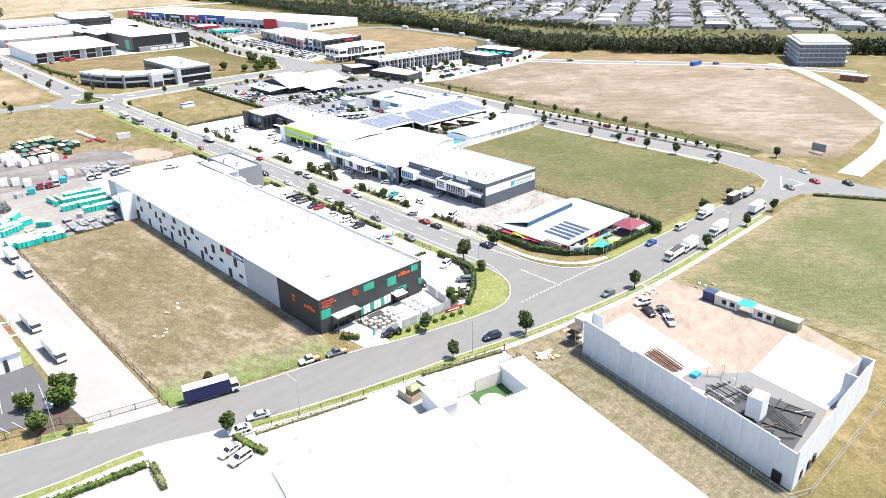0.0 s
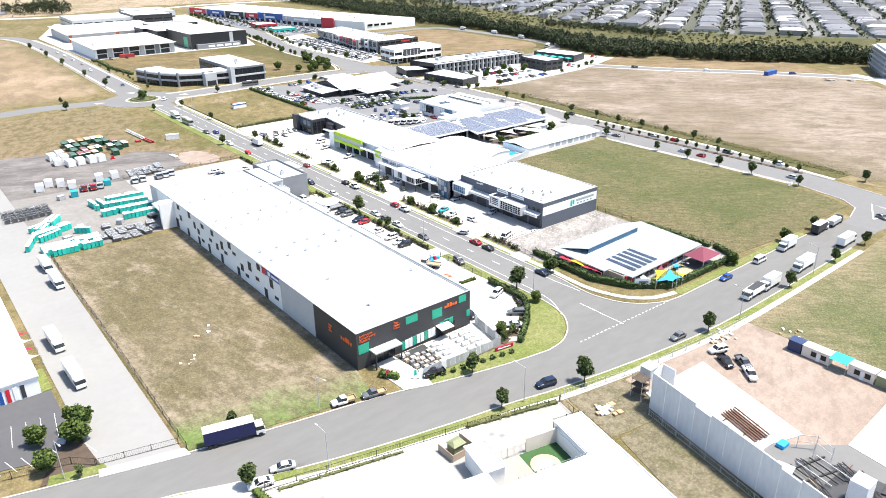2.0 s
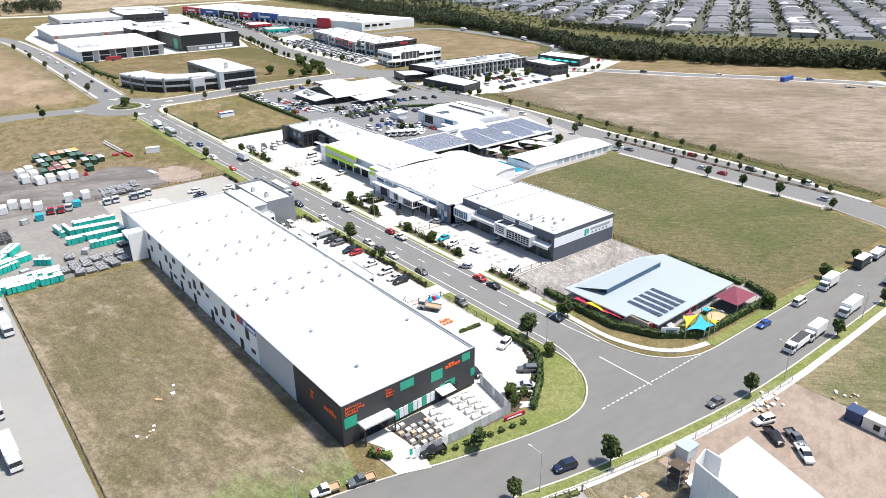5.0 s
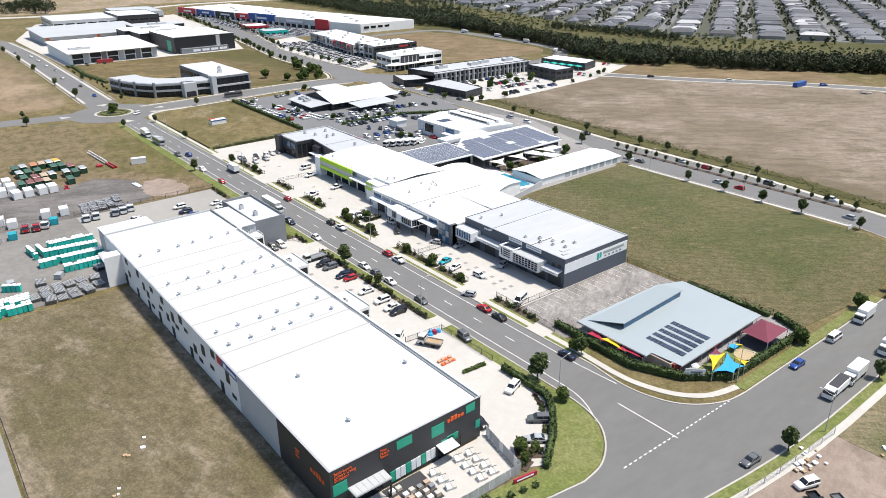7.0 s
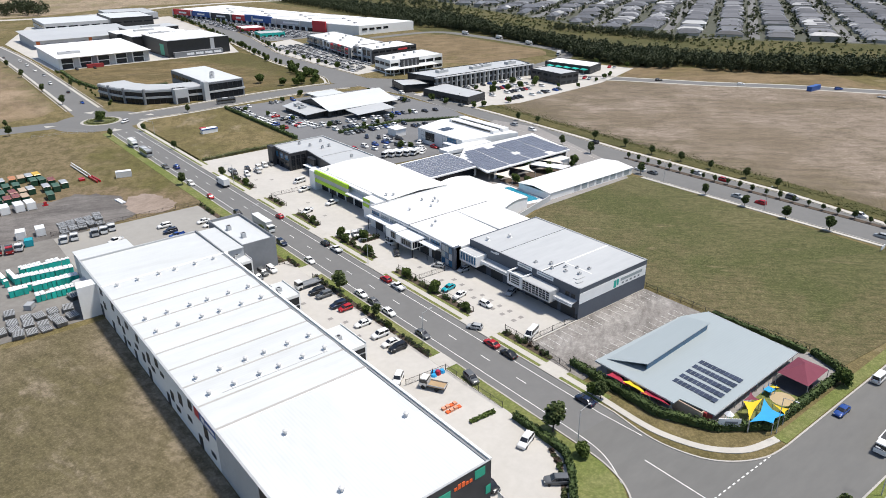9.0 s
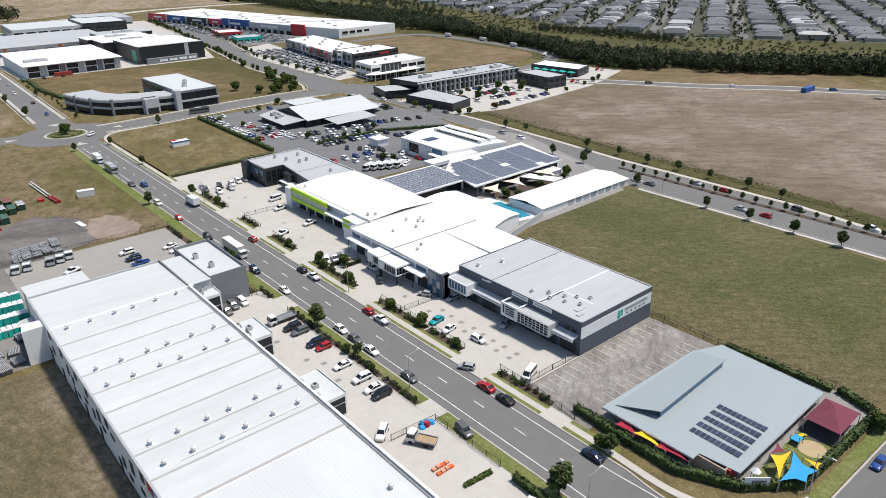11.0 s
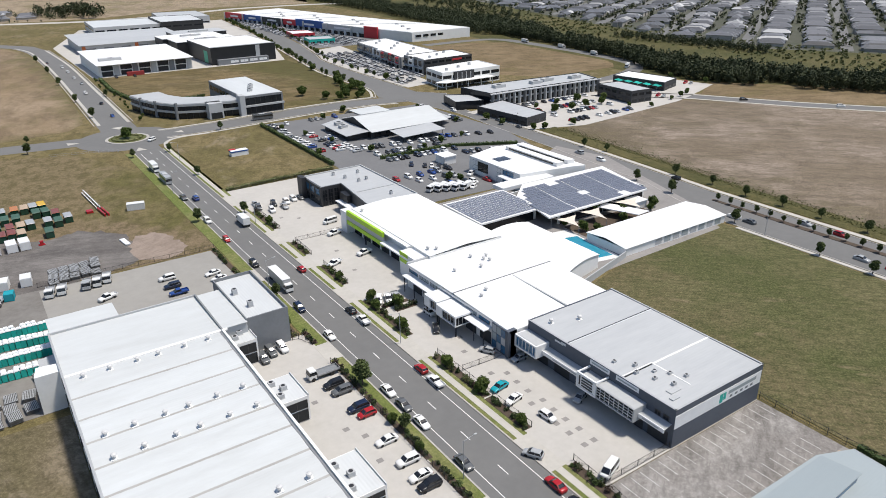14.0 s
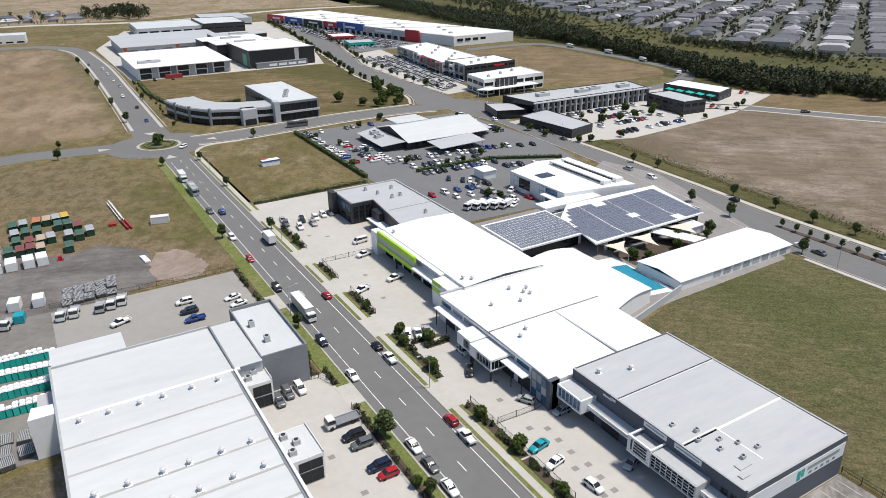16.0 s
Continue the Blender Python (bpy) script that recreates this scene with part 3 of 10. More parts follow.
for line, side in (([(-12, 440), (-9, 560), (-7, 680), (-9, 780), (-18, 822)], -1), ([(8, 440), (10.5, 560), (12.5, 680), (9, 790)], 1), ([(14, 393), (40, 391.5), (90, 396.5), (128, 396.5), (150, 392)], -1), ([(14, 408), (40, 408.5), (90, 413.5), (128, 413.5), (147, 412)], 1), ([(147, 413), (155.5, 432), (158.5, 455), (160.5, 516), (167.5, 560), (189, 680)], 1), ([(178.5, 430), (179, 473), (183.5, 561), (193.5, 602), (212, 680)], -1)):
    single("footpath", Mesh().strip(smooth(line), 1.5 * side, 3.2 * side, -0.1, 0.14), FOOTPATH, "pale footpath along the far road", "footpath", "structure")
    single("kerb", Mesh().strip(smooth(line), -0.2, 0.3, -0.1, 0.16), KERB, "pale kerb along the far road", "kerb", "structure")
single("footpath", Mesh().strip(smooth([(8.6, 372), (11, 382), (18, 388), (34, 388)]), -0.9, 0.9, -0.1, 0.15), FOOTPATH, "concrete footpath round the grass lot", "footpath", "structure")
for pts in ([(-5, 374), (0, 374), (-2.6, 380)], [(-5.5, 430), (0.5, 430), (-2.6, 424)], [(24, 397), (24, 402.5), (19, 400.4)], [(-30, 405), (-30, 410), (-24.6, 406.5)]):
    land("splitter_island", pts, 0.17, FOOTPATH, "pale kerbed traffic island at the junction", "traffic island")
# driveway crossings
for x0, x1, y0, y1 in ((-10.6, -6.5, 93, 99), (-10.6, -6.5, 155, 163), (6.5, 10.6, 74, 80), (6.5, 10.6, 97, 108), (6.5, 10.6, 143, 153), (6.5, 10.6, 178, 188), (6.5, 10.6, 205, 214),
                       (6.5, 10.6, 228, 240), (6.5, 10.6, 272, 284), (-10.6, -6.5, 205, 214)):
    land("driveway_crossing", rect(x0, y0, x1, y1), 0.165, FOOTPATH, "concrete driveway crossing over the verge", "driveway")
land("driveway_crossing", [(-119, 56.2), (-103.6, 51.8), (-103.9, 54.5), (-118.5, 58.5)], 0.165, FOOTPATH, "concrete driveway crossing over the verge", "driveway")
land("driveway_crossing", [(-60, 42.8), (-54, 40.4), (-53, 44.6), (-57, 50), (-60.5, 52)], 0.165, FOOTPATH, "concrete driveway crossing over the verge", "driveway")
land("driveway_crossing", [(-113.5, 44), (-98, 38), (-97.5, 33.5), (-113.5, 38.5)], 0.165, FOOTPATH, "concrete driveway crossing over the verge", "driveway")


def marking(mesh, label="white painted line on the asphalt"):
    return single("road_marking", mesh, PAINT_WHITE, label, "road marking", "structure")


for x in (-4.3, 4.3):
    marking(Mesh().box(x - 0.09, 60, 0.031, x + 0.09, 368, 0.037), "white edge line on the asphalt")
dash = Mesh()
for i in range(26):
    y = 114.75 + 12 * (i - 4)
    dash.box(-0.1, y - 1.6, 0.031, 0.1, y + 1.6, 0.037)
marking(dash, "white broken centre line on the asphalt")
marking(Mesh().box(-0.55, 30.7, 0.031, -0.35, 45.3, 0.037), "solid white centre line at the junction")
dash = Mesh()
for i in range(24):
    x = -15.5 + i * 1.45
    dash.box(x, 30.6 + (x + 15.5) * -0.03 + 1.2, 0.031, x + 0.75, 30.85 + (x + 15.5) * -0.03 + 1.2, 0.037)
marking(dash, "white give-way dashes at the junction")
marking(Mesh().strip(smooth([(-4.3, 60), (-4.8, 53), (-6.8, 47.5), (-10.5, 42), (-15, 38), (-21, 36)]), -0.09, 0.09, 0.031, 0.037), "white edge line round the corner")
marking(Mesh().strip([(4.3, 60), (5, 50)], -0.09, 0.09, 0.031, 0.037), "white edge line round the corner")
marking(Mesh().strip([(123, 21.6), (136, 18.4), (138.4, 28.4), (123, 21.6)], -0.25, 0.25, 0.036, 0.042), "white painted triangle at the junction")
bays = Mesh()
for i in range(17):
    bays.box(15 + i * 2.55, 83, 0.136, 15.07 + i * 2.55, 87.6, 0.142)
for i in range(14):
    bays.box(20 + i * 2.55, 72, 0.136, 20.07 + i * 2.55, 76.2, 0.142)
marking(bays, "white parking bay lines on stained concrete")
bays = Mesh()
for i in range(12):
    bays.beam((-148 + i * 2.6, 80.5 - i * 0.65, 0.118), (-147 + i * 2.6, 85.6 - i * 0.3, 0.118), 0.1, 0.008)
    bays.beam((-146 + i * 2.6, 71.5 - i * 0.65, 0.118), (-147.3 + i * 2.6, 76 - i * 0.65, 0.118), 0.1, 0.008)
marking(bays, "white parking bay lines on dark asphalt")


# ---- building kit ----
def walls(b, x0, y0, x1, y1, h, material, t=0.3, z0=0.0, label=""):
    """Four walls with thickness, as parts."""
    for m in (Mesh().box(x0, y0, z0, x1, y0 + t, h), Mesh().box(x0, y1 - t, z0, x1, y1, h), Mesh().box(x0, y0 + t, z0, x0 + t, y1 - t, h), Mesh().box(x1 - t, y0 + t, z0, x1, y1 - t, h)):
        part("wall", m, material, b, label)


def flat_roof(b, x0, y0, x1, y1, z, material, rise=0.0, axis="y", label="", name="roof"):
    """A low roof plate; rise lifts its middle line along the axis, or with axis E or W one edge."""
    if axis == "y":
        xm = (x0 + x1) / 2
        m = Mesh().slab([(x0, y0, z), (xm, y0, z + rise), (xm, y1, z + rise), (x0, y1, z)], 0.15).slab([(xm, y0, z + rise), (x1, y0, z), (x1, y1, z), (xm, y1, z + rise)], 0.15)
    elif axis == "x":
        ym = (y0 + y1) / 2
        m = Mesh().slab([(x0, y0, z), (x1, y0, z), (x1, ym, z + rise), (x0, ym, z + rise)], 0.15).slab([(x0, ym, z + rise), (x1, ym, z + rise), (x1, y1, z), (x0, y1, z)], 0.15)
    elif axis == "E":
        m = Mesh().slab([(x0, y0, z), (x1, y0, z + rise), (x1, y1, z + rise), (x0, y1, z)], 0.15)
    else:
        m = Mesh().slab([(x0, y0, z), (x1, y0, z), (x1, y1, z + rise), (x0, y1, z + rise)], 0.15)
    return part(name, m, material, b, label)


def face_box(m, side, u0, u1, z0, z1, at, out=0.06, back=0.05):
    """A plate on a wall face. side S/N lie at y=at, W/E at x=at; u runs along the wall."""
    if side == "S":
        return m.box(u0, at - out, z0, u1, at + back, z1)
    if side == "N":
        return m.box(u0, at - back, z0, u1, at + out, z1)
    if side == "W":
        return m.box(at - out, u0, z0, at + back, u1, z1)
    return m.box(at - back, u0, z0, at + out, u1, z1)


def window(b, side, u0, u1, z0, z1, at, material=None, name="window", frame_mat=None, mullions=0, rails=0):
    """A window with frame, panes behind it and a sill."""
    w = part(name, face_box(Mesh(), side, u0, u1, z0, z1, at, 0.03), material or GLASS, b)
    fr = Mesh()
    e = 0.09
    face_box(fr, side, u0 - e, u1 + e, z1, z1 + e, at, 0.09)
    face_box(fr, side, u0 - e, u1 + e, z0 - e, z0, at, 0.12)
    face_box(fr, side, u0 - e, u0, z0, z1, at, 0.09)
    face_box(fr, side, u1, u1 + e, z0, z1, at, 0.09)
    for i in range(mullions):
        u = u0 + (u1 - u0) * (i + 1) / (mullions + 1)
        face_box(fr, side, u - 0.05, u + 0.05, z0, z1, at, 0.08)
    for i in range(rails):
        z = z0 + (z1 - z0) * (i + 1) / (rails + 1)
        face_box(fr, side, u0, u1, z - 0.05, z + 0.05, at, 0.08)
    part("window_frame", fr, frame_mat or DARK_STEEL, w)
    return w


def panel(b, side, u0, u1, z0, z1, at, material, name="panel", label="", out=0.06):
    return part(name, face_box(Mesh(), side, u0, u1, z0, z1, at, out), material, b, label)


VENT_METAL = mat("pale_zinc_vent", (0.60, 0.60, 0.60), 0.5, (0.46, 0.46, 0.46), 2, 12, 0.5)


def vent(x, y, z, label="galvanised turbine vent on the white roof", group="roof vents"):
    t = thing("roof_vent", x, y, z, label, "roof vent", group)
    part("flashing", Mesh().box(x - 0.6, y - 0.6, z - 0.12, x + 0.6, y + 0.6, z + 0.02), WALL_WHITE, t)
    part("collar", Mesh().cyl(x, y, z - 0.1, z + 0.5, 0.3, 10), VENT_METAL, t)
    part("turbine", Mesh().cyl(x, y, z + 0.5, z + 0.7, 0.4, 12, 0.56).cyl(x, y, z + 0.7, z + 0.95, 0.56, 12, 0.48).cyl(x, y, z + 0.95, z + 1.08, 0.48, 12, 0.16), VENT_METAL, t)
    return t


def unit(x, y, z, sx=1.4, sy=1.0, sz=1.1, label="pale grey air-conditioning unit on the roof"):
    t = thing("air_conditioner", x, y, z, label, "air conditioner", "roof units")
    part("casing", Mesh().box(x - sx / 2, y - sy / 2, z + 0.1, x + sx / 2, y + sy / 2, z + sz), WALL_PALE, t)
    part("base", Mesh().box(x - sx / 2 - 0.1, y - sy / 2 - 0.1, z - 0.05, x + sx / 2 + 0.1, y + sy / 2 + 0.1, z + 0.1), STEEL, t)
    part("fan_grille", Mesh().cyl(x, y, z + sz, z + sz + 0.08, min(sx, sy) * 0.38, 12), DARK_STEEL, t)
    return t


ORANGE = mat("orange_sign_vinyl", (0.75, 0.12, 0.02), 0.5, (0.65, 0.10, 0.02), 0.5, 4, 0.4)
SIGN_GREEN = mat("green_sign_panel", (0.02, 0.34, 0.22), 0.5, (0.015, 0.28, 0.18), 0.5, 4, 0.4)
LIME = mat("lime_green_cladding", (0.38, 0.62, 0.02), 0.5, (0.30, 0.52, 0.02), 0.4, 3, 0.4)
TEAL = mat("teal_plastic", (0.015, 0.44, 0.37), 0.5, (0.01, 0.36, 0.30), 0.5, 4, 0.4, random_value=0.2)
BLUE_SIGN = mat("blue_sign_panel", (0.015, 0.08, 0.30), 0.5, (0.012, 0.06, 0.24), 0.5, 4, 0.4)
RED_SIGN = mat("red_sign_panel", (0.50, 0.02, 0.03), 0.5, (0.40, 0.02, 0.03), 0.5, 4, 0.4)
SIGN_WHITE = mat("white_sign_panel", (0.75, 0.76, 0.77), 0.5, (0.66, 0.67, 0.68), 0.5, 4, 0.4)


def fence(name, line, h=2.0, step=3.0, label="black steel picket fence", picket=0.14, material=None, group="fences"):
    """A fence along a line: each post a part, rails, and the pickets between."""
    material = material or BLACK_FENCE
    f = thing(name, line[0][0], line[0][1], 0, label, "fence", group)
    rails, pk = Mesh(), Mesh()
    post = 0
    for a, b in zip(line, line[1:]):
        a, b = Vector((*a, 0)), Vector((*b, 0))
        n = max(1, round((b - a).length / (step * 1.6)))
        for i in range(n + (b == Vector((*line[-1], 0)))):
            p = a.lerp(b, i / n)
            part("post", Mesh().box(p.x - 0.05, p.y - 0.05, 0, p.x + 0.05, p.y + 0.05, h + 0.1), material, f)
        for z in (0.25, h - 0.1):
            rails.beam(a + Vector((0, 0, z)), b + Vector((0, 0, z)), 0.05)
        k = int((b - a).length / picket)
        for i in range(k):
            p = a.lerp(b, (i + 0.5) / k)
            pk.box(p.x - 0.012, p.y - 0.012, 0.1, p.x + 0.012, p.y + 0.012, h)
    part("rail", rails, material, f)
    tagged(part("infill", pk, material, f), kind="stuff")
    return f


# ---- the big warehouse ----
LAP = mat("dusty_roof_gutter", (0.40, 0.395, 0.38), 0.7, (0.31, 0.30, 0.28), 0.3, 1.5, 0.5, stretch=(0.3, 1, 1))

def big_warehouse():
    x0, x1, ys, y0, y1, h = -63.6, -30.2, 92.7, 55.7, 189.0, 9.5
    b = thing("warehouse", -47, 120, 0, "long warehouse with white metal roof and charcoal front", "warehouse")
    t = 0.35
    part("wall", Mesh().box(x0, y0, 0, x1, y0 + t, h), CHARCOAL, b, "charcoal front wall")
    part("wall", Mesh().box(x0, y0 + t, 0, x0 + t, 75, h), CHARCOAL, b, "charcoal side wall")
    part("wall", Mesh().box(x0, 75.003, 0, x0 + t, ys, h), WALL_PALE, b, "grey side wall")
    part("wall", Mesh().box(x0, ys + 0.003, 0, x0 + t, y1, h), WALL_WHITE, b, "off-white side wall with dark window patches")
    part("wall", Mesh().box(x0, y1 - t, 0, x1, y1, h), WALL_PALE, b)
    part("wall", Mesh().box(x1 - t, y0 + t, 0, x1, y1 - t, h + 0.2), WALL_MID, b, "grey wall along the car park")
    part("roof", Mesh().slab([(x0 + t, y0 + t, h - 0.15), (x1 - t, y0 + t, h - 0.15), (x1 - t, ys, h - 0.15), (x0 + t, ys, h - 0.15)], 0.15), WHITE_ROOF, b, "white metal roof sheet")
    # rear roof in shallow bays
    edges = [ys + 0.3, 102, 110, 118, 126, 134, 142, 150, 158, 167]
    for i, (a, c) in enumerate(zip(edges, edges[1:])):
        m = (a + c) / 2
        part("roof", Mesh().slab([(x0 + 0.05, a, 9.4), (x1 - t, a, 9.4), (x1 - t, m, 9.52), (x0 + 0.05, m, 9.52)], 0.12)
             .slab([(x0 + 0.05, m, 9.52), (x1 - t, m, 9.52), (x1 - t, c, 9.4), (x0 + 0.05, c, 9.4)], 0.12), WHITE_ROOF_B, b, "white metal roof sheet")
    for c in edges[1:-1]:
        part("roof_lap", Mesh().box(x0 + 0.1, c - 0.28, 9.38, x1 - t - 0.6, c + 0.28, 9.425), LAP, b, "dusty box gutter between the roof bays")
    part("roof_lap", Mesh().box(x0 + t, ys + 0.3, 9.38, x1 - t - 0.6, ys + 1.0, 9.435), LAP, b, "dusty box gutter between the roof bays")
    for c in (103.4,):
        part("cable_tray", Mesh().box(x0 + 6, c - 0.04, 9.46, x1 - 4, c + 0.04, 9.53), WALL_PALE, b)
    part("roof", Mesh().slab([(x0 + 0.05, 168, 9.35), (x1 - 0.2, 168, 9.35), (-24.2, 168, 9.35), (-24.2, 189, 9.0), (x0 + 0.05, 189, 9.0)], 0.15), WHITE_ROOF_B, b, "white metal roof sheet")
    part("wall", Mesh().box(x1, 168.4, 0, -24.2, 189, 9.0), WALL_PALE, b)
    part("gutter", Mesh().box(x0 + t, ys, 9.1, x1 - t, ys + 0.28, 9.45), WALL_WHITE, b)
    part("gutter", Mesh().box(x0, 167, 9.2, x1 + 1, 167.9, 9.52), WALL_WHITE, b)
    # parapets and edge flashings
    part("parapet", Mesh().box(x1 - 0.4, y0, h, x1 + 0.1, 167, h + 0.4), WALL_WHITE, b, "pale grey parapet")
    part("box_gutter", Mesh().box(x1 - 0.95, y0 + 0.4, h - 0.2, x1 - 0.45, 167, h + 0.02), WALL_MID, b, "grey box gutter")
    part("parapet", Mesh().box(x0 - 0.03, y0 - 0.05, h, x1, y0 + 0.3, h + 0.12), STEEL, b)
    part("flashing", Mesh().box(x0 - 0.05, y0 + 0.3, h, x0 + 0.4, y1, h + 0.1), STEEL, b)
    # rear wing and tall end block
    part("wall", Mesh().box(-63, 189, 0, -48.4, 198.2, 8.6), WALL_PALE, b, "pale grey rear bay")
    part("roof", Mesh().slab([(-63.2, 189, 9.0), (-48.2, 189, 9.0), (-48.2, 198.4, 8.7), (-63.2, 198.4, 8.7)], 0.15), WHITE_ROOF_B, b)
    for m in (Mesh().box(-24.2, 169, 0, -13.8, 169.3, 9.6), Mesh().box(-24.2, 194, 0, -13.8, 194.3, 9.6), Mesh().box(-14.1, 169.3, 0, -13.8, 194, 9.6), Mesh().box(-24.2, 169.3, 0, -23.9, 194, 9.6)):
        part("wall", m, WALL_MID, b, "grey end block")
    part("roof", Mesh().box(-23.9, 169.3, 8.6, -14.1, 194, 8.8), WHITE_ROOF, b)
    # west yard door block
    part("loading_bay", Mesh().prism([(-68.4, 171.2), (-63.6, 171.2), (-63.6, 174.8), (-67.6, 175.4)], 0, 9.1), WALL_WHITE, b, "white loading bay tower")
    part("loading_canopy", Mesh().slab([(-67.4, 175.4, 5.2), (-63.6, 175.4, 5.6), (-63.6, 186, 5.6), (-66.8, 186, 5.2)], 0.25), WALL_PALE, b, "grey loading canopy")
    for y in (178.4, 183):
        window(b, "W", y - 1.8, y + 1.8, 0.3, 4.2, x0, CHARCOAL, "roller_door")
    # windows scattered on the west wall
    for y, z, w, hh in ((167, 7.6, 2, 1.4), (157, 7.4, 1.7, 2), (166, 4, 1.6, 1.6), (170, 0.3, 2, 3), (153, 5, 1.5, 2), (146, 7.2, 2, 1.2), (150, 4, 1.5, 1.6), (160, 0.3, 1.4, 2.4), (138, 7.2, 1.7, 1.6),
                        (150.5, 0.3, 1.4, 2.4), (142, 0.3, 1.4, 2.6), (135, 3.6, 1.5, 1.8), (131, 5, 1.6, 2.4), (125, 7.2, 1.8, 1.8), (128.5, 4.2, 2, 0.8), (132, 0.3, 1.5, 2.6), (120, 0.3, 1.5, 2.6), (117, 3, 1.6, 1.9),
                        (111.5, 5, 1.8, 2.4), (114, 2, 2, 0.8), (105.5, 7.3, 1.8, 1.7), (102, 0.3, 1.6, 2.6), (98, 4.8, 1.7, 2.4), (107, 3.6, 2, 0.8), (95.5, 2.2, 2, 0.7), (122, 6.2, 2, 0.7), (140, 4.6, 2, 0.8), (147, 2.2, 2, 0.7)):
        window(b, "W", y - w / 2, y + w / 2, z, z + hh, x0, BLACK)
    s = panel(b, "W", 92.9, 100.6, 7.5, 9.3, x0, BLUE_SIGN, "sign", "blue sign board with white bars")
    part("mark", face_box(Mesh(), "W", 100.7, 103.2, 7.3, 9.3, x0, 0.06), RED_SIGN, b, "red mark beside the blue sign")
    part("lettering", face_box(face_box(Mesh(), "W", 93.3, 97.6, 8.0, 8.7, x0, 0.09), "W", 98, 99.6, 7.9, 9.0, x0, 0.09), SIGN_WHITE, s)
    # front signs
    for u0, u1, z0, z1 in ((-63.2, -60.4, 4.0, 6.4), (-50.0, -46.6, 7.0, 8.9), (-42.2, -39.2, 5.6, 8.0), (-33.9, -31.6, 7.2, 9.0), (-38.6, -35.8, 2.6, 4.2), (-40, -37, 3.4, 3.9), (-31.4, -30.3, 2.6, 4.4)):
        panel(b, "S", u0, u1, z0, z1, y0, SIGN_GREEN, "sign", "bright green sign panel")
    m = Mesh()
    for i in range(5):      # logo in plain orange shapes
        face_box(m, "S", -38.4 + i * 0.82, -37.78 + i * 0.82, 7.3, 7.9 if i not in (1, 2) else 8.3, y0, 0.1)
    part("logo", m, ORANGE, b, "orange logo on the front wall")
    m = Mesh()
    for i in range(5):
        face_box(m, "W", 57.8 + i * 1.0, 58.5 + i * 1.0, 5.4, 6.2 if i not in (1, 2) else 6.6, x0, 0.1)
    face_box(m, "W", 66.5, 68, 6.6, 7.0, x0, 0.1), face_box(m, "W", 66.9, 68, 5.9, 6.2, x0, 0.1), face_box(m, "W", 66.7, 68, 5.2, 5.5, x0, 0.1)
    part("logo", m, ORANGE, b, "orange logo on the side wall")
    for u, z, txt, size in ((-62.9, 8.3, "Bathrooms", 0.8), (-62.9, 7.6, "Luxury Living", 0.8), (-62.9, 6.9, "Outdoor", 0.8), (-53.6, 8.3, "Tiles", 0.75), (-53.6, 7.65, "Pavers", 0.75), (-53.6, 7.0, "Stone", 0.75)):
        words(b, txt, (u, y0 - 0.08, z), size, ORANGE, 0)
    # entrance canopy
    c = part("canopy", Mesh().box(-60.4, 53.0, 4.1, -53.0, 55.7, 4.4), STEEL, b, "steel and glass entrance canopy")
    for k in range(6):
        part("glazing", Mesh().box(-60.2 + k * 1.2, 53.2, 4.4, -59.14 + k * 1.2, 55.5, 4.45), WALL_PALE, c)
    for x in (-60.2, -53.2):
        part("column", Mesh().box(x - 0.12, 53.1, 0.13, x + 0.12, 53.4, 4.1), DARK_STEEL, b)
    window(b, "S", -60, -53.4, 0.2, 3.6, y0, GLASS, "entrance", mullions=3)
    part("canopy", Mesh().slab([(-41.2, 53.2, 3.2), (-37.4, 53.2, 3.2), (-37.4, 55.7, 3.5), (-41.2, 55.7, 3.5)], 0.15), SIGN_WHITE, b, "white side canopy")
    window(b, "S", -40.8, -35.2, 0.2, 2.9, y0, GLASS, mullions=4)
    for i in range(9):
        panel(b, "S", -51.6 + i * 1.15, -50.6 + i * 1.15, 0.6 + i * 0.05, 2.9 + i * 0.05, y0, SIGN_WHITE if i % 3 else SIGN_GREEN, "display_board", "pale display board", 0.12)
    # offices along the car park
    for y0_, y1_, x2, hh in ((164.4, 172.5, -23.6, 6.4), (137.4, 147, -22.9, 6.0), (106.7, 118, -22.4, 5.2)):
        o = part("office", Mesh().box(x1, y0_, 0, x2, y1_, hh), WALL_WHITE, b, "white office box")
        part("office_roof", Mesh().box(x1, y0_ + 0.2, hh, x2 - 0.2, y1_ - 0.2, hh + 0.06).box(x2 - 0.2, y0_, hh, x2, y1_, hh + 0.4), WHITE_ROOF, o)
        w = window(b, "E", y0_ + 0.8, y1_ - 0.8, 0.3, 2.8, x2, mullions=4)
        window(b, "E", y0_ + 0.8, y1_ - 0.8, 3.4, hh - 0.7, x2, BLUE_GLASS, mullions=4)
        window(b, "S", x1 + 2.4, x2 - 0.5, 0.4, 2.8, y0_, mullions=1)
        window(b, "S", x1 + 2.4, x2 - 0.5, 3.3, hh - 0.9, y0_, mullions=1)
        for k in range(3):
            unit(x1 + 2.2 + (k % 2) * 1.6, y0_ + 2.2 + k * (y1_ - y0_ - 4) / 2.2, hh + 0.06, 1.3, 1.1, 1.0)
    panel(b, "E", 106.9, 111.5, 4.1, 5.2, -22.4, BLUE_SIGN, "sign", "blue sign board", 0.12)
    for y in (165, 142.5, 135, 111.2, 104.3):
        for x in (-59.9, -54.8, -49.3, -45, -39.5, -34.3):
            vent(x, y, 9.55)
    for x, y in ((-53.9, 84.2), (-53.6, 65.5), (-34.3, 74.5)):
        vent(x, y, 9.36)
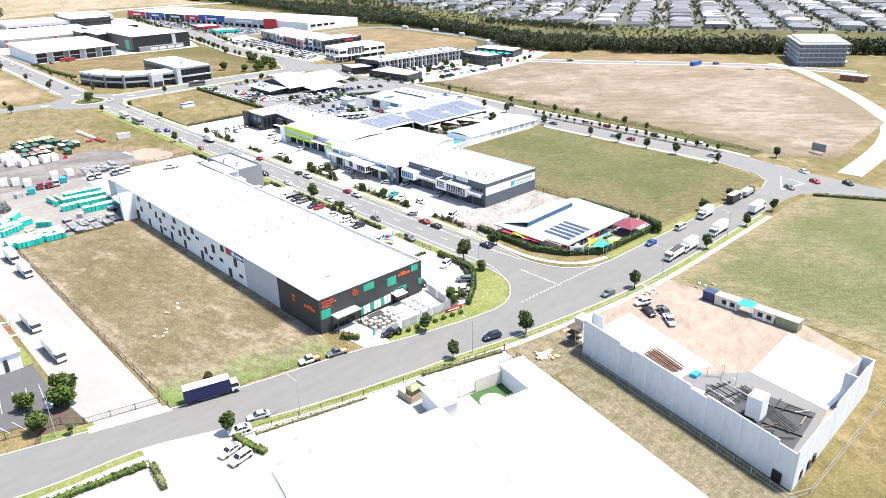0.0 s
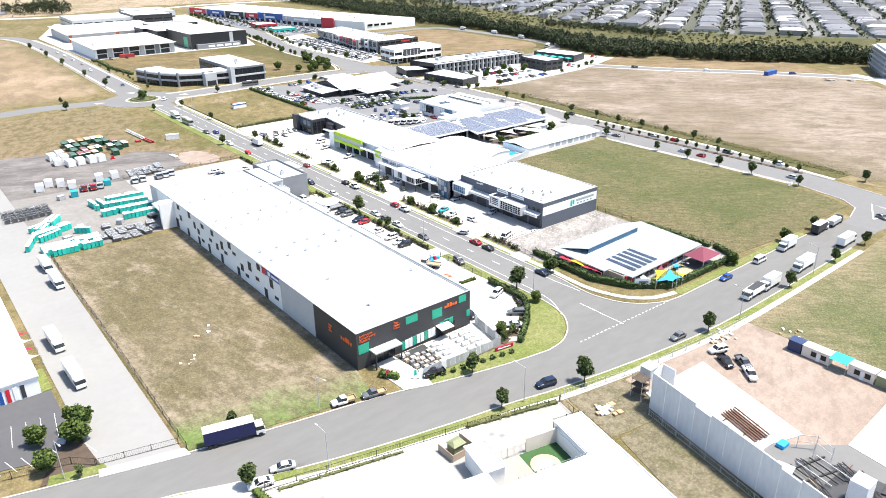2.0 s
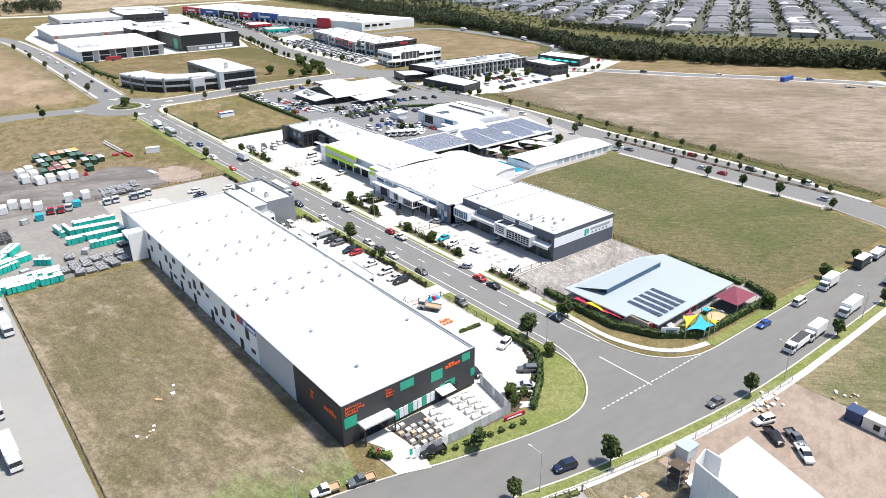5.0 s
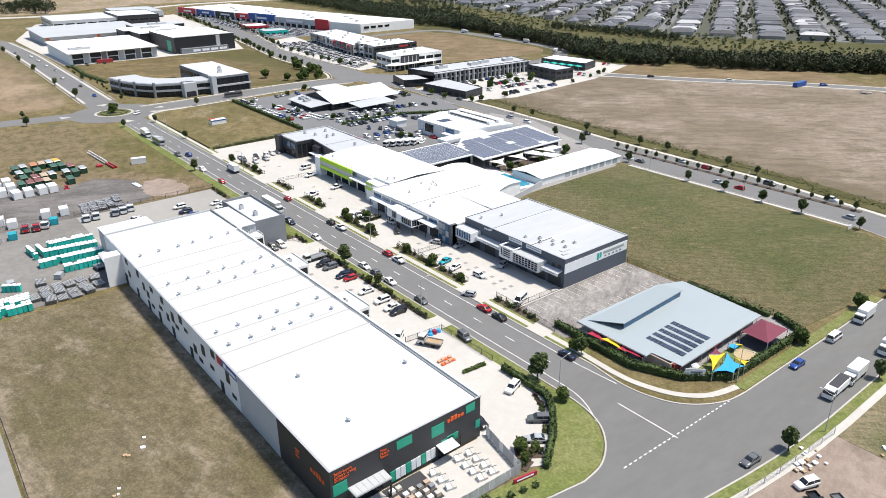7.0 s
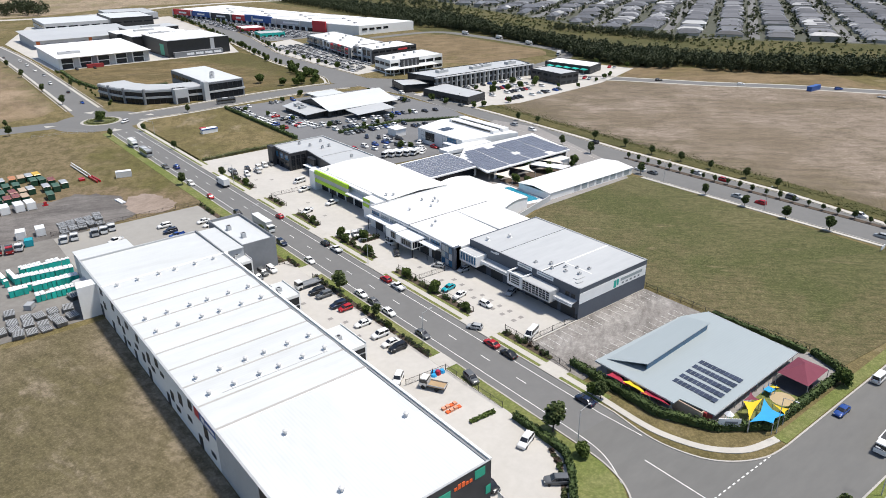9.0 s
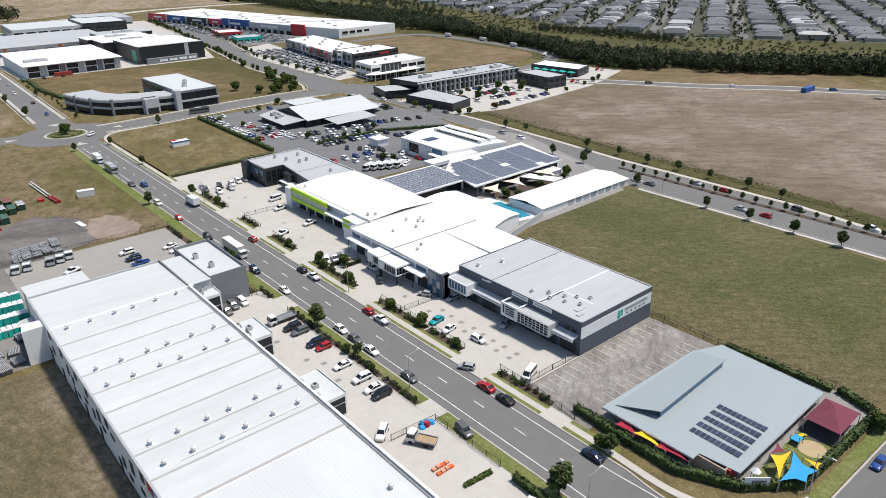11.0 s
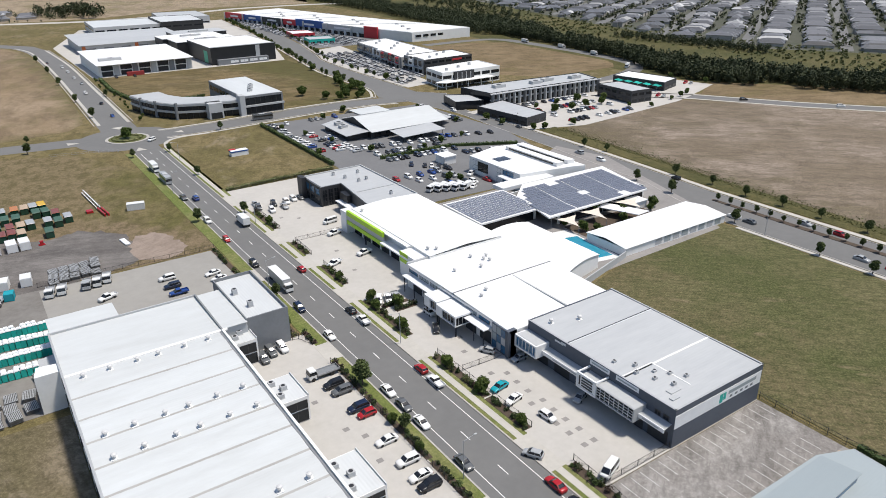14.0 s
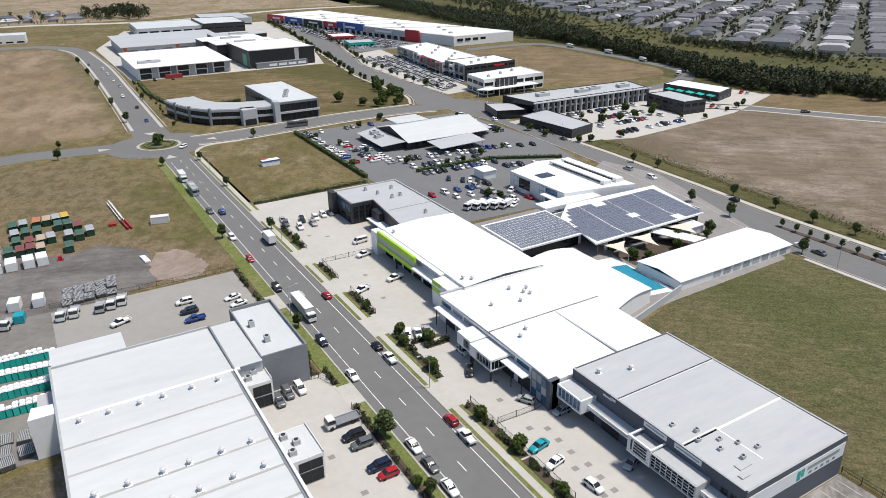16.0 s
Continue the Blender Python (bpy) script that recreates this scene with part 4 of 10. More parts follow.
    for x, y in ((-21.6, 184.5), (-20.6, 176)):
        unit(x, y, 8.8, 1.2, 1.2, 1.5)


def words(parent, text, at, size, material, turn=0, flat=False):
    """Lettering in the built-in font, turned into a mesh; turn 0 faces -y, -90 faces -x, 90 faces +x."""
    cu = bpy.data.curves.new("lettering", "FONT")
    cu.body, cu.size, cu.extrude = text, size, 0.03
    tmp = bpy.data.objects.new("lettering", cu)
    me = bpy.data.meshes.new_from_object(tmp)
    bpy.data.objects.remove(tmp)
    me.materials.clear()
    me.materials.append(material)
    ob = new("lettering", me)
    ob.parent = parent
    o = ORIGIN[parent.name]
    ob.matrix_basis = pose(at[0] - o.x, at[1] - o.y, at[2] - o.z, 0 if flat else 90, 0, turn)
    ORIGIN[ob.name] = o
    return ob


big_warehouse()


# ---- the east row of warehouses ----
def grey_warehouse():
    x0, x1, y0, y1, h = 30, 57.6, 88.6, 131, 9.0
    b = thing("warehouse", 44, 110, 0, "slate-grey warehouse with pale grey roof and white sign band", "warehouse")
    walls(b, x0, y0, x1, y1, h, WALL_BLUE)
    for ya, yb, za, zb in ((y0 + 0.3, 101.8, 8.85, 8.92), (102.2, 118, 8.92, 8.92), (118.4, y1 - 0.3, 8.92, 8.85)):
        part("roof", Mesh().slab([(x0 + 0.3, ya, za), (x1 - 0.3, ya, za), (x1 - 0.3, yb, zb), (x0 + 0.3, yb, zb)], 0.15), GREY_ROOF, b, "pale grey roof sheet")
    part("ridge_cap", Mesh().box(x0 + 9, 101.75, 8.6, x1 - 0.3, 102.25, 8.97), WALL_WHITE, b)
    part("gutter", Mesh().box(x0 + 0.3, 118.1, 8.7, x1 - 0.3, 118.4, 8.98), DARK_STEEL, b)
    part("ridge_cap", Mesh().box(x0 + 0.3, 117.75, 8.7, x1 - 0.3, 118.08, 9.0), WHITE_ROOF, b)
    part("flashing", Mesh().box(x0 - 0.05, y0 - 0.05, h, x1 + 0.05, y0 + 0.35, h + 0.08).box(x0 - 0.05, y0, h, x0 + 0.35, y1, h + 0.08).box(x1 - 0.35, y0, h, x1 + 0.05, y1, h + 0.08), STEEL, b)
    s = panel(b, "S", x0 + 0.02, x1 - 0.3, 4.6, 7.6, y0, SIGN_WHITE, "sign_band", "white sign band with teal mark")
    part("mark", face_box(face_box(Mesh(), "S", 43.6, 44.6, 4.9, 7.0, y0, 0.1), "S", 44.8, 45.6, 5.3, 7.0, y0, 0.1), TEAL, s)
    part("lettering", face_box(Mesh(), "S", 46.4, 55.6, 6.1, 6.9, y0, 0.1), PALE_ROOF, s)
    for i in range(5):
        part("lettering", face_box(Mesh(), "S", 47 + i * 1.7, 47.8 + i * 1.7, 5.1, 5.6, y0, 0.1), WALL_MID, s)
    # glazed front boxes and canopies on the west side
    fb = part("front_box", Mesh().box(26, 123.6, 3.5, x0, 131, 3.9), SIGN_WHITE, b, "white framed office box")
    for k in ((26, 123.6, 6.3, x0, 131, 6.65), (26, 123.6, 3.9, x0, 123.95, 6.3), (26, 130.65, 3.9, x0, 131, 6.3)):
        part("frame_piece", Mesh().box(*k), SIGN_WHITE, fb)
    part("box_roof", Mesh().box(26.4, 124, 6.65, x0, 130.6, 6.7), WALL_PALE, fb)
    part("glazing", Mesh().box(26.3, 123.95, 3.9, 26.5, 130.65, 6.3), BLUE_GLASS, fb)
    for k in range(5):
        part("mullion", Mesh().box(26.15, 124.9 + k * 1.2, 3.9, 26.3, 125.0 + k * 1.2, 6.3), SIGN_WHITE, fb)
    for ya, yb in ((111, 123.6), (89.2, 95.4)):
        c = part("canopy", Mesh().box(27.8, ya, 4.3, 28.0, yb, 5.2), SIGN_WHITE, b, "white canopy fascia with bars")
        part("canopy_roof", Mesh().slab([(28.0, ya, 5.0), (x0, ya, 5.5), (x0, yb, 5.5), (28.0, yb, 5.0)], 0.12), GREY_ROOF, c)
        part("lettering", Mesh().box(27.74, ya + 1.2, 4.6, 27.8, min(yb - 1, ya + 9), 4.9), WALL_PALE, c)
    fb = part("front_box", Mesh().box(26.2, 105.4, 3.5, 26.6, 111, 4.0), SIGN_WHITE, b, "white framed entrance screen")
    for k in ((26.2, 105.4, 6.9, 26.6, 111, 7.2), (26.2, 105.4, 4, 26.6, 105.75, 6.9), (26.2, 110.65, 4, 26.6, 111, 6.9), (26.6, 105.4, 6.9, x0, 105.75, 7.2), (26.6, 110.65, 6.9, x0, 111, 7.2), (26.3, 105.75, 4, 26.5, 110.65, 6.9)):
        part("frame_piece", Mesh().box(*k), SIGN_WHITE, fb)
    part("box_roof", Mesh().box(26.6, 105.75, 6.0, x0, 110.65, 6.1), GREY_ROOF, fb)
    for k in range(4):
        part("louvre", Mesh().box(26.14, 106.4, 4.35 + k * 0.65, 26.3, 109.4, 4.6 + k * 0.65), DARK_STEEL, fb)
    part("louvre", Mesh().box(26.14, 109.9, 4.4, 26.3, 110.15, 6.6), DARK_STEEL, fb)
    fb = part("front_box", Mesh().box(26.4, 95.4, 3.5, x0, 105.4, 3.8), WALL_PALE, b, "pale framed glazed front box")
    for k in ((26.4, 95.4, 6.4, x0, 105.4, 6.6), (26.4, 95.4, 3.8, x0, 95.7, 6.4)):
        part("frame_piece", Mesh().box(*k), WALL_PALE, fb)
    part("box_roof", Mesh().box(26.7, 95.6, 6.6, x0, 105.3, 6.66), GREY_ROOF, fb)
    part("glazing", Mesh().box(26.7, 95.7, 3.8, 26.9, 105.4, 6.4), GLASS, fb)
    for i in range(7):
        part("mullion", Mesh().box(26.5, 96.9 + i * 1.25, 3.8, 26.66, 97.0 + i * 1.25, 6.4), SIGN_WHITE, fb)
    for i in range(3):
        part("louvre", Mesh().box(26.5, 95.7, 4.4 + i * 0.65, 26.62, 105.4, 4.48 + i * 0.65), SIGN_WHITE, fb)
    for u0, u1 in ((105.4, 110.9), (97.6, 103.6)):
        sg = panel(b, "W", u0, u1, 7.7, 8.8, x0, SIGN_WHITE, "sign", "pale sign board")
        part("lettering", face_box(Mesh(), "W", u0 + 0.5, u1 - 0.5, 8.1, 8.4, x0, 0.1), PALE_ROOF, sg)
    part("lettering", face_box(face_box(Mesh(), "W", 119.2, 121.8, 7.9, 8.3, x0, 0.1), "W", 118.4, 119.8, 8.1, 8.6, x0, 0.1), SIGN_WHITE, b)
    part("flashing", Mesh().box(x0 + 1.2, 103.6, 8.8, x0 + 1.4, 103.8, 8.9).box(30.6, 102.3, 8.8, 39.4, 102.6, 8.93).box(39.1, 92.6, 8.6, 39.4, 102.3, 8.93), WALL_WHITE, b)
    for y in (92.6, 90.6):
        window(b, "W", y - 0.6, y + 0.6, 5.8, 6.7, x0, mullions=1)
    for y in (90, 96, 103, 110, 117, 124):
        window(b, "W", y - 0.2, y + 4.4, 0.2, 3.1, x0, CHARCOAL, "roller_door", mullions=0)
    for x, y in ((33, 107), (35.4, 103.5), (37, 99.8), (39, 97.5), (41, 95), (35, 98), (36.5, 94.5), (33.5, 101.5)):
        unit(x, y, 8.8, 0.9, 0.7, 0.6 + 0.3 * ((x * 7) % 1))
    part("roof_duct", Mesh().box(33.5, 92.6, 8.8, 36.5, 94, 9.05).box(32, 91, 8.8, 34, 92, 9.1), WALL_PALE, b)
    for x, y in ((33.5, 127), (40, 124.5)):
        vent(x, y, 8.9, "dark roof exhaust cowl on the grey roof")


def white_warehouse():
    x0, x1, y0, y1, h = 25, 58.3, 131.5, 177.4, 7.2
    b = thing("warehouse", 42, 153, 0, "white-roofed warehouse with blue glazed corner and white canopies", "warehouse")
    walls(b, x0 + 0.3, y0, x1, y1, h, WALL_WHITE)
    part("roof", Mesh().slab([(x0, y0 + 0.2, 7.2), (x1, y0 + 0.2, 7.2), (x1, 154.4, 7.6), (x0, 154.4, 7.6)], 0.15), BRIGHT_ROOF, b)
    part("roof", Mesh().slab([(x0, 154.7, 7.6), (x1, 154.7, 7.6), (x1, y1, 7.3), (x0, y1, 7.3)], 0.15), BRIGHT_ROOF, b)
    part("gutter", Mesh().box(x0, 154.35, 7.3, x1, 154.65, 7.72), WALL_MID, b)
    part("gutter", Mesh().box(x0, y1 - 0.7, 7.2, x1, y1 - 0.2, 7.8), WALL_PALE, b)
    part("ridge_cap", Mesh().box(44, y0 + 0.4, 7.25, 44.4, 154, 7.62), WALL_PALE, b)
    part("fascia", Mesh().box(x0 - 0.05, y0, 6.5, x0 + 0.3, y1, 7.15), WALL_WHITE, b)
    for k in range(7):
        window(b, "W", 139.6 + k * 5.4, 143.8 + k * 5.4, 5.3, 6.3, x0 + 0.3, PALE_ROOF if k % 3 else BLUE_GLASS, mullions=2)
    t = part("corner_tower", Mesh().box(24.5, 131.5, 0, 27, 132.6, 7.25).box(24.7, 132.6, 0, 27, 138, 6.9), WALL_BLUE, b, "slate-blue corner block")
    for i, (ya, za, m) in enumerate(((132.9, 0.6, BLUE_GLASS), (134.5, 0.6, WALL_PALE), (136.2, 0.6, BLUE_GLASS), (132.9, 2.7, WALL_PALE), (134.5, 2.7, BLUE_GLASS), (136.2, 2.7, PALE_ROOF), (132.9, 4.8, BLUE_GLASS), (134.5, 4.8, PALE_ROOF), (136.2, 4.8, WALL_PALE))):
        panel(b, "W", ya, ya + 1.5, za, za + 1.9, 24.7, m, "panel", "pale blue facade panel")
    part("canopy", Mesh().box(22.4, 138.2, 4.9, x0 + 0.3, 147, 5.15), SIGN_WHITE, b, "white flat canopy")
    part("canopy", Mesh().box(22.6, 161, 4.7, x0 + 0.3, 176, 4.95), SIGN_WHITE, b, "white flat canopy")
    for ya, yb, xf, zt in ((146.2, 154.8, 19.8, 6.0), (155, 160.9, 20.2, 6.2)):
        f = part("front_box", Mesh().box(xf, ya, 3.1, x0 + 0.3, yb, 3.4), SIGN_WHITE, b, "white framed office box")
        for k in ((xf, ya, zt - 0.5, x0 + 0.3, yb, zt), (xf, ya, 3.4, xf + 0.3, ya + 0.3, zt - 0.5), (xf, yb - 2.8, 3.4, xf + 0.3, yb, zt - 0.5), (x0, ya, 3.4, x0 + 0.3, ya + 0.3, zt - 0.5)):
            part("frame_piece", Mesh().box(*k), SIGN_WHITE, f)
        part("box_roof", Mesh().box(xf + 0.4, ya + 0.4, zt, x0, yb - 0.4, zt + 0.05), BRIGHT_ROOF, f)
        part("glazing", Mesh().box(xf + 0.35, ya + 0.1, 3.4, xf + 0.5, yb - 2.8, zt - 0.5), GLASS, f)
        part("glazing", Mesh().box(xf + 0.5, ya + 0.1, 3.4, x0, ya + 0.25, zt - 0.5), GLASS, f)
        for k in (1, 2, 3, 4):
            part("mullion", Mesh().box(xf + 0.2, ya + k * 1.2 - 0.05, 3.4, xf + 0.35, ya + k * 1.2 + 0.05, zt - 0.5), WALL_PALE, f)
            part("mullion", Mesh().box(xf + k * 1.1 - 0.05, ya + 0.02, 3.4, xf + k * 1.1 + 0.05, ya + 0.1, zt - 0.5), WALL_PALE, f)
        part("column", Mesh().box(xf + 0.4, ya + 0.4, 0.13, xf + 0.7, ya + 0.7, 3.1), DARK_STEEL, f)
        part("column", Mesh().box(xf + 0.4, yb - 0.7, 0.13, xf + 0.7, yb - 0.4, 3.1), DARK_STEEL, f)
    for y in (139, 145, 150, 156, 163, 170):
        window(b, "W", y, y + 4.2, 0.2, 3.3, x0 + 0.3, CHARCOAL, "roller_door")
    for ya in (138.8, 142.6, 165, 170, 175):
        part("column", Mesh().cyl(22.8, ya, 0.13, 4.7, 0.12), DARK_STEEL, b)
    for x, y in ((30, 149), (33, 151), (33, 165), (40.5, 163), (44, 166.5), (46, 168), (45, 165), (42, 170)):
        vent(x, y, 7.45, "small roof cowl on the white roof")


def green_warehouse():
    x0, x1, y0, y1, h = 32, 58, 176, 224, 8.2
    b = thing("warehouse", 45, 200, 0, "white-roofed workshop with lime green fascia", "warehouse")
    walls(b, x0, y0, x1, y1, h - 0.3, WALL_WHITE)
    part("roof", Mesh().slab([(x0, y0, 8.2), (45, y0, 8.9), (45, y1, 8.9), (x0, y1, 8.2)], 0.15).slab([(45, y0, 8.9), (x1, y0, 8.2), (x1, y1, 8.2), (45, y1, 8.9)], 0.15), BRIGHT_ROOF, b)
    part("fascia", Mesh().box(29.6, 199, 6.7, 30.4, 223, 8.3), LIME, b, "lime green upper fascia")
    part("fascia", Mesh().box(29.6, 199, 3.6, 30.4, 223, 5.0), LIME, b, "lime green lower fascia")
    part("fascia", Mesh().box(29.8, 199, 5.0, 30.4, 223, 6.7), WALL_PALE, b)
    part("canopy", Mesh().box(30.4, 186, 7.6, x0, 223.5, 8.0).box(28.6, 186, 5.0, x0, 199, 5.4), SIGN_WHITE, b)
    part("front_block", Mesh().box(28, 178, 0, x0, 186, 7.4), SIGN_WHITE, b, "white entrance block with lime band")
    part("fascia", face_box(face_box(Mesh(), "W", 181.6, 186, 4.4, 5.6, 28, 0.1), "W", 181.6, 186, 6.4, 7.5, 28, 0.1), LIME, b, "lime green band")
    part("front_block", Mesh().box(29.4, 223, 0, 32, 227, 7.6), SIGN_WHITE, b)
    for i in range(6):
        window(b, "W", 187.4 + i * 6, 192 + i * 6, 0.2, 3.5, x0, GLASS if i % 2 else CHARCOAL, "roller_door", mullions=1)
    part("column", Mesh().box(29.7, 210.6, 0.13, 30.1, 211, 3.6), DARK_STEEL, b)
    for x, y in ((34, 180), (36, 178.5), (33.5, 219)):
        vent(x, y, 8.4, "small roof cowl on the white roof")


def charcoal_office():
    b = thing("office_building", 46, 246, 0, "charcoal two-storey office with pale grey roof", "office building")
    pts = [(33.6, 267), (58.6, 267), (58.6, 224.3), (38.4, 224.3), (41.8, 251.5), (33.6, 251.5)]
    part("wall", Mesh().prism(pts, 0, 7.6), CHARCOAL, b)
    part("roof", Mesh().prism([(34, 266.6), (58.2, 266.6), (58.2, 224.7), (39, 224.7), (42.2, 251.9), (34, 251.9)], 7.6, 7.75), GREY_ROOF, b)
    part("parapet", Mesh().box(33.6, 266.6, 7.6, 58.6, 267, 8.2).box(58.2, 224.3, 7.6, 58.6, 266.6, 8.2).box(33.6, 251.5, 7.6, 34, 266.6, 8.2).box(42, 238.5, 7.6, 58, 239, 8.0), WALL_PALE, b)
    part("end_wall", Mesh().box(31.6, 264, 0, 33.6, 268, 8.4), CHARCOAL, b)
    for i in range(3):
        window(b, "W", 252.6 + i * 4.6, 256 + i * 4.6, 4.2, 6.6, 33.6, BLUE_GLASS, mullions=2)
        window(b, "W", 252.6 + i * 4.6, 256 + i * 4.6, 0.4, 3.0, 33.6, mullions=2)
        window(b, "S", 34.3 + i * 2.4, 36 + i * 2.4, 0.4, 6.4, 251.5, mullions=1, rails=3)
    part("canopy", Mesh().box(36.6, 226, 3.4, 40, 246, 3.7), SIGN_WHITE, b)
    part("panel", Mesh().box(38.6, 240, 3.9, 41, 246, 6.6), BLACK, b)
    for x, y in ((46, 256), (53, 259), (52, 250), (48.5, 249.5), (51, 230), (44, 262)):
        unit(x, y, 7.75, 0.9, 0.9, 1.2)


grey_warehouse()
white_warehouse()
green_warehouse()
charcoal_office()


# ---- childcare centre ----
MAROON = mat("maroon_shade_cloth", (0.165, 0.030, 0.055), 0.8, (0.135, 0.024, 0.044), 0.5, 4, 0.4)
YELLOW = mat("yellow_shade_cloth", (0.75, 0.48, 0.01), 0.8, (0.65, 0.40, 0.01), 0.5, 4, 0.4)
BLUE_CLOTH = mat("blue_shade_cloth", (0.02, 0.30, 0.62), 0.8, (0.02, 0.25, 0.52), 0.5, 4, 0.4)
RED_CLOTH = mat("red_shade_cloth", (0.34, 0.012, 0.04), 0.8, (0.28, 0.01, 0.03), 0.5, 4, 0.4)
CREAM_CLOTH = mat("cream_shade_cloth", (0.66, 0.60, 0.52), 0.8, (0.58, 0.52, 0.45), 0.5, 4, 0.4)
CREAM_WALL = mat("cream_brick", (0.42, 0.33, 0.25), 0.85, (0.34, 0.26, 0.19), 0.5, 6, 0.5)
RED_WALL = mat("red_render", (0.30, 0.03, 0.03), 0.8, (0.24, 0.03, 0.03), 0.5, 4, 0.4)
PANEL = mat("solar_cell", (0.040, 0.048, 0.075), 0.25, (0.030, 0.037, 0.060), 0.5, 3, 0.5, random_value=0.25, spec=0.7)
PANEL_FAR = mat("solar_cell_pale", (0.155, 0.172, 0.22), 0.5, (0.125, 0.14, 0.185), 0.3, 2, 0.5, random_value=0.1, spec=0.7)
RUBBER = mat("rubber_play_floor", (0.05, 0.05, 0.06), 0.9, (0.08, 0.075, 0.07), 0.3, 2, 0.5)
SAND = mat("sand_pit", (0.42, 0.33, 0.20), 0.95, (0.36, 0.28, 0.17), 0.4, 3, 0.5)
WATER = mat("pool_water", (0.02, 0.20, 0.30), 0.08, (0.03, 0.26, 0.36), 0.3, 1.5, 0.5, spec=0.6)


def solar_array(b, x0, y0, nx, ny, w, d, z, slope=0.0, material=None, gap=0.1, tilt=0.0):
    """Rows of panels, each an object on one shared mesh."""
    material = material or PANEL
    me = bpy.data.meshes.new("solar_panel")
    m = Mesh().slab([(0, 0, 0.06), (w - gap, 0, 0.06), (w - gap, d - gap, 0.06 + tilt), (0, d - gap, 0.06 + tilt)], 0.05)
    me.from_pydata(m.v, [], m.f)
    me.materials.append(material)
    o = ORIGIN[b.name]
    for i in range(nx):
        for j in range(ny):
            p = new("solar_panel", me)
            p.parent = b
            p.location = (x0 + i * w - o.x, y0 + j * d - o.y, z + slope * j * d - o.z)


def sail(name, pts, material, label, post=True):
    """A shade sail stretched between corner posts, sagging in the middle."""
    t = thing(name, pts[0][0], pts[0][1], 0, label, "shade sail", "shade sails")
    n, c = len(pts), Vector()
    for p in pts:
        c += Vector(p) / len(pts)
    vs, fs = [], []
    steps = 4
    c.z -= 0.25
    for i in range(n):
        a, b = Vector(pts[i]), Vector(pts[(i + 1) % n])
        for k in range(steps):
            s = k / steps
            p = a.lerp(b, s).lerp(c, 0.32 * math.sin(math.pi * s))
            vs.append(p)
    vs.append(c)
    k = len(vs) - 1
    fs = [(i, (i + 1) % k, k) for i in range(k)]
    up = [(v[0], v[1], v[2] - 0.02) for v in vs]
    m = Mesh().add(vs, fs).add(up, [tuple(reversed(f)) for f in fs])
    part("cloth", m, material, t, smooth=True)
    for p in pts if post else ():
        part("post", Mesh().cyl(p[0], p[1], 0.1, p[2] + 0.1, 0.07, 8), STEEL, t)
    return t


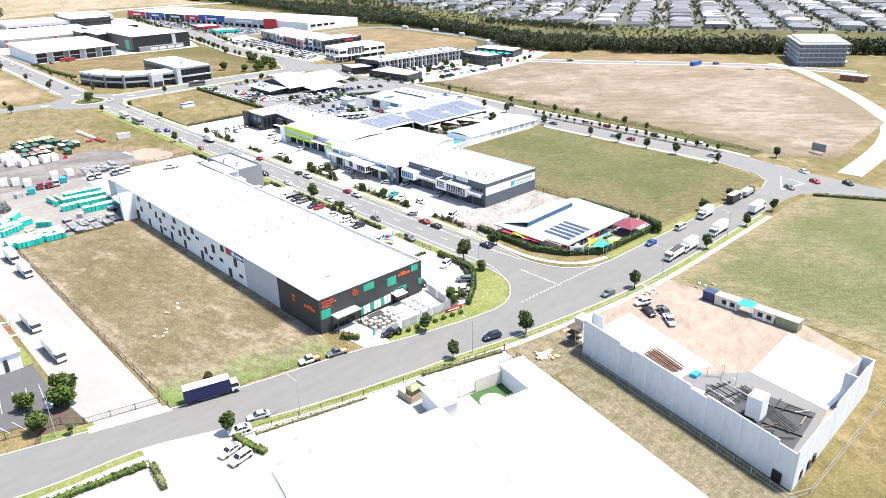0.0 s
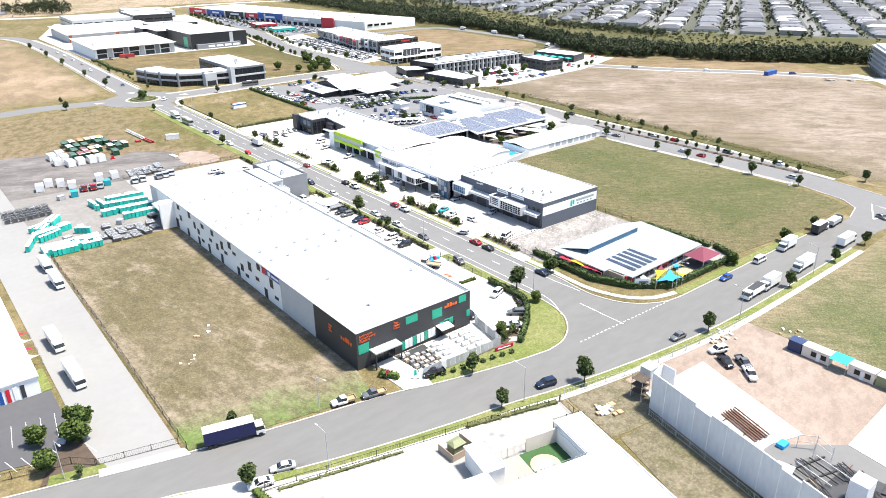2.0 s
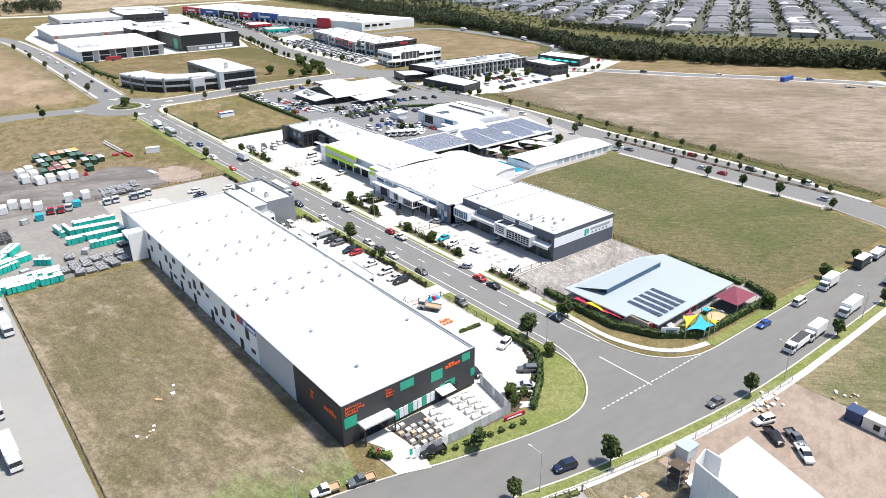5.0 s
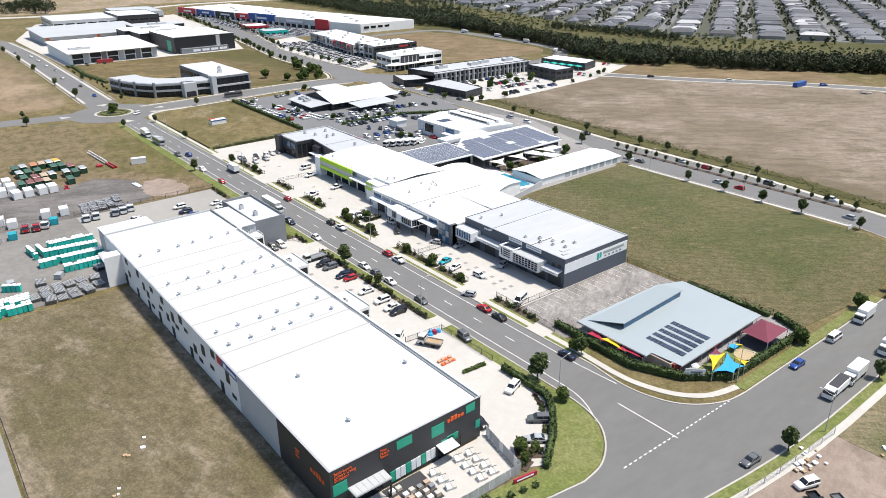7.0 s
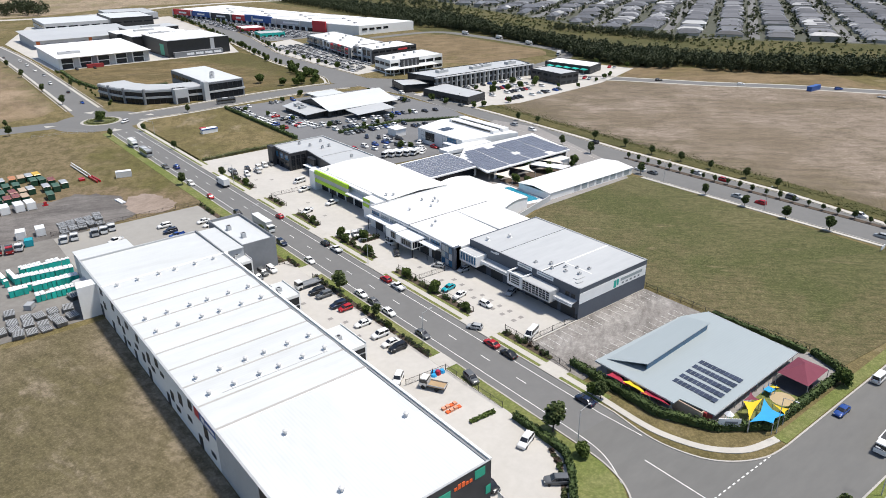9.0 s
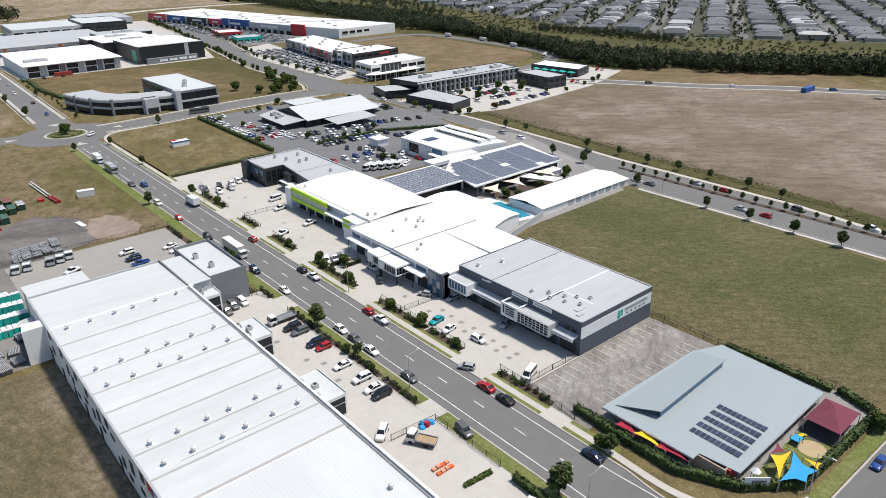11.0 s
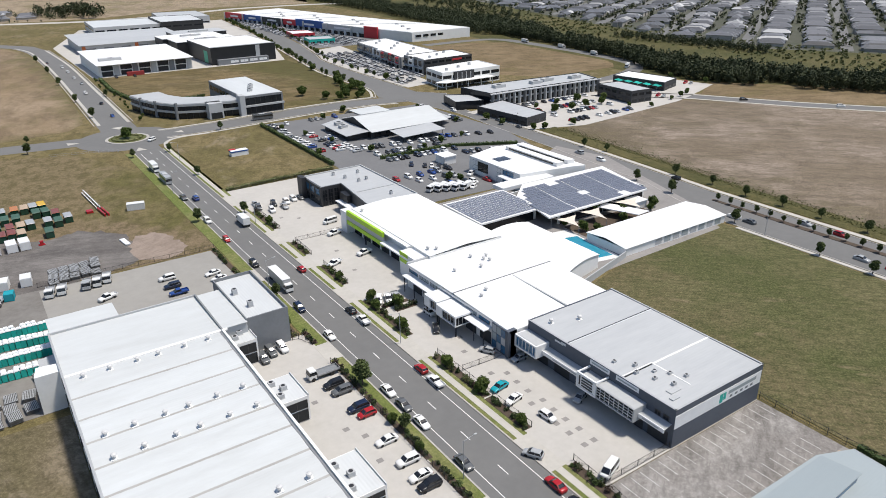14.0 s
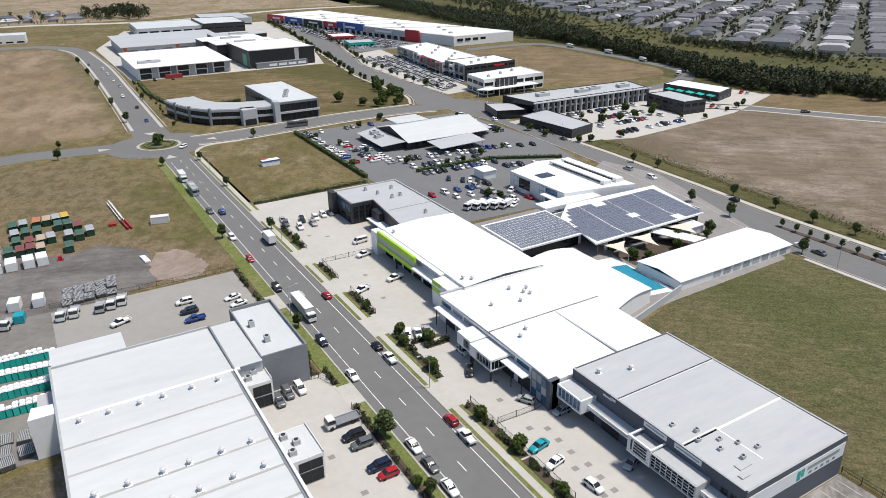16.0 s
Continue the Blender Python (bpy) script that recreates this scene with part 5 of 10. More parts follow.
def childcare():
    b = thing("childcare_centre", 34, 56, 0, "low childcare building with pale blue-grey roof and solar panels", "childcare centre")
    x0, x1, y0, y1 = 17, 52.4, 44.8, 68.6
    walls(b, x0, y0, x1, y1, 2.7, CREAM_WALL)
    part("roof", Mesh().slab([(15.2, 70.6, 3.1), (15.4, 50.2, 2.95), (17.4, 50.2, 2.95), (18.3, 42.9, 2.75), (53.2, 43.6, 2.85), (54.2, 67, 3.15), (47, 70, 3.15)], 0.22), PALE_ROOF, b, "pale blue-grey metal roof")
    part("fascia", Mesh().beam((15.1, 70.6, 2.9), (15.3, 50.1, 2.78), 0.12, 0.35).beam((18.2, 42.8, 2.6), (53.3, 43.5, 2.7), 0.12, 0.35).beam((53.3, 43.5, 2.7), (54.3, 67, 3.0), 0.12, 0.35), STEEL, b)
    c = part("clerestory", Mesh().slab([(20.4, 60.6, 4.9), (46.6, 61.9, 4.9), (47.4, 69.4, 3.3), (17.5, 69.2, 3.2)], 0.15), PALE_ROOF, b, "raised pale roof over a glazed strip")
    part("glazing", Mesh().prism([(21, 61.0), (46, 62.2), (46, 62.4), (21, 61.2)], 3.0, 4.75), BLUE_GLASS, c)
    part("cheek", Mesh().prism([(46, 62.2), (46.3, 62.2), (46.8, 69), (46.5, 69)], 3.0, 4.0, [4.7, 4.7, 3.2, 3.2]), WALL_PALE, c)
    for k in range(5):
        solar_array(b, 21.6 + k * 2.6, 44.9 + k * 0.12, 1, 10, 1.65, 1.02, 3.0)
    for u in (19, 23, 28, 33, 38, 43):
        window(b, "S", u, u + 2.6, 0.5, 2.3, y0, mullions=1)
    part("panel", Mesh().box(17.6, 44.2, 0, 21, 44.8, 2.6), RED_WALL, b, "red rendered wall")
    part("panel", Mesh().box(33, 44.4, 0, 38, 44.8, 2.5), RED_WALL, b, "red rendered wall")
    for u in (52, 56, 60, 64):
        window(b, "W", u, u + 2.4, 0.5, 2.3, x0, mullions=1)
    for x, y in ((19, 43.4), (52.6, 44), (16, 51), (16, 69.5), (27, 43.2), (36, 43.4), (45, 43.6)):
        part("column", Mesh().cyl(x, y, 0.1, 2.7, 0.08), STEEL, b)
    # playground
    land("play_floor", arc(44.4, 39.6, 4.2, 0, 360, 20)[:-1], 0.135, RUBBER, "dark rubber play floor")
    land("sand_pit", arc(37.6, 38.4, 2.6, 0, 360, 18)[:-1], 0.137, SAND, "round yellow sand pit")
    land("play_lawn", [(20, 42), (28, 36), (44, 35.6), (44, 42.6)], 0.128, LUSH_GRASS, "artificial grass of the playground")
    t = thing("shade_canopy", 48, 39.4, 0, "maroon hip shade canopy on four posts", "shade canopy")
    vs = [(41.7, 35.5, 3.0), (51.4, 35.7, 3.0), (51.4, 42.4, 3.0), (41.9, 42.3, 3.0), (46.4, 39.0, 5.0), (46.8, 39.0, 5.0)]
    part("cloth", Mesh().add(vs, [(0, 1, 5, 4), (1, 2, 5), (2, 3, 4, 5), (3, 0, 4)]), MAROON, t)
    for p in vs[:4]:
        part("post", Mesh().cyl(p[0], p[1], 0.1, 3.0, 0.08), STEEL, t)
    sail("shade_sail", [(30.6, 39.2, 3.0), (29.2, 34.1, 2.6), (24.6, 34.0, 2.8), (21.8, 37.3, 2.6)], BLUE_CLOTH, "blue four-cornered shade sail over the playground")
    sail("shade_sail", [(26.8, 41.6, 2.9), (30.4, 39.4, 3.1), (21.9, 37.5, 2.7)], YELLOW, "yellow triangular shade sail over the playground")
    sail("shade_sail", [(30.9, 37.4, 2.6), (31.7, 34.4, 2.7), (29.6, 34.2, 2.5)], YELLOW, "yellow triangular shade sail over the playground")
    sail("shade_sail", [(27.3, 41.9, 2.6), (31.2, 42.4, 2.7), (30.2, 39.8, 2.5)], MAROON, "maroon triangular shade sail")
    sail("shade_sail", [(13.4, 66, 2.4), (17, 66.5, 2.9), (13.6, 60, 2.2)], RED_CLOTH, "red triangular shade sail along the fence")
    sail("shade_sail", [(13.2, 61.6, 3.1), (17, 62, 2.6), (14, 55, 2.3)], YELLOW, "yellow triangular shade sail along the fence")
    sail("shade_sail", [(13.6, 57, 2.4), (17, 58, 2.7), (14.6, 50.5, 2.4)], RED_CLOTH, "red triangular shade sail along the fence")
    s = thing("play_equipment", 37, 41, 0.1, "blue and yellow climbing frame with slide", "play equipment")
    part("platform", Mesh().box(36, 40.4, 1.2, 38, 42, 1.35), BLUE_CLOTH, s)
    part("slide", Mesh().slab([(38, 40.8, 1.4), (41, 40.8, 0.2), (41, 41.6, 0.2), (38, 41.6, 1.4)], 0.08), YELLOW, s)
    for x, y in ((36, 40.4), (38, 40.4), (36, 42), (38, 42)):
        part("post", Mesh().cyl(x, y, 0.12, 2.4, 0.06), BLUE_CLOTH, s)
    s = thing("play_tower", 21.5, 41.4, 0.1, "pale green play tower with peaked roof", "play equipment")
    part("roof", Mesh().cyl(21.5, 41.4, 2.2, 3.0, 1.0, 6, 0.05), SIGN_WHITE, s)
    for x, y in ((20.9, 41), (22.1, 41), (20.9, 41.9), (22.1, 41.9)):
        part("post", Mesh().cyl(x, y, 0.12, 2.3, 0.06), TEAL, s)
    g = thing("sign_board", 20, 42.4, 0, "white sign board with dark bars behind the hedge", "sign")
    part("board", Mesh().prism([(17.6, 41.4), (20.9, 38.5), (21.0, 38.6), (17.7, 41.5)], 1.2, 3.0), SIGN_WHITE, g)
    part("bar", Mesh().prism([(18.5, 40.55), (20.4, 38.88), (20.42, 38.90), (18.52, 40.57)], 1.9, 2.4), WALL_MID, g)


childcare()


# ---- pool and community centre ----
def pool_centre():
    b = thing("swimming_centre", 70, 168, 0, "white vaulted swimming hall behind the warehouses", "sports hall")
    x0, x1, ya, yb = 60, 78, 150, 187
    m, n = Mesh(), 12
    prof = [(x0 + (x1 - x0) * i / n, 4.5 + 1.2 * math.sin(math.pi * i / n)) for i in range(n + 1)]
    k = n + 1
    m.add([(x, ya + (x - x0) * 0.25, z) for x, z in prof] + [(x, yb, z) for x, z in prof] + [(x, ya + (x - x0) * 0.25, z - 0.2) for x, z in prof] + [(x, yb, z - 0.2) for x, z in prof],
          [(i, i + 1, k + i + 1, k + i) for i in range(n)] + [(2 * k + i + 1, 2 * k + i, 3 * k + i, 3 * k + i + 1) for i in range(n)] + [(i + 1, i, 2 * k + i, 2 * k + i + 1) for i in range(n)])
    part("roof", m, BRIGHT_ROOF, b, "white vaulted roof", smooth=True)
    e = Mesh().add([(x, ya + 0.3 + (x - x0) * 0.25, z) for x, z in prof] + [(x, ya + 0.3 + (x - x0) * 0.25, 0) for x, z in prof], [(i + 1, i, n + 1 + i, n + 2 + i) for i in range(n)])
    e.add([(x, ya + 0.6 + (x - x0) * 0.25, z) for x, z in prof] + [(x, ya + 0.6 + (x - x0) * 0.25, 0) for x, z in prof], [(i, i + 1, n + 2 + i, n + 1 + i) for i in range(n)])
    part("wall", e, WALL_WHITE, b, "white curved end wall")
    part("wall", Mesh().box(x1 - 0.4, 155, 0, x1 - 0.1, yb, 4.6), WALL_WHITE, b)
    part("wall", Mesh().box(x0, yb - 0.3, 0, x1, yb, 4.6), WALL_WHITE, b)
    b = thing("community_centre", 100, 200, 0, "white community centre roof covered with solar panels", "community centre")
    part("wall", Mesh().box(64.5, 196, 0, 89.5, 196.4, 4.3).box(64.5, 214, 0, 89.5, 214.4, 4.3).box(64.5, 196.4, 0, 64.9, 214, 4.3), WALL_WHITE, b)
    part("glazing", Mesh().box(66, 195.6, 0.2, 88, 195.9, 3.6), GLASS, b)
    part("roof", Mesh().slab([(63.5, 193.4, 4.9), (90.2, 193.4, 4.9), (90.2, 215.6, 5.3), (63.5, 215.6, 5.3)], 0.5), BRIGHT_ROOF, b)
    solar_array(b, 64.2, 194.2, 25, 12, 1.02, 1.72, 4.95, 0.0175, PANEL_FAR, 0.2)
    part("wall", Mesh().box(92, 187.4, 0, 135, 187.8, 4.3).box(92, 213, 0, 140, 213.4, 4.3).box(138, 190, 0, 138.4, 213, 4.3), WALL_WHITE, b)
    part("glazing", Mesh().box(93, 187, 0.2, 134, 187.3, 3.4), GLASS, b)
    part("roof", Mesh().slab([(85.4, 184.8, 4.9), (134.6, 185.4, 4.9), (141.2, 214.6, 5.3), (100, 216, 5.3), (90.4, 207.5, 5.2)], 0.5), BRIGHT_ROOF, b)
    rest = Mesh()
    for i in range(27):
        for j in range(15):
            x, y = 88 + i * 1.72 + max(0, j - 3) * 0.22, 186 + j * 1.72
            blank = (i in (13, 14) and j in (5, 6)) or (x < 96 and j > 6 + (x - 88)) or (i in (20, 21) and j < 2) or (9 < i < 13 and j > 12)
            if x < 133 + j * 0.42 and not blank:
                x += (i // 7) * 0.5 - 0.8
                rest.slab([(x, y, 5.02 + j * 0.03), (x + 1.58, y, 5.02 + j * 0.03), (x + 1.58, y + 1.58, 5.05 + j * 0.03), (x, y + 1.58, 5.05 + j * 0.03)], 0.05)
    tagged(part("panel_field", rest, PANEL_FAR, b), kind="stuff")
    part("roof", Mesh().box(90.6, 215.8, 4.2, 116, 222, 5.6), BRIGHT_ROOF, b, "white link roof")
    # office block
    b = thing("office_building", 112, 238, 0, "white two-storey centre with blue glazed front", "office building")
    pts = [(103.6, 254.5), (104, 222), (126, 218), (133, 216), (133, 256), (121, 259.5)]
    part("wall", Mesh().prism(pts, 0, 6.6), WALL_WHITE, b)
    part("roof", Mesh().prism([(p[0] * 1.0, p[1]) for p in pts], 6.6, 6.9), BRIGHT_ROOF, b)
    for k in range(2):
        r = part("roof_monitor", Mesh().box(122 + k * 6, 221, 6.9, 125.6 + k * 6, 253, 8.4), BRIGHT_ROOF, b, "white raised roof light")
        part("glazing", Mesh().box(121.95 + k * 6, 223, 7.3, 122 + k * 6, 251, 8.0), GLASS, r)
    window(b, "W", 226, 240, 0.4, 6.2, 103.9, BLUE_GLASS, mullions=6, rails=2)
    window(b, "W", 242, 252, 2.0, 5.8, 103.7, GLASS, mullions=4, rails=1)
    part("canopy", Mesh().box(100.6, 224, 4.0, 104, 232, 4.4), SIGN_WHITE, b)
    solar_array(b, 108, 240, 4, 5, 1.7, 1.05, 6.9, 0, PANEL)
    t = thing("toilet_block", 104, 272, 0, "small white kiosk in the car park", "kiosk")
    part("wall", Mesh().box(100, 268, 0, 106, 275, 3.4), WALL_WHITE, t)
    part("roof", Mesh().box(99.6, 267.6, 3.4, 106.4, 275.4, 3.7), BRIGHT_ROOF, t)
    # long hall by the field
    b = thing("sports_hall", 114, 163, 0, "long low hall with white roof and blue-green wall panels", "sports hall")
    x0, x1, y0, y1, h = 90.2, 139.4, 155.3, 171.6, 2.9
    walls(b, x0, y0, x1, y1, h - 0.2, WALL_WHITE)
    flat_roof(b, x0 - 0.3, y0 - 0.3, x1 + 0.3, y1 + 0.3, h, BRIGHT_ROOF, 0.9, "x")
    for k in range(8):
        panel(b, "S", 104 + k * 4.3, 107 + k * 4.3, 0.6, 2.5, y0, PALE_ROOF if k % 2 else WALL_PALE, "panel", "blue-grey wall panel")
    b = thing("boundary_wall", 76, 153, 0, "pale concrete wall along the field edge", "wall")
    part("wall", Mesh().prism([(60.4, 146.6), (90.2, 154.8), (90.1, 155.1), (60.3, 146.9)], 0, 2.2), WALL_PALE, b)
    land("pool", [(81, 160), (88.4, 158.6), (90, 176), (84, 177.5)], 0.14, WATER, "turquoise outdoor swimming pool", "pool")
    land("pool_deck", [(79, 158), (89.6, 156), (91, 182), (80, 184)], 0.125, SLAB_WHITE, "pale deck round the pool")
    for pts, lab in (([(88.6, 187, 3.2), (97, 184, 3.6), (91.4, 176.6, 3.0)], "cream"), ([(99.6, 187, 3.4), (108.6, 184.4, 3.6), (104, 176.2, 3.0)], "cream"), ([(115.6, 188.4, 3.2), (127.8, 184, 3.6), (121.8, 177.2, 3.0)], "cream")):
        sail("shade_sail", pts, CREAM_CLOTH, "cream triangular shade sail over the court")
    w = thing("covered_walk", 113, 183, 0, "white covered walkway across the court", "walkway")
    part("roof", Mesh().slab([(106.6, 193, 3.2), (112.4, 193.4, 3.2), (121, 172.6, 3.2), (115, 172.2, 3.2)], 0.25), BRIGHT_ROOF, w)
    for x, y in ((109, 190), (111, 185), (114, 179), (117, 174)):
        part("column", Mesh().cyl(x, y, 0.1, 3.0, 0.1), STEEL, w)
    t = thing("plant_room", 127, 184, 0, "small white plant room", "shed")
    part("wall", Mesh().box(124.4, 181.4, 0, 130, 186.6, 2.7), WALL_WHITE, t)
    part("roof", Mesh().box(124.1, 181.1, 2.7, 130.3, 186.9, 2.95), BRIGHT_ROOF, t)
    land("court_garden", [(92, 174), (110, 173), (124, 174), (130, 184), (92, 184.4)], 0.13, MULCH, "planted garden court")


pool_centre()


# ---- tavern, offices and far buildings ----
def tavern():
    b = thing("tavern", 112, 338, 0, "low tavern with pale grey gabled metal roofs", "tavern")
    part("wall", Mesh().box(96, 327, 0, 139, 358, 3.9), CHARCOAL, b)
    part("wall", Mesh().box(85, 330, 0, 96, 356, 3.0), CHARCOAL, b)
    part("gable", Mesh().add([(96, 326, 3.9), (96, 359, 3.9), (96, 343, 8.0), (96.4, 326, 3.9), (96.4, 359, 3.9), (96.4, 343, 8.0)], [(0, 2, 1), (3, 4, 5), (0, 3, 5, 2), (2, 5, 4, 1), (1, 4, 3, 0)]), CHARCOAL, b, "dark gable end")
    part("roof", Mesh().slab([(95, 324, 3.9), (141, 324, 3.9), (141, 343, 8.2), (95, 343, 8.2)], 0.2), WHITE_ROOF_B, b, "pale metal roof slope")
    part("roof", Mesh().slab([(95, 343, 8.2), (141, 343, 8.2), (141, 361, 3.9), (95, 361, 3.9)], 0.2), WHITE_ROOF_B, b, "pale metal roof slope")
    part("roof", Mesh().slab([(83, 328, 3.0), (95, 326, 4.2), (95, 360, 4.2), (84, 358, 3.0)], 0.2), GREY_ROOF, b, "grey skirt roof")
    part("roof", Mesh().slab([(141, 327, 3.6), (147, 330, 3.2), (149, 362, 3.2), (141, 362, 3.6)], 0.2), GREY_ROOF, b, "grey skirt roof")
    part("roof", Mesh().slab([(104, 352, 6.4), (122, 352, 6.4), (122, 366, 6.4), (104, 366, 6.4)], 0.2).slab([(104, 366, 6.4), (122, 366, 6.4), (122, 371, 3.6), (104, 371, 3.6)], 0.2), WHITE_ROOF_B, b, "raised rear roof")
    part("porch", Mesh().slab([(104, 309, 3.2), (130, 311, 3.2), (130, 324, 3.9), (104, 322, 3.9)], 0.2), GREY_ROOF, b)
    for x in (105, 111, 117, 123, 129):
        part("post", Mesh().cyl(x, 310.6 + (x - 105) * 0.07, 0.1, 3.2, 0.12), DARK_STEEL, b)
    for k in range(6):
        window(b, "S", 98 + k * 6.6, 102 + k * 6.6, 0.6, 2.8, 327, mullions=2)
    for k in range(3):
        window(b, "W", 333 + k * 7, 337 + k * 7, 0.8, 2.4, 85, mullions=1)
    unit(89, 343, 3.7, 4, 3, 1.2)
    unit(90, 350, 3.8, 4, 3, 1.2)


def slab_block(name, pts, h, wall_mat, roof_mat, label, category, storeys=2, win=None, sides=None, parapet=0.5, rail=None, win_h=1.5, pitch=5.0, gap=1.2):
    """A block on a plan of corner points (counter-clockwise), with a row of windows per storey on the chosen sides."""
    area = sum(pts[i][0] * pts[(i + 1) % len(pts)][1] - pts[(i + 1) % len(pts)][0] * pts[i][1] for i in range(len(pts)))
    if area < 0:
        pts = list(reversed(pts))
    c = Vector((sum(p[0] for p in pts) / len(pts), sum(p[1] for p in pts) / len(pts)))
    b = thing(name, c.x, c.y, 0, label, category)
    part("wall", Mesh().prism(pts, 0, h), wall_mat, b)
    inner = [tuple(c + (Vector(p) - c) * 0.985) for p in pts]
    part("roof", Mesh().prism(inner, h, h + 0.12), roof_mat, b)
    par = Mesh()
    n = len(pts)
    for i in range(n):
        a, d = Vector(pts[i]), Vector(pts[(i + 1) % n])
        par.prism([tuple(a), tuple(d), tuple(c + (d - c) * 0.988), tuple(c + (a - c) * 0.988)], h, h + parapet)
        e = d - a
        out = Vector((e.y, -e.x)).normalized()
        # windows on the sides that face the camera's side
        if sides is None and out.dot(Vector((-0.7, -0.7))) < 0.25:
            continue
        if sides is not None and i not in sides:
            continue
        k = max(1, int(e.length / pitch))
        for s in range(storeys):
            z = s * h / storeys + 0.8
            for j in range(k):
                p, q = a + e * ((j + 0.5) / k) - e.normalized() * (pitch - gap) / 2, a + e * ((j + 0.5) / k) + e.normalized() * (pitch - gap) / 2
                w = part("window", Mesh().prism([tuple(p + out * 0.06), tuple(q + out * 0.06), tuple(q - out * 0.05), tuple(p - out * 0.05)], z, z + win_h), win or GLASS, b)
    part("parapet", par, wall_mat, b)
    return b


tavern()
CORNER_OFFICE = slab_block("office_building", [(197, 412), (245, 412), (247, 440), (200, 436)], 9.5, WALL_WHITE, BRIGHT_ROOF, "two-storey white corner office with dark glazing", "office building", 2, pitch=8, win_h=2.2)
part("tower", Mesh().prism([(206, 410.6), (222, 410.6), (222, 413), (206, 413)], 0, 9.8), CHARCOAL, CORNER_OFFICE, "dark glazed entrance bay")
for i in range(4):
    part("mullion", Mesh().box(208 + i * 3.6, 410.3, 0.4, 208.5 + i * 3.6, 410.6, 9.2), WALL_PALE, CORNER_OFFICE)
part("canopy", Mesh().prism([(190, 410), (195, 405), (236, 405.5), (236, 412), (196, 413)], 4.2, 4.6), WALL_WHITE, CORNER_OFFICE, "white ground-floor canopy")
for x, y in ((191.4, 409.6), (196, 406), (205, 406), (214, 406.2), (225, 406.4), (234.6, 406.6)):
    part("column", Mesh().cyl(x, y, 0, 4.2, 0.3, 8), WALL_WHITE, CORNER_OFFICE)
SHOP_STRIP = slab_block("shop_strip", [(214, 492), (253, 500), (262, 598), (229, 590)], 8.6, WALL_PALE, BRIGHT_ROOF, "long two-storey shop strip with white roof and grey piers", "shops", 2, pitch=7)
DARK_OFFICE = slab_block("office_building", [(214, 460), (258, 462), (260, 491), (216, 490)], 10.4, CHARCOAL, BRIGHT_ROOF, "dark framed three-storey office with white roof", "office building", 3, pitch=6)
part("sign", Mesh().prism([(238, 459.2), (247, 459.6), (247, 459.9), (238, 459.5)], 8.4, 9.6), RED_SIGN, DARK_OFFICE, "red sign band")
gr = slab_block("office_building", [(187, 348), (271, 345), (276, 366), (184, 373)], 7.6, GLASS, GREY_ROOF, "long grey two-storey office with tall fins", "office building", 2, pitch=4, win_h=2.4)
for i in range(22):
    t = i / 21
    x, y = 187.5 + 83 * t, 346.4 - 2.6 * t
    part("fin", Mesh().box(x - 0.35, y - 1.6, 0, x + 0.35, y + 0.4, 7.9), WALL_PALE if i % 3 else WALL_MID, gr)
for z in (3.4, 6.9):
    part("spandrel", Mesh().prism([(187, 346.8), (271, 343.8), (271, 345), (187, 348)], z, z + 0.8), WALL_PALE, gr)
part("roof_edge", Mesh().prism([(185.5, 344.8), (272, 341.6), (272, 343), (186, 346.2)], 7.5, 7.85), WALL_PALE, gr)
slab_block("shop", [(166, 353), (182, 347), (185, 366), (172, 374)], 4.4, GLASS, GREY_ROOF, "low glazed shop with grey metal roof", "shop", 1)


def front_bays(b, p, q, n, h, out=1.2, seed=1, accents=()):
    """A row of shop or office bays along a line: framed boxes of uneven height over dark glass."""
    r = random.Random(seed)
    p, q = Vector(p), Vector(q)
    e = (q - p) / n
    s = Vector((e.y, -e.x)).normalized()
    if s.dot(Vector((-1, -0.4))) < 0:
        s = -s
    for i in range(n):
        a, c = p + e * (i + 0.06), p + e * (i + 0.94)
        hh, o = h + r.choice((-1.2, -0.4, 0, 0.6, 1.1)), out * r.uniform(0.6, 1.3)
        m = accents[i % len(accents)] if accents and r.random() < 0.25 else r.choice((SIGN_WHITE, WALL_WHITE, WALL_PALE, WALL_MID, CHARCOAL))
        f = part("bay", Mesh().prism([tuple(a), tuple(c), tuple(c + s * o), tuple(a + s * o)], h * 0.45, hh), m, b, "framed front bay")
        part("glazing", Mesh().prism([tuple(a + e * 0.1 + s * o), tuple(c - e * 0.1 + s * o), tuple(c - e * 0.1 + s * (o + 0.06)), tuple(a + e * 0.1 + s * (o + 0.06))], h * 0.55, hh - h * 0.16), GLASS, f)
        part("shop_glass", Mesh().prism([tuple(a + s * 0.02), tuple(c + s * 0.02), tuple(c + s * 0.2), tuple(a + s * 0.2)], 0.1, h * 0.4), GLASS, b)
        part("awning", Mesh().prism([tuple(a + s * 0.2), tuple(c + s * 0.2), tuple(c + s * (o + 1.2)), tuple(a + s * (o + 1.2))], h * 0.4, h * 0.43), WALL_PALE, b)
        part("pier", Mesh().prism([tuple(p + e * (i - 0.05)), tuple(p + e * (i + 0.05)), tuple(p + e * (i + 0.05) + s * (o + 0.2)), tuple(p + e * (i - 0.05) + s * (o + 0.2))], 0, h + 0.3), r.choice((WALL_PALE, SIGN_WHITE, WALL_MID)), b)


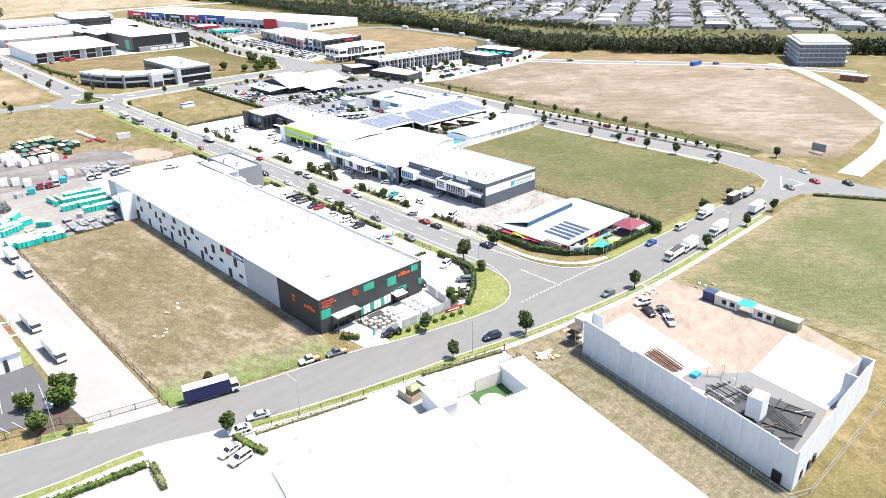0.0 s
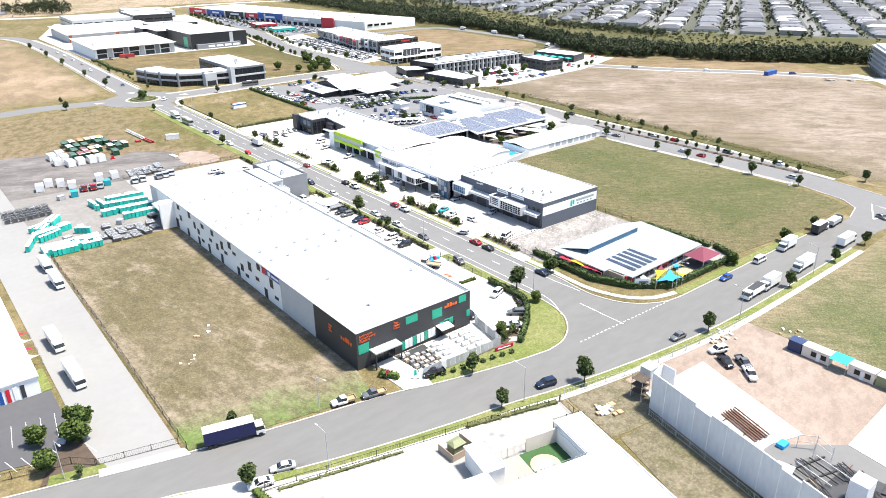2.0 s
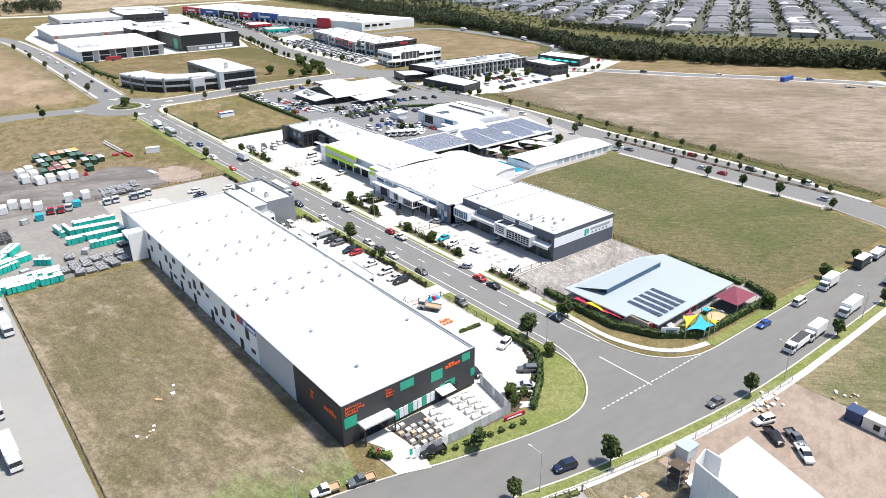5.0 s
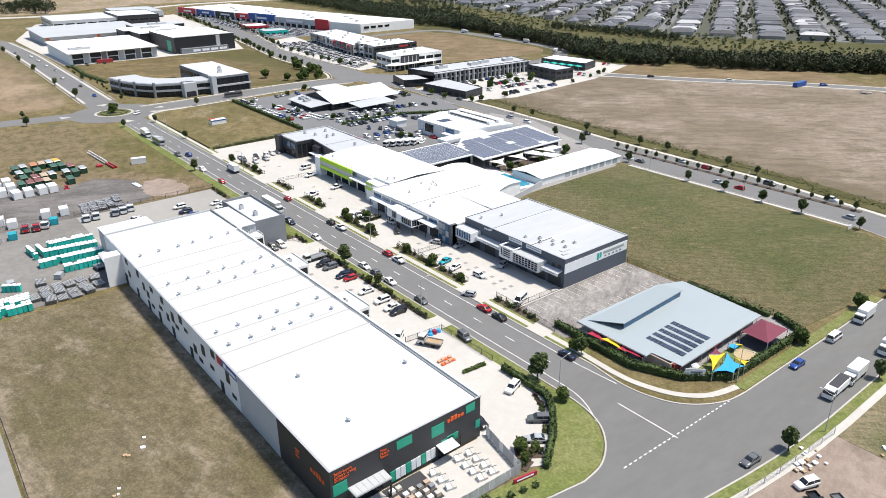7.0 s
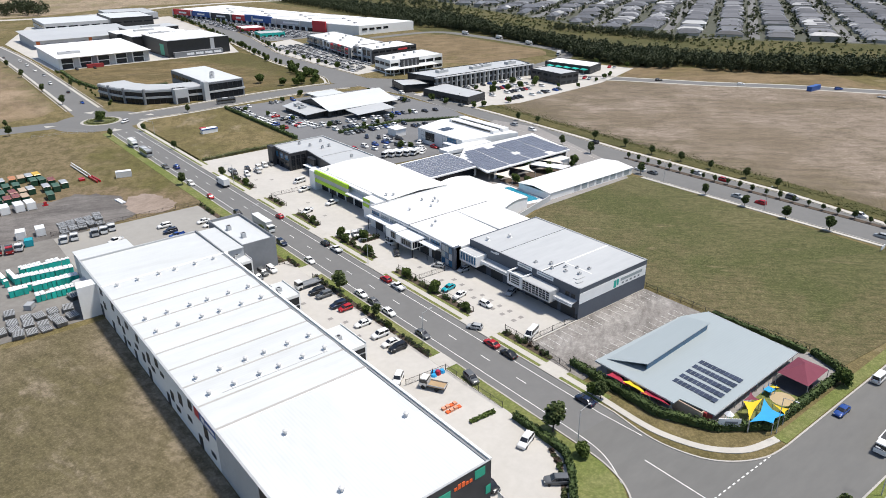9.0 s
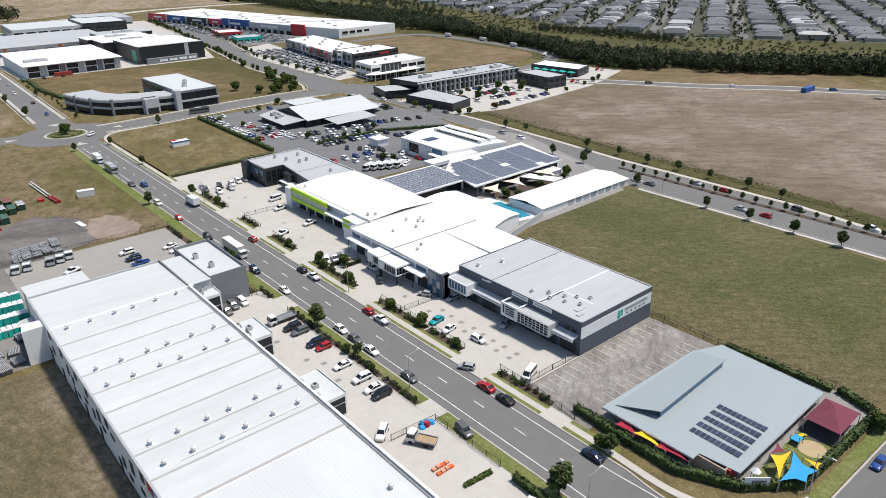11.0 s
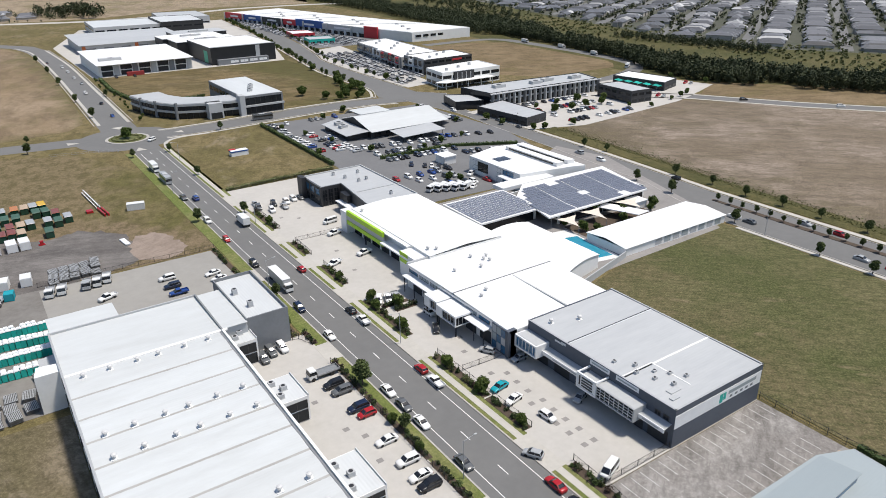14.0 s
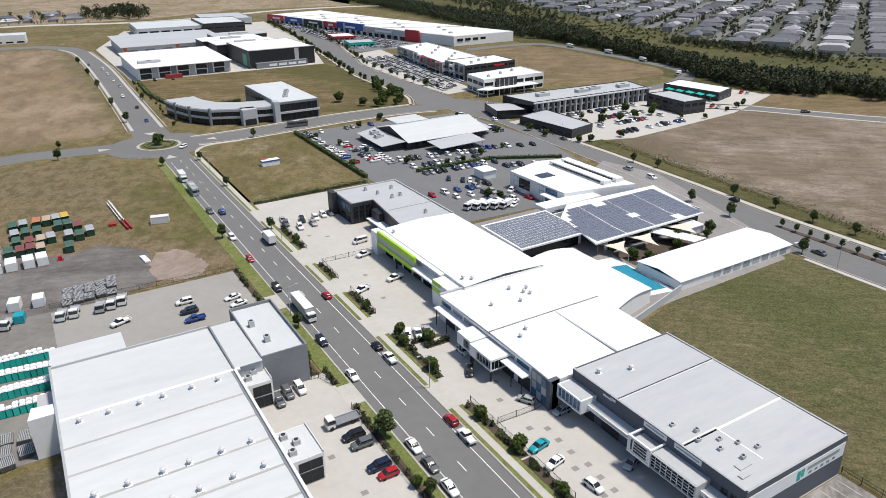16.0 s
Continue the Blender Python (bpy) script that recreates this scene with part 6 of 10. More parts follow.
front_bays(SHOP_STRIP, (214, 493), (229, 589), 12, 8.6, 1.6, 3, (RED_SIGN, CHARCOAL))
front_bays(DARK_OFFICE, (214, 461), (216, 489), 4, 10.4, 1.4, 5)
for k in range(8):
    unit(226 + k * 1.8 + (k % 3) * 8, 502 + k * 11.5, 8.7, 1.6, 1.4, 1.5)
for k in range(3):
    unit(206 + k * 13, 420 + k * 5, 9.6, 1.6, 1.4, 1.5)
    unit(224 + k * 11, 468 + k * 7, 10.5, 1.6, 1.4, 1.5)
for x, y in ((203, 360), (229, 356), (240, 358), (260, 354)):
    unit(x, y, 7.7, 8, 4, 1.8)
slab_block("cafe", [(173.5, 299), (190.5, 303), (191.5, 342), (170, 337.5)], 4.2, CHARCOAL, GREY_ROOF, "low dark cafe with pale grey skillion roof", "cafe", 1)
slab_block("office_building", [(258, 304), (274, 302.5), (276, 331), (260, 333)], 7.0, CHARCOAL, GREY_ROOF, "two-storey charcoal office with grey roof", "office building", 2)
slab_block("medical_centre", [(303, 317), (322, 323), (318, 361), (298, 356)], 5, CHARCOAL, BRIGHT_ROOF, "white-roofed centre with teal shade cloths", "office building", 1)
panel_thing = thing("shade_row", 297, 338, 0, "row of teal shade cloths beside the white roof", "shade sail")
for i in range(5):
    part("cloth", Mesh().slab([(294 + i * 1.1, 351 - i * 7, 3.4), (297.6 + i * 1.1, 351 - i * 7, 3.9), (297.6 + i * 1.1, 346 - i * 7, 3.4), (294 + i * 1.1, 346 - i * 7, 3.2)], 0.05), TEAL, panel_thing)
    part("post", Mesh().cyl(295.4 + i * 1.1, 348 - i * 7, 0, 3.2, 0.12), STEEL, panel_thing)


def curved_office():
    b = thing("office_building", 50, 440, 0, "two-storey dark glazed office with curved white bands", "office building")
    front = [(14.5, 471), (17, 457), (21.5, 442), (29.4, 429), (45, 422), (63, 418)]
    back = [(63, 436), (48, 440), (38, 447), (33, 458), (31, 472)]
    part("wall", Mesh().prism(front + back, 0, 8), GLASS, b, "dark glazed wall")
    part("roof", Mesh().prism(front + back, 8.0, 8.6), GREY_ROOF, b)
    for z in (3.4, 7.1):
        part("band", Mesh().strip(front, -0.5, 0.2, z, z + 1.2), WALL_PALE, b, "pale curved spandrel band")
    for i in (1, 2, 3, 4):
        p = front[i]
        part("pier", Mesh().cyl(p[0], p[1] - 0.3, 0, 9.2, 0.9, 6), WALL_MID, b)
    for p, q in zip(front, front[1:]):
        for k in range(5):
            u = (k + 0.5) / 5
            part("mullion", Mesh().cyl(p[0] + (q[0] - p[0]) * u, p[1] + (q[1] - p[1]) * u - 0.25, 0, 8, 0.12, 4), DARK_STEEL, b)
    part("entry", Mesh().box(44, 416.8, 0, 52, 424, 8.6), WALL_PALE, b)
    window(b, "S", 45, 51, 0.3, 3.4, 416.8, BLACK, mullions=1)
    b = thing("office_building", 75, 446, 0, "two-storey office wing with white roof and dark glazing", "office building")
    walls(b, 63, 415.5, 87, 477, 10.6, WALL_MID)
    part("roof", Mesh().box(63.3, 415.8, 10.6, 86.7, 476.7, 10.8), WHITE_ROOF, b)
    window(b, "S", 64, 86, 5.6, 9.4, 415.5, GLASS, mullions=6)
    window(b, "S", 64, 86, 0.6, 4.2, 415.5, GLASS, mullions=6)
    part("band", Mesh().box(62.6, 414.6, 4.4, 87.4, 415.5, 5.4), WALL_PALE, b)
    for k in range(6):
        window(b, "W", 440 + k * 6, 444.6 + k * 6, 6, 8.6, 63, mullions=1)
    part("fin", Mesh().box(61, 414, 0, 64, 420, 11.4), WALL_PALE, b)
    for k in range(4):
        unit(72 + k * 2, 428 + k * 5, 10.8, 2.4, 2, 1.4)


curved_office()


def white_depot():
    b = thing("warehouse", 54, 640, 0, "white-roofed depot with grey piers and dark openings", "warehouse")
    walls(b, 20, 602, 88, 680, 8.6, WALL_WHITE)
    flat_roof(b, 18.5, 598, 89, 681, 8.8, BRIGHT_ROOF, 1.6, "N")
    for i in range(5):
        u = 22 + i * 13.4
        window(b, "S", u, u + 7.5, 0.3, 3.6, 602, BLACK, "roller_door")
        window(b, "S", u, u + 7.9, 4.4, 7.6, 602, BLACK, mullions=2)
        panel(b, "S", u + 8.4, u + 12.2, 0.2, 8.0, 602, WALL_MID if i % 2 else WALL_PALE, "pier", "", 0.5)
    s = thing("shipping_container", 44, 596, 0, "red shipping container before the depot", "container")
    part("body", Mesh().box(38, 594.6, 0, 50, 597.4, 2.8), RED_WALL, s)
    unit(32, 620, 9.3, 16, 5, 1.6)


def black_depot():
    b = thing("warehouse", 133, 634, 0, "black-clad warehouse block with white roofs", "warehouse")
    walls(b, 104, 603, 158, 668, 13.5, BLACK)
    part("roof", Mesh().box(104.3, 603.3, 13.2, 157.7, 667.7, 13.4), BRIGHT_ROOF, b)
    part("parapet", Mesh().box(104, 602.9, 13.5, 158, 603.5, 14.0), WHITE_ROOF, b)
    part("podium", Mesh().box(108, 599, 0, 150, 603, 4.2), WALL_MID, b)
    for k in range(4):
        window(b, "S", 118 + k * 8, 124.5 + k * 8, 1.2, 3.2, 599, SIGN_WHITE, mullions=1)
    panel(b, "S", 141, 144.5, 0.5, 13, 603, WALL_PALE)
    for i, (ya, yb, xa, xb) in enumerate(((670, 700, 96, 150), (702, 730, 92, 146), (732, 760, 110, 160))):
        d = thing("warehouse", (xa + xb) / 2, (ya + yb) / 2, 0, "black-clad warehouse bay with white roof", "warehouse")
        walls(d, xa, ya, xb, yb, 11.5, BLACK)
        part("roof", Mesh().box(xa - 0.5, ya - 0.5, 11.5, xb + 0.5, yb + 0.5, 11.9), BRIGHT_ROOF if i < 2 else GREY_ROOF, d)
        unit((xa + xb) / 2, ya + 8, 11.9, 18, 4, 1.4)
    panel(b, "W", 612, 622, 1, 10, 104, SIGN_GREEN, "sign", "green sign panel")


white_depot()
black_depot()
BRICK_ORANGE = mat("orange_painted_wall", (0.60, 0.17, 0.05), 0.8, (0.34, 0.11, 0.05), 0.2, 1.5, 0.5)
b = thing("warehouse", 75, 775, 0, "orange-walled warehouse with grey ribbed roof", "warehouse")
walls(b, 30, 738, 122, 815, 7.5, WALL_PALE)
for i in range(7):
    panel(b, "S", 30.5 + i * 15, 33.5 + i * 15, 0.2, 6.8 if i % 3 == 0 else 2.6, 738, BRICK_ORANGE, "pier", "orange painted pier", 0.3)
panel(b, "S", 31, 121, 0.1, 1.8, 738, BRICK_ORANGE, "plinth", "orange painted plinth", 0.15)
flat_roof(b, 28, 735, 124, 818, 7.7, GREY_ROOF, 2.2, "N")
for i in range(6):
    window(b, "S", 34 + i * 15, 42 + i * 15, 0.3, 4.5, 738, WALL_MID, "roller_door")
slab_block("warehouse", [(62, 860), (130, 856), (134, 930), (66, 940)], 10, WALL_PALE, WHITE_ROOF, "pale far warehouse with white roof", "warehouse", 2, pitch=10)
slab_block("office_building", [(128, 850), (172, 846), (178, 915), (132, 924)], 12, BLACK, WHITE_ROOF, "black far office block with white roof", "office building", 2, pitch=10)
slab_block("warehouse", [(150, 940), (205, 930), (212, 1010), (158, 1020)], 8, WALL_PALE, GREY_ROOF, "pale far warehouse with grey roof", "warehouse", 1, pitch=10)
slab_block("warehouse", [(-70, 905), (-40, 900), (-38, 925), (-66, 930)], 8, WALL_WHITE, WHITE_ROOF, "small white far shed", "warehouse", 1, pitch=8)
slab_block("warehouse", [(-105, 890), (-84, 888), (-84, 905), (-102, 908)], 6, RED_WALL, GREY_ROOF, "small red far shed", "warehouse", 1, pitch=8)


def big_stores():
    pts = [(286, 680), (302, 618), (370, 617), (330, 800), (306, 958), (231, 944)]
    b = thing("retail_stores", 300, 780, 0, "row of big stores with white roofs and coloured fronts", "retail store")
    part("wall", Mesh().prism(pts, 0, 9), WALL_WHITE, b)
    part("roof", Mesh().prism([(287, 681), (303, 619), (369, 618), (329, 800), (305, 957), (232, 943)], 9, 9.3), BRIGHT_ROOF, b)
    a, d = Vector((231, 944)), Vector((286, 680))
    for i, (u0, u1, m, h) in enumerate(((0, 0.16, RED_SIGN, 10), (0.16, 0.3, BLUE_SIGN, 9.6), (0.3, 0.47, CHARCOAL, 9.4), (0.47, 0.56, RED_SIGN, 9.6), (0.56, 0.74, BLUE_SIGN, 11), (0.74, 1.0, WALL_PALE, 9.4))):
        p, q = a + (d - a) * u0, a + (d - a) * u1
        f = part("shop_front", Mesh().prism([tuple(p), tuple(q), (q.x - 2, q.y), (p.x - 2, p.y)], 3.5, h), m, b, "coloured shop fascia")
        part("lettering", Mesh().prism([tuple(p + (q - p) * 0.3 + Vector((-2.1, 0))), tuple(p + (q - p) * 0.7 + Vector((-2.1, 0))), tuple(p + (q - p) * 0.7 + Vector((-2, 0))), tuple(p + (q - p) * 0.3 + Vector((-2, 0)))], 5.5, 7.5), SIGN_WHITE, f)
        part("shop_glass", Mesh().prism([tuple(p), tuple(q), (q.x - 1.2, q.y), (p.x - 1.2, p.y)], 0, 3.5), GLASS, b)
    for k in range(5):
        u = (k + 1) / 6
        part("roof_ridge", Mesh().beam((233 + 55 * u, 940 - 262 * u, 9.4), (306 + 55 * u, 950 - 325 * u, 9.4), 1.2, 0.4), WALL_PALE, b)
    for i in range(26):
        p = a + (d - a) * (i / 26)
        part("pier", Mesh().box(p.x - 3.2, p.y - 0.7, 0, p.x - 0.4, p.y + 0.7, 9.8 if i % 4 == 0 else 4.2), SIGN_WHITE if i % 2 else WALL_PALE, b)
    part("shop_front", Mesh().prism([(285, 681), (290, 662), (288.6, 661.6), (283.6, 680.6)], 0, 11), RED_SIGN, b, "red corner pylon")
    for k in range(7):
        u = k / 7
        part("window", Mesh().prism([(306 + 60 * u, 617.9), (312 + 60 * u, 617.8), (312 + 60 * u, 617.4), (306 + 60 * u, 617.5)], 4.2, 6.4), GLASS, b)
    for k in range(12):
        unit(312 + (k % 3) * 12 - k * 5, 640 + k * 23, 9.3, 3, 3, 1.2)
    slab_block("kiosk_row", [(224, 722), (246, 716), (250, 742), (228, 748)], 4, RED_SIGN, BRIGHT_ROOF, "low red-fronted kiosk with white roof", "shop", 1)
    slab_block("kiosk_row", [(218, 668), (242, 662), (246, 684), (222, 690)], 4, TEAL, GREY_ROOF, "low teal-fronted kiosk with grey roof", "shop", 1)


big_stores()


def unfinished_block():
    b = thing("apartment_block", 432, 130, 0, "unfinished five-storey concrete block wrapped in scaffolding", "apartment building")
    pts = [(405, 130), (427, 104), (470, 130), (448, 157)]
    c = Vector((437.5, 130.2))
    for k in range(5):
        s = 1.04 if k % 2 == 0 else 1.0
        part("floor_slab", Mesh().prism([tuple(c + (Vector(p) - c) * s) for p in pts], k * 3.1 + 2.8, k * 3.1 + 3.4), WALL_PALE, b)
        part("storey", Mesh().prism([tuple(c + (Vector(p) - c) * 0.95) for p in pts], k * 3.1, k * 3.1 + 2.8), WALL_MID, b, "shaded storey")
    part("roof", Mesh().prism([tuple(c + (Vector(p) - c) * 0.9) for p in pts], 15.8, 17.2), WHITE_ROOF, b)
    for i in range(4):
        p, q = Vector(pts[i]), Vector(pts[(i + 1) % 4])
        for k in range(10):
            r = p + (q - p) * k / 10
            r = c + (r - c) * 1.05
            part("scaffold_pole", Mesh().cyl(r.x, r.y, 0, 16.6, 0.12, 5), STEEL, b)
    h = thing("brick_hut", 371, 80, 0, "small red brick amenities hut", "hut")
    BR = mat("red_brick", (0.24, 0.10, 0.065), 0.9, (0.18, 0.075, 0.05), 0.5, 6, 0.5)
    part("wall", Mesh().box(369, 73, 0, 376, 88, 3.6), BR, h)
    part("roof", Mesh().box(368.4, 72.4, 3.6, 376.6, 88.6, 3.9), GREY_ROOF, h)
    part("door", Mesh().box(368.9, 79, 0, 369, 80.2, 2.2), WALL_MID, h)


unfinished_block()


SHED_OLIVE = mat("olive_shed_paint", (0.20, 0.22, 0.12), 0.7, (0.16, 0.17, 0.09), 0.5, 4, 0.4)


# ---- south side: building site, white roofs ----
PAINT_NAVY = mat("navy_container_paint", (0.02, 0.04, 0.11), 0.5, (0.015, 0.03, 0.085), 0.5, 4, 0.4)
RUST = mat("rusty_steel", (0.16, 0.075, 0.04), 0.8, (0.10, 0.05, 0.03), 0.5, 3, 0.5)
TIMBER_SITE = mat("weathered_timber", (0.30, 0.23, 0.15), 0.85, (0.22, 0.17, 0.11), 0.6, 5, 0.5)


def site_building():
    b = thing("unfinished_warehouse", -12, -22, 0, "unfinished tilt-up concrete warehouse shell, open at the top", "warehouse")
    a, c, d = Vector((-24.5, 5.5)), Vector((-36, -47.5)), Vector((5, -46.4))

    def panels(p, q, n, h, gap=0.05, t=0.25):
        e = (q - p) / n
        s = Vector((-e.y, e.x)).normalized() * t
        for i in range(n):
            u, w = p + e * i + e.normalized() * gap, p + e * (i + 1) - e.normalized() * gap
            part("wall_panel", Mesh().prism([tuple(u), tuple(w), tuple(w + s), tuple(u + s)], 0.06, h - (0.6 if i % 5 == 3 else 0)), CONCRETE_WALL, b)

    panels(a, c, 14, 8.6)
    panels(c, d, 9, 8.6)
    panels(Vector((-20, 6.4)), a, 1, 8.6)
    panels(Vector((-20.2, 3)), Vector((-20, 6.4)), 1, 8.6)
    panels(d, d + Vector((0.2, 2.6)), 1, 7.9)
    panels(Vector((5.2, -43.8)), Vector((-4, -43.6)), 2, 7.2)
    panels(Vector((-4, -43.6)), Vector((-4.1, -46.2)), 1, 7.9)
    part("slab", Mesh().prism([(-21, 9), (-1, 8), (-9, -19), (-16.5, -16.5), (-29, -16)], 0.05, 0.35), SLAB_WHITE, b, "white floor slab")
    part("slab", Mesh().prism([(-5.5, -26), (17.5, -25), (13, -44), (-8, -43)], 0.05, 0.4), SLAB_WHITE, b, "white floor slab")
    part("deck", Mesh().prism([(-29, -17), (-16.5, -16.5), (-5.5, -26), (-8, -43), (-34, -46)], 0.05, 0.3), ASPHALT, b, "grey unfinished floor")
    r = random.Random(17)
    for i in range(10):     # floor joists laid on bearers
        x = -27.2 + i * 1.5
        part("steel_beam", Mesh().beam((x, -19.6 - i * 0.45, 0.75), (x - 1.5, -26.6 - i * 0.45, 0.75), 0.16, 0.25), DARK_STEEL if i % 3 else STEEL, b)
    for p, q in (((-28.4, -23.6, 0.55), (-13.6, -28.2, 0.55)), ((-27.4, -20.6, 0.55), (-12.6, -24.8, 0.55)), ((-29.6, -29, 0.5), (-14, -33.5, 0.5)), ((-30, -36, 0.5), (-11, -35, 0.5)), ((-22, -31, 0.5), (-20, -43, 0.5)), ((-16, -30, 0.5), (-12.6, -42, 0.5))):
        part("bearer", Mesh().beam(p, q, 0.3, 0.3), DARK_STEEL, b)
    for i in range(16):
        x, y, a = r.uniform(-28, -11), r.uniform(-43, -28), r.uniform(0, 3.1)
        if abs(x + 20) > 3 or abs(y + 33.6) > 3:
            part("steel_beam", Mesh().beam((x, y, 0.5 + 0.1 * (i % 3)), (x + 3.2 * math.cos(a), y + 3.2 * math.sin(a), 0.5 + 0.1 * (i % 3)), 0.16, 0.2), (RUST, DARK_STEEL, TIMBER_SITE, STEEL)[i % 4], b)
    part("deck", Mesh().slab([(-26.4, -20.4, 1.0), (-20.6, -20, 1.0), (-20, -23, 1.0), (-27, -24.4, 1.0)], 0.15), STEEL, b, "steel floor decking")
    for x, y in ((-13.6, -20), (-11.4, -22.6), (-12.6, -26), (-14.4, -23.4)):
        part("scaffold_pole", Mesh().cyl(x, y, 0.3, 3.6, 0.06, 6), STEEL, b)
    part("scaffold_rail", Mesh().beam((-13.6, -20, 3.2), (-11.4, -22.6, 3.2), 0.08).beam((-11.4, -22.6, 3.2), (-12.6, -26, 3.2), 0.08).beam((-13.6, -20, 1.7), (-11.4, -22.6, 1.7), 0.08).beam((-11.4, -22.6, 1.7), (-12.6, -26, 1.7), 0.08), STEEL, b)
    part("crate", Mesh().box(-16.4, -18.9, 0.36, -14.2, -17.4, 1.1), BLUE_CLOTH, b, "pale blue crate on the slab")
    part("floor_patch", Mesh().prism([(-31, -27.5), (-12, -28.5), (-10.5, -42), (-33.4, -44)], 0.3, 0.32), CHARCOAL, b, "dark bitumen floor patch")
    for (xa, ya), (xb, yb) in (((-13.5, -27), (-20.5, -41)), ((-12.2, -27.4), (-19, -41.6)), ((-17, -22), (-24.5, -33)), ((-28.6, -27), (-23, -39))):
        u = (Vector((xb, yb)) - Vector((xa, ya))).normalized()
        w = Vector((-u.y, u.x)) * 0.45
        length = (Vector((xb, yb)) - Vector((xa, ya))).length
        truss = Mesh()
        for e in (-1, 1):
            truss.beam((xa + w.x * e, ya + w.y * e, 0.75), (xb + w.x * e, yb + w.y * e, 0.75), 0.16)
        n = int(length / 1.1)
        for i in range(n):
            e = 1 if i % 2 else -1
            p0, p1 = Vector((xa, ya)) + u * (i * length / n) + w * e, Vector((xa, ya)) + u * ((i + 1) * length / n) - w * e
            truss.beam((*p0, 0.75), (*p1, 0.75), 0.1)
        part("truss", truss, DARK_STEEL, b, "dark steel roof truss lying on the floor")
    part("lift_shaft", Mesh().box(-21.6, -35.2, 0.3, -18.2, -32.2, 5.4), SIGN_WHITE, b, "white lift shaft")
    part("door", Mesh().prism([(-35.6, -45.4), (-35.2, -43.6), (-35.35, -43.55), (-35.75, -45.4)], 0.1, 2.4), BLACK, b)
    for x in (-33, -29.5, -27):
        part("window", Mesh().box(x, -47.55, 0.8, x + 1, -47.25, 2.6), BLACK, b)
    p = thing("pipe_stack", -14.5, -9.5, 0.35, "stack of rusty steel sections on timber", "steel stack")
    for i in range(9):
        part("section", Mesh().beam((-15.5 + i * 0.42, -5.5 - i * 0.1, 0.6 + (i % 3) * 0.25), (-18.4 + i * 0.42, -14.5 - i * 0.1, 0.6 + (i % 3) * 0.25), 0.24), RUST, p)
    for y in (-7, -12):
        part("timber", Mesh().box(-19, y, 0.35, -12.5, y + 0.25, 0.5), MULCH, p)
    # site huts in a row
    for i, (y, m, lab) in enumerate(((-1.3, PAINT_NAVY, "dark blue steel site container"), (-4.6, CREAM_CLOTH, "cream site office hut with windows"), (-14.9, CREAM_CLOTH, "cream site office hut with windows"), (-20.7, SHED_OLIVE, "plain grey-green steel site container"))):
        y1 = y - (3 if i == 0 else 6.2 if i == 1 else 5.4)
        h = thing("site_hut", 20.6, y - 2, 0.06, lab, "site hut", "site huts")
        part("body", Mesh().box(19.3, y1, 0.1, 22, y, 2.7), m, h)
        part("roof", Mesh().box(19.2, y1 - 0.1, 2.7, 22.1, y + 0.1, 2.8), WALL_PALE if m is not PAINT_NAVY else PAINT_NAVY, h)
        if 0 < i < 3:
            window(h, "W", y1 + 0.8, y1 + 1.8, 1.0, 2.0, 19.3, name="window")
            window(h, "W", y1 + 3, y1 + 4, 1.0, 2.0, 19.3, name="window")
            part("door", Mesh().box(19.22, y1 + 2.1, 0.1, 19.3, y1 + 2.8, 2.1), WALL_WHITE, h)
    aw = thing("awning", 20, -13, 0, "turquoise awning beside the site huts", "awning")
    part("cloth", Mesh().slab([(18.4, -10.9, 2.7), (22, -10.9, 3.0), (22, -14.8, 3.0), (18.4, -14.8, 2.7)], 0.06), TEAL, aw)
    for y in (-11, -14.7):
        part("post", Mesh().cyl(18.6, y, 0.06, 2.65, 0.05), STEEL, aw)
    s = thing("site_shed", -14.5, 12.6, 0.06, "pale green site shed by the road fence", "shed")
    part("body", Mesh().box(-16.6, 11.2, 0.1, -13.4, 13.8, 2.8), WALL_PALE, s)
    part("roof", Mesh().box(-16.8, 11, 2.8, -13.2, 14, 2.95), PALE_ROOF, s)
    sc = thing("scaffold_tower", -22.6, 9.4, 0.06, "steel scaffold tower against the concrete wall", "scaffold")
    for x in (-24, -21.4):
        for y in (8, 10.6):
            part("pole", Mesh().cyl(x, y, 0.06, 6, 0.06, 6), STEEL, sc)
    for z in (1.5, 3, 4.5):
        part("platform", Mesh().box(-24.1, 7.9, z, -21.3, 10.7, z + 0.08), MULCH, sc)


site_building()


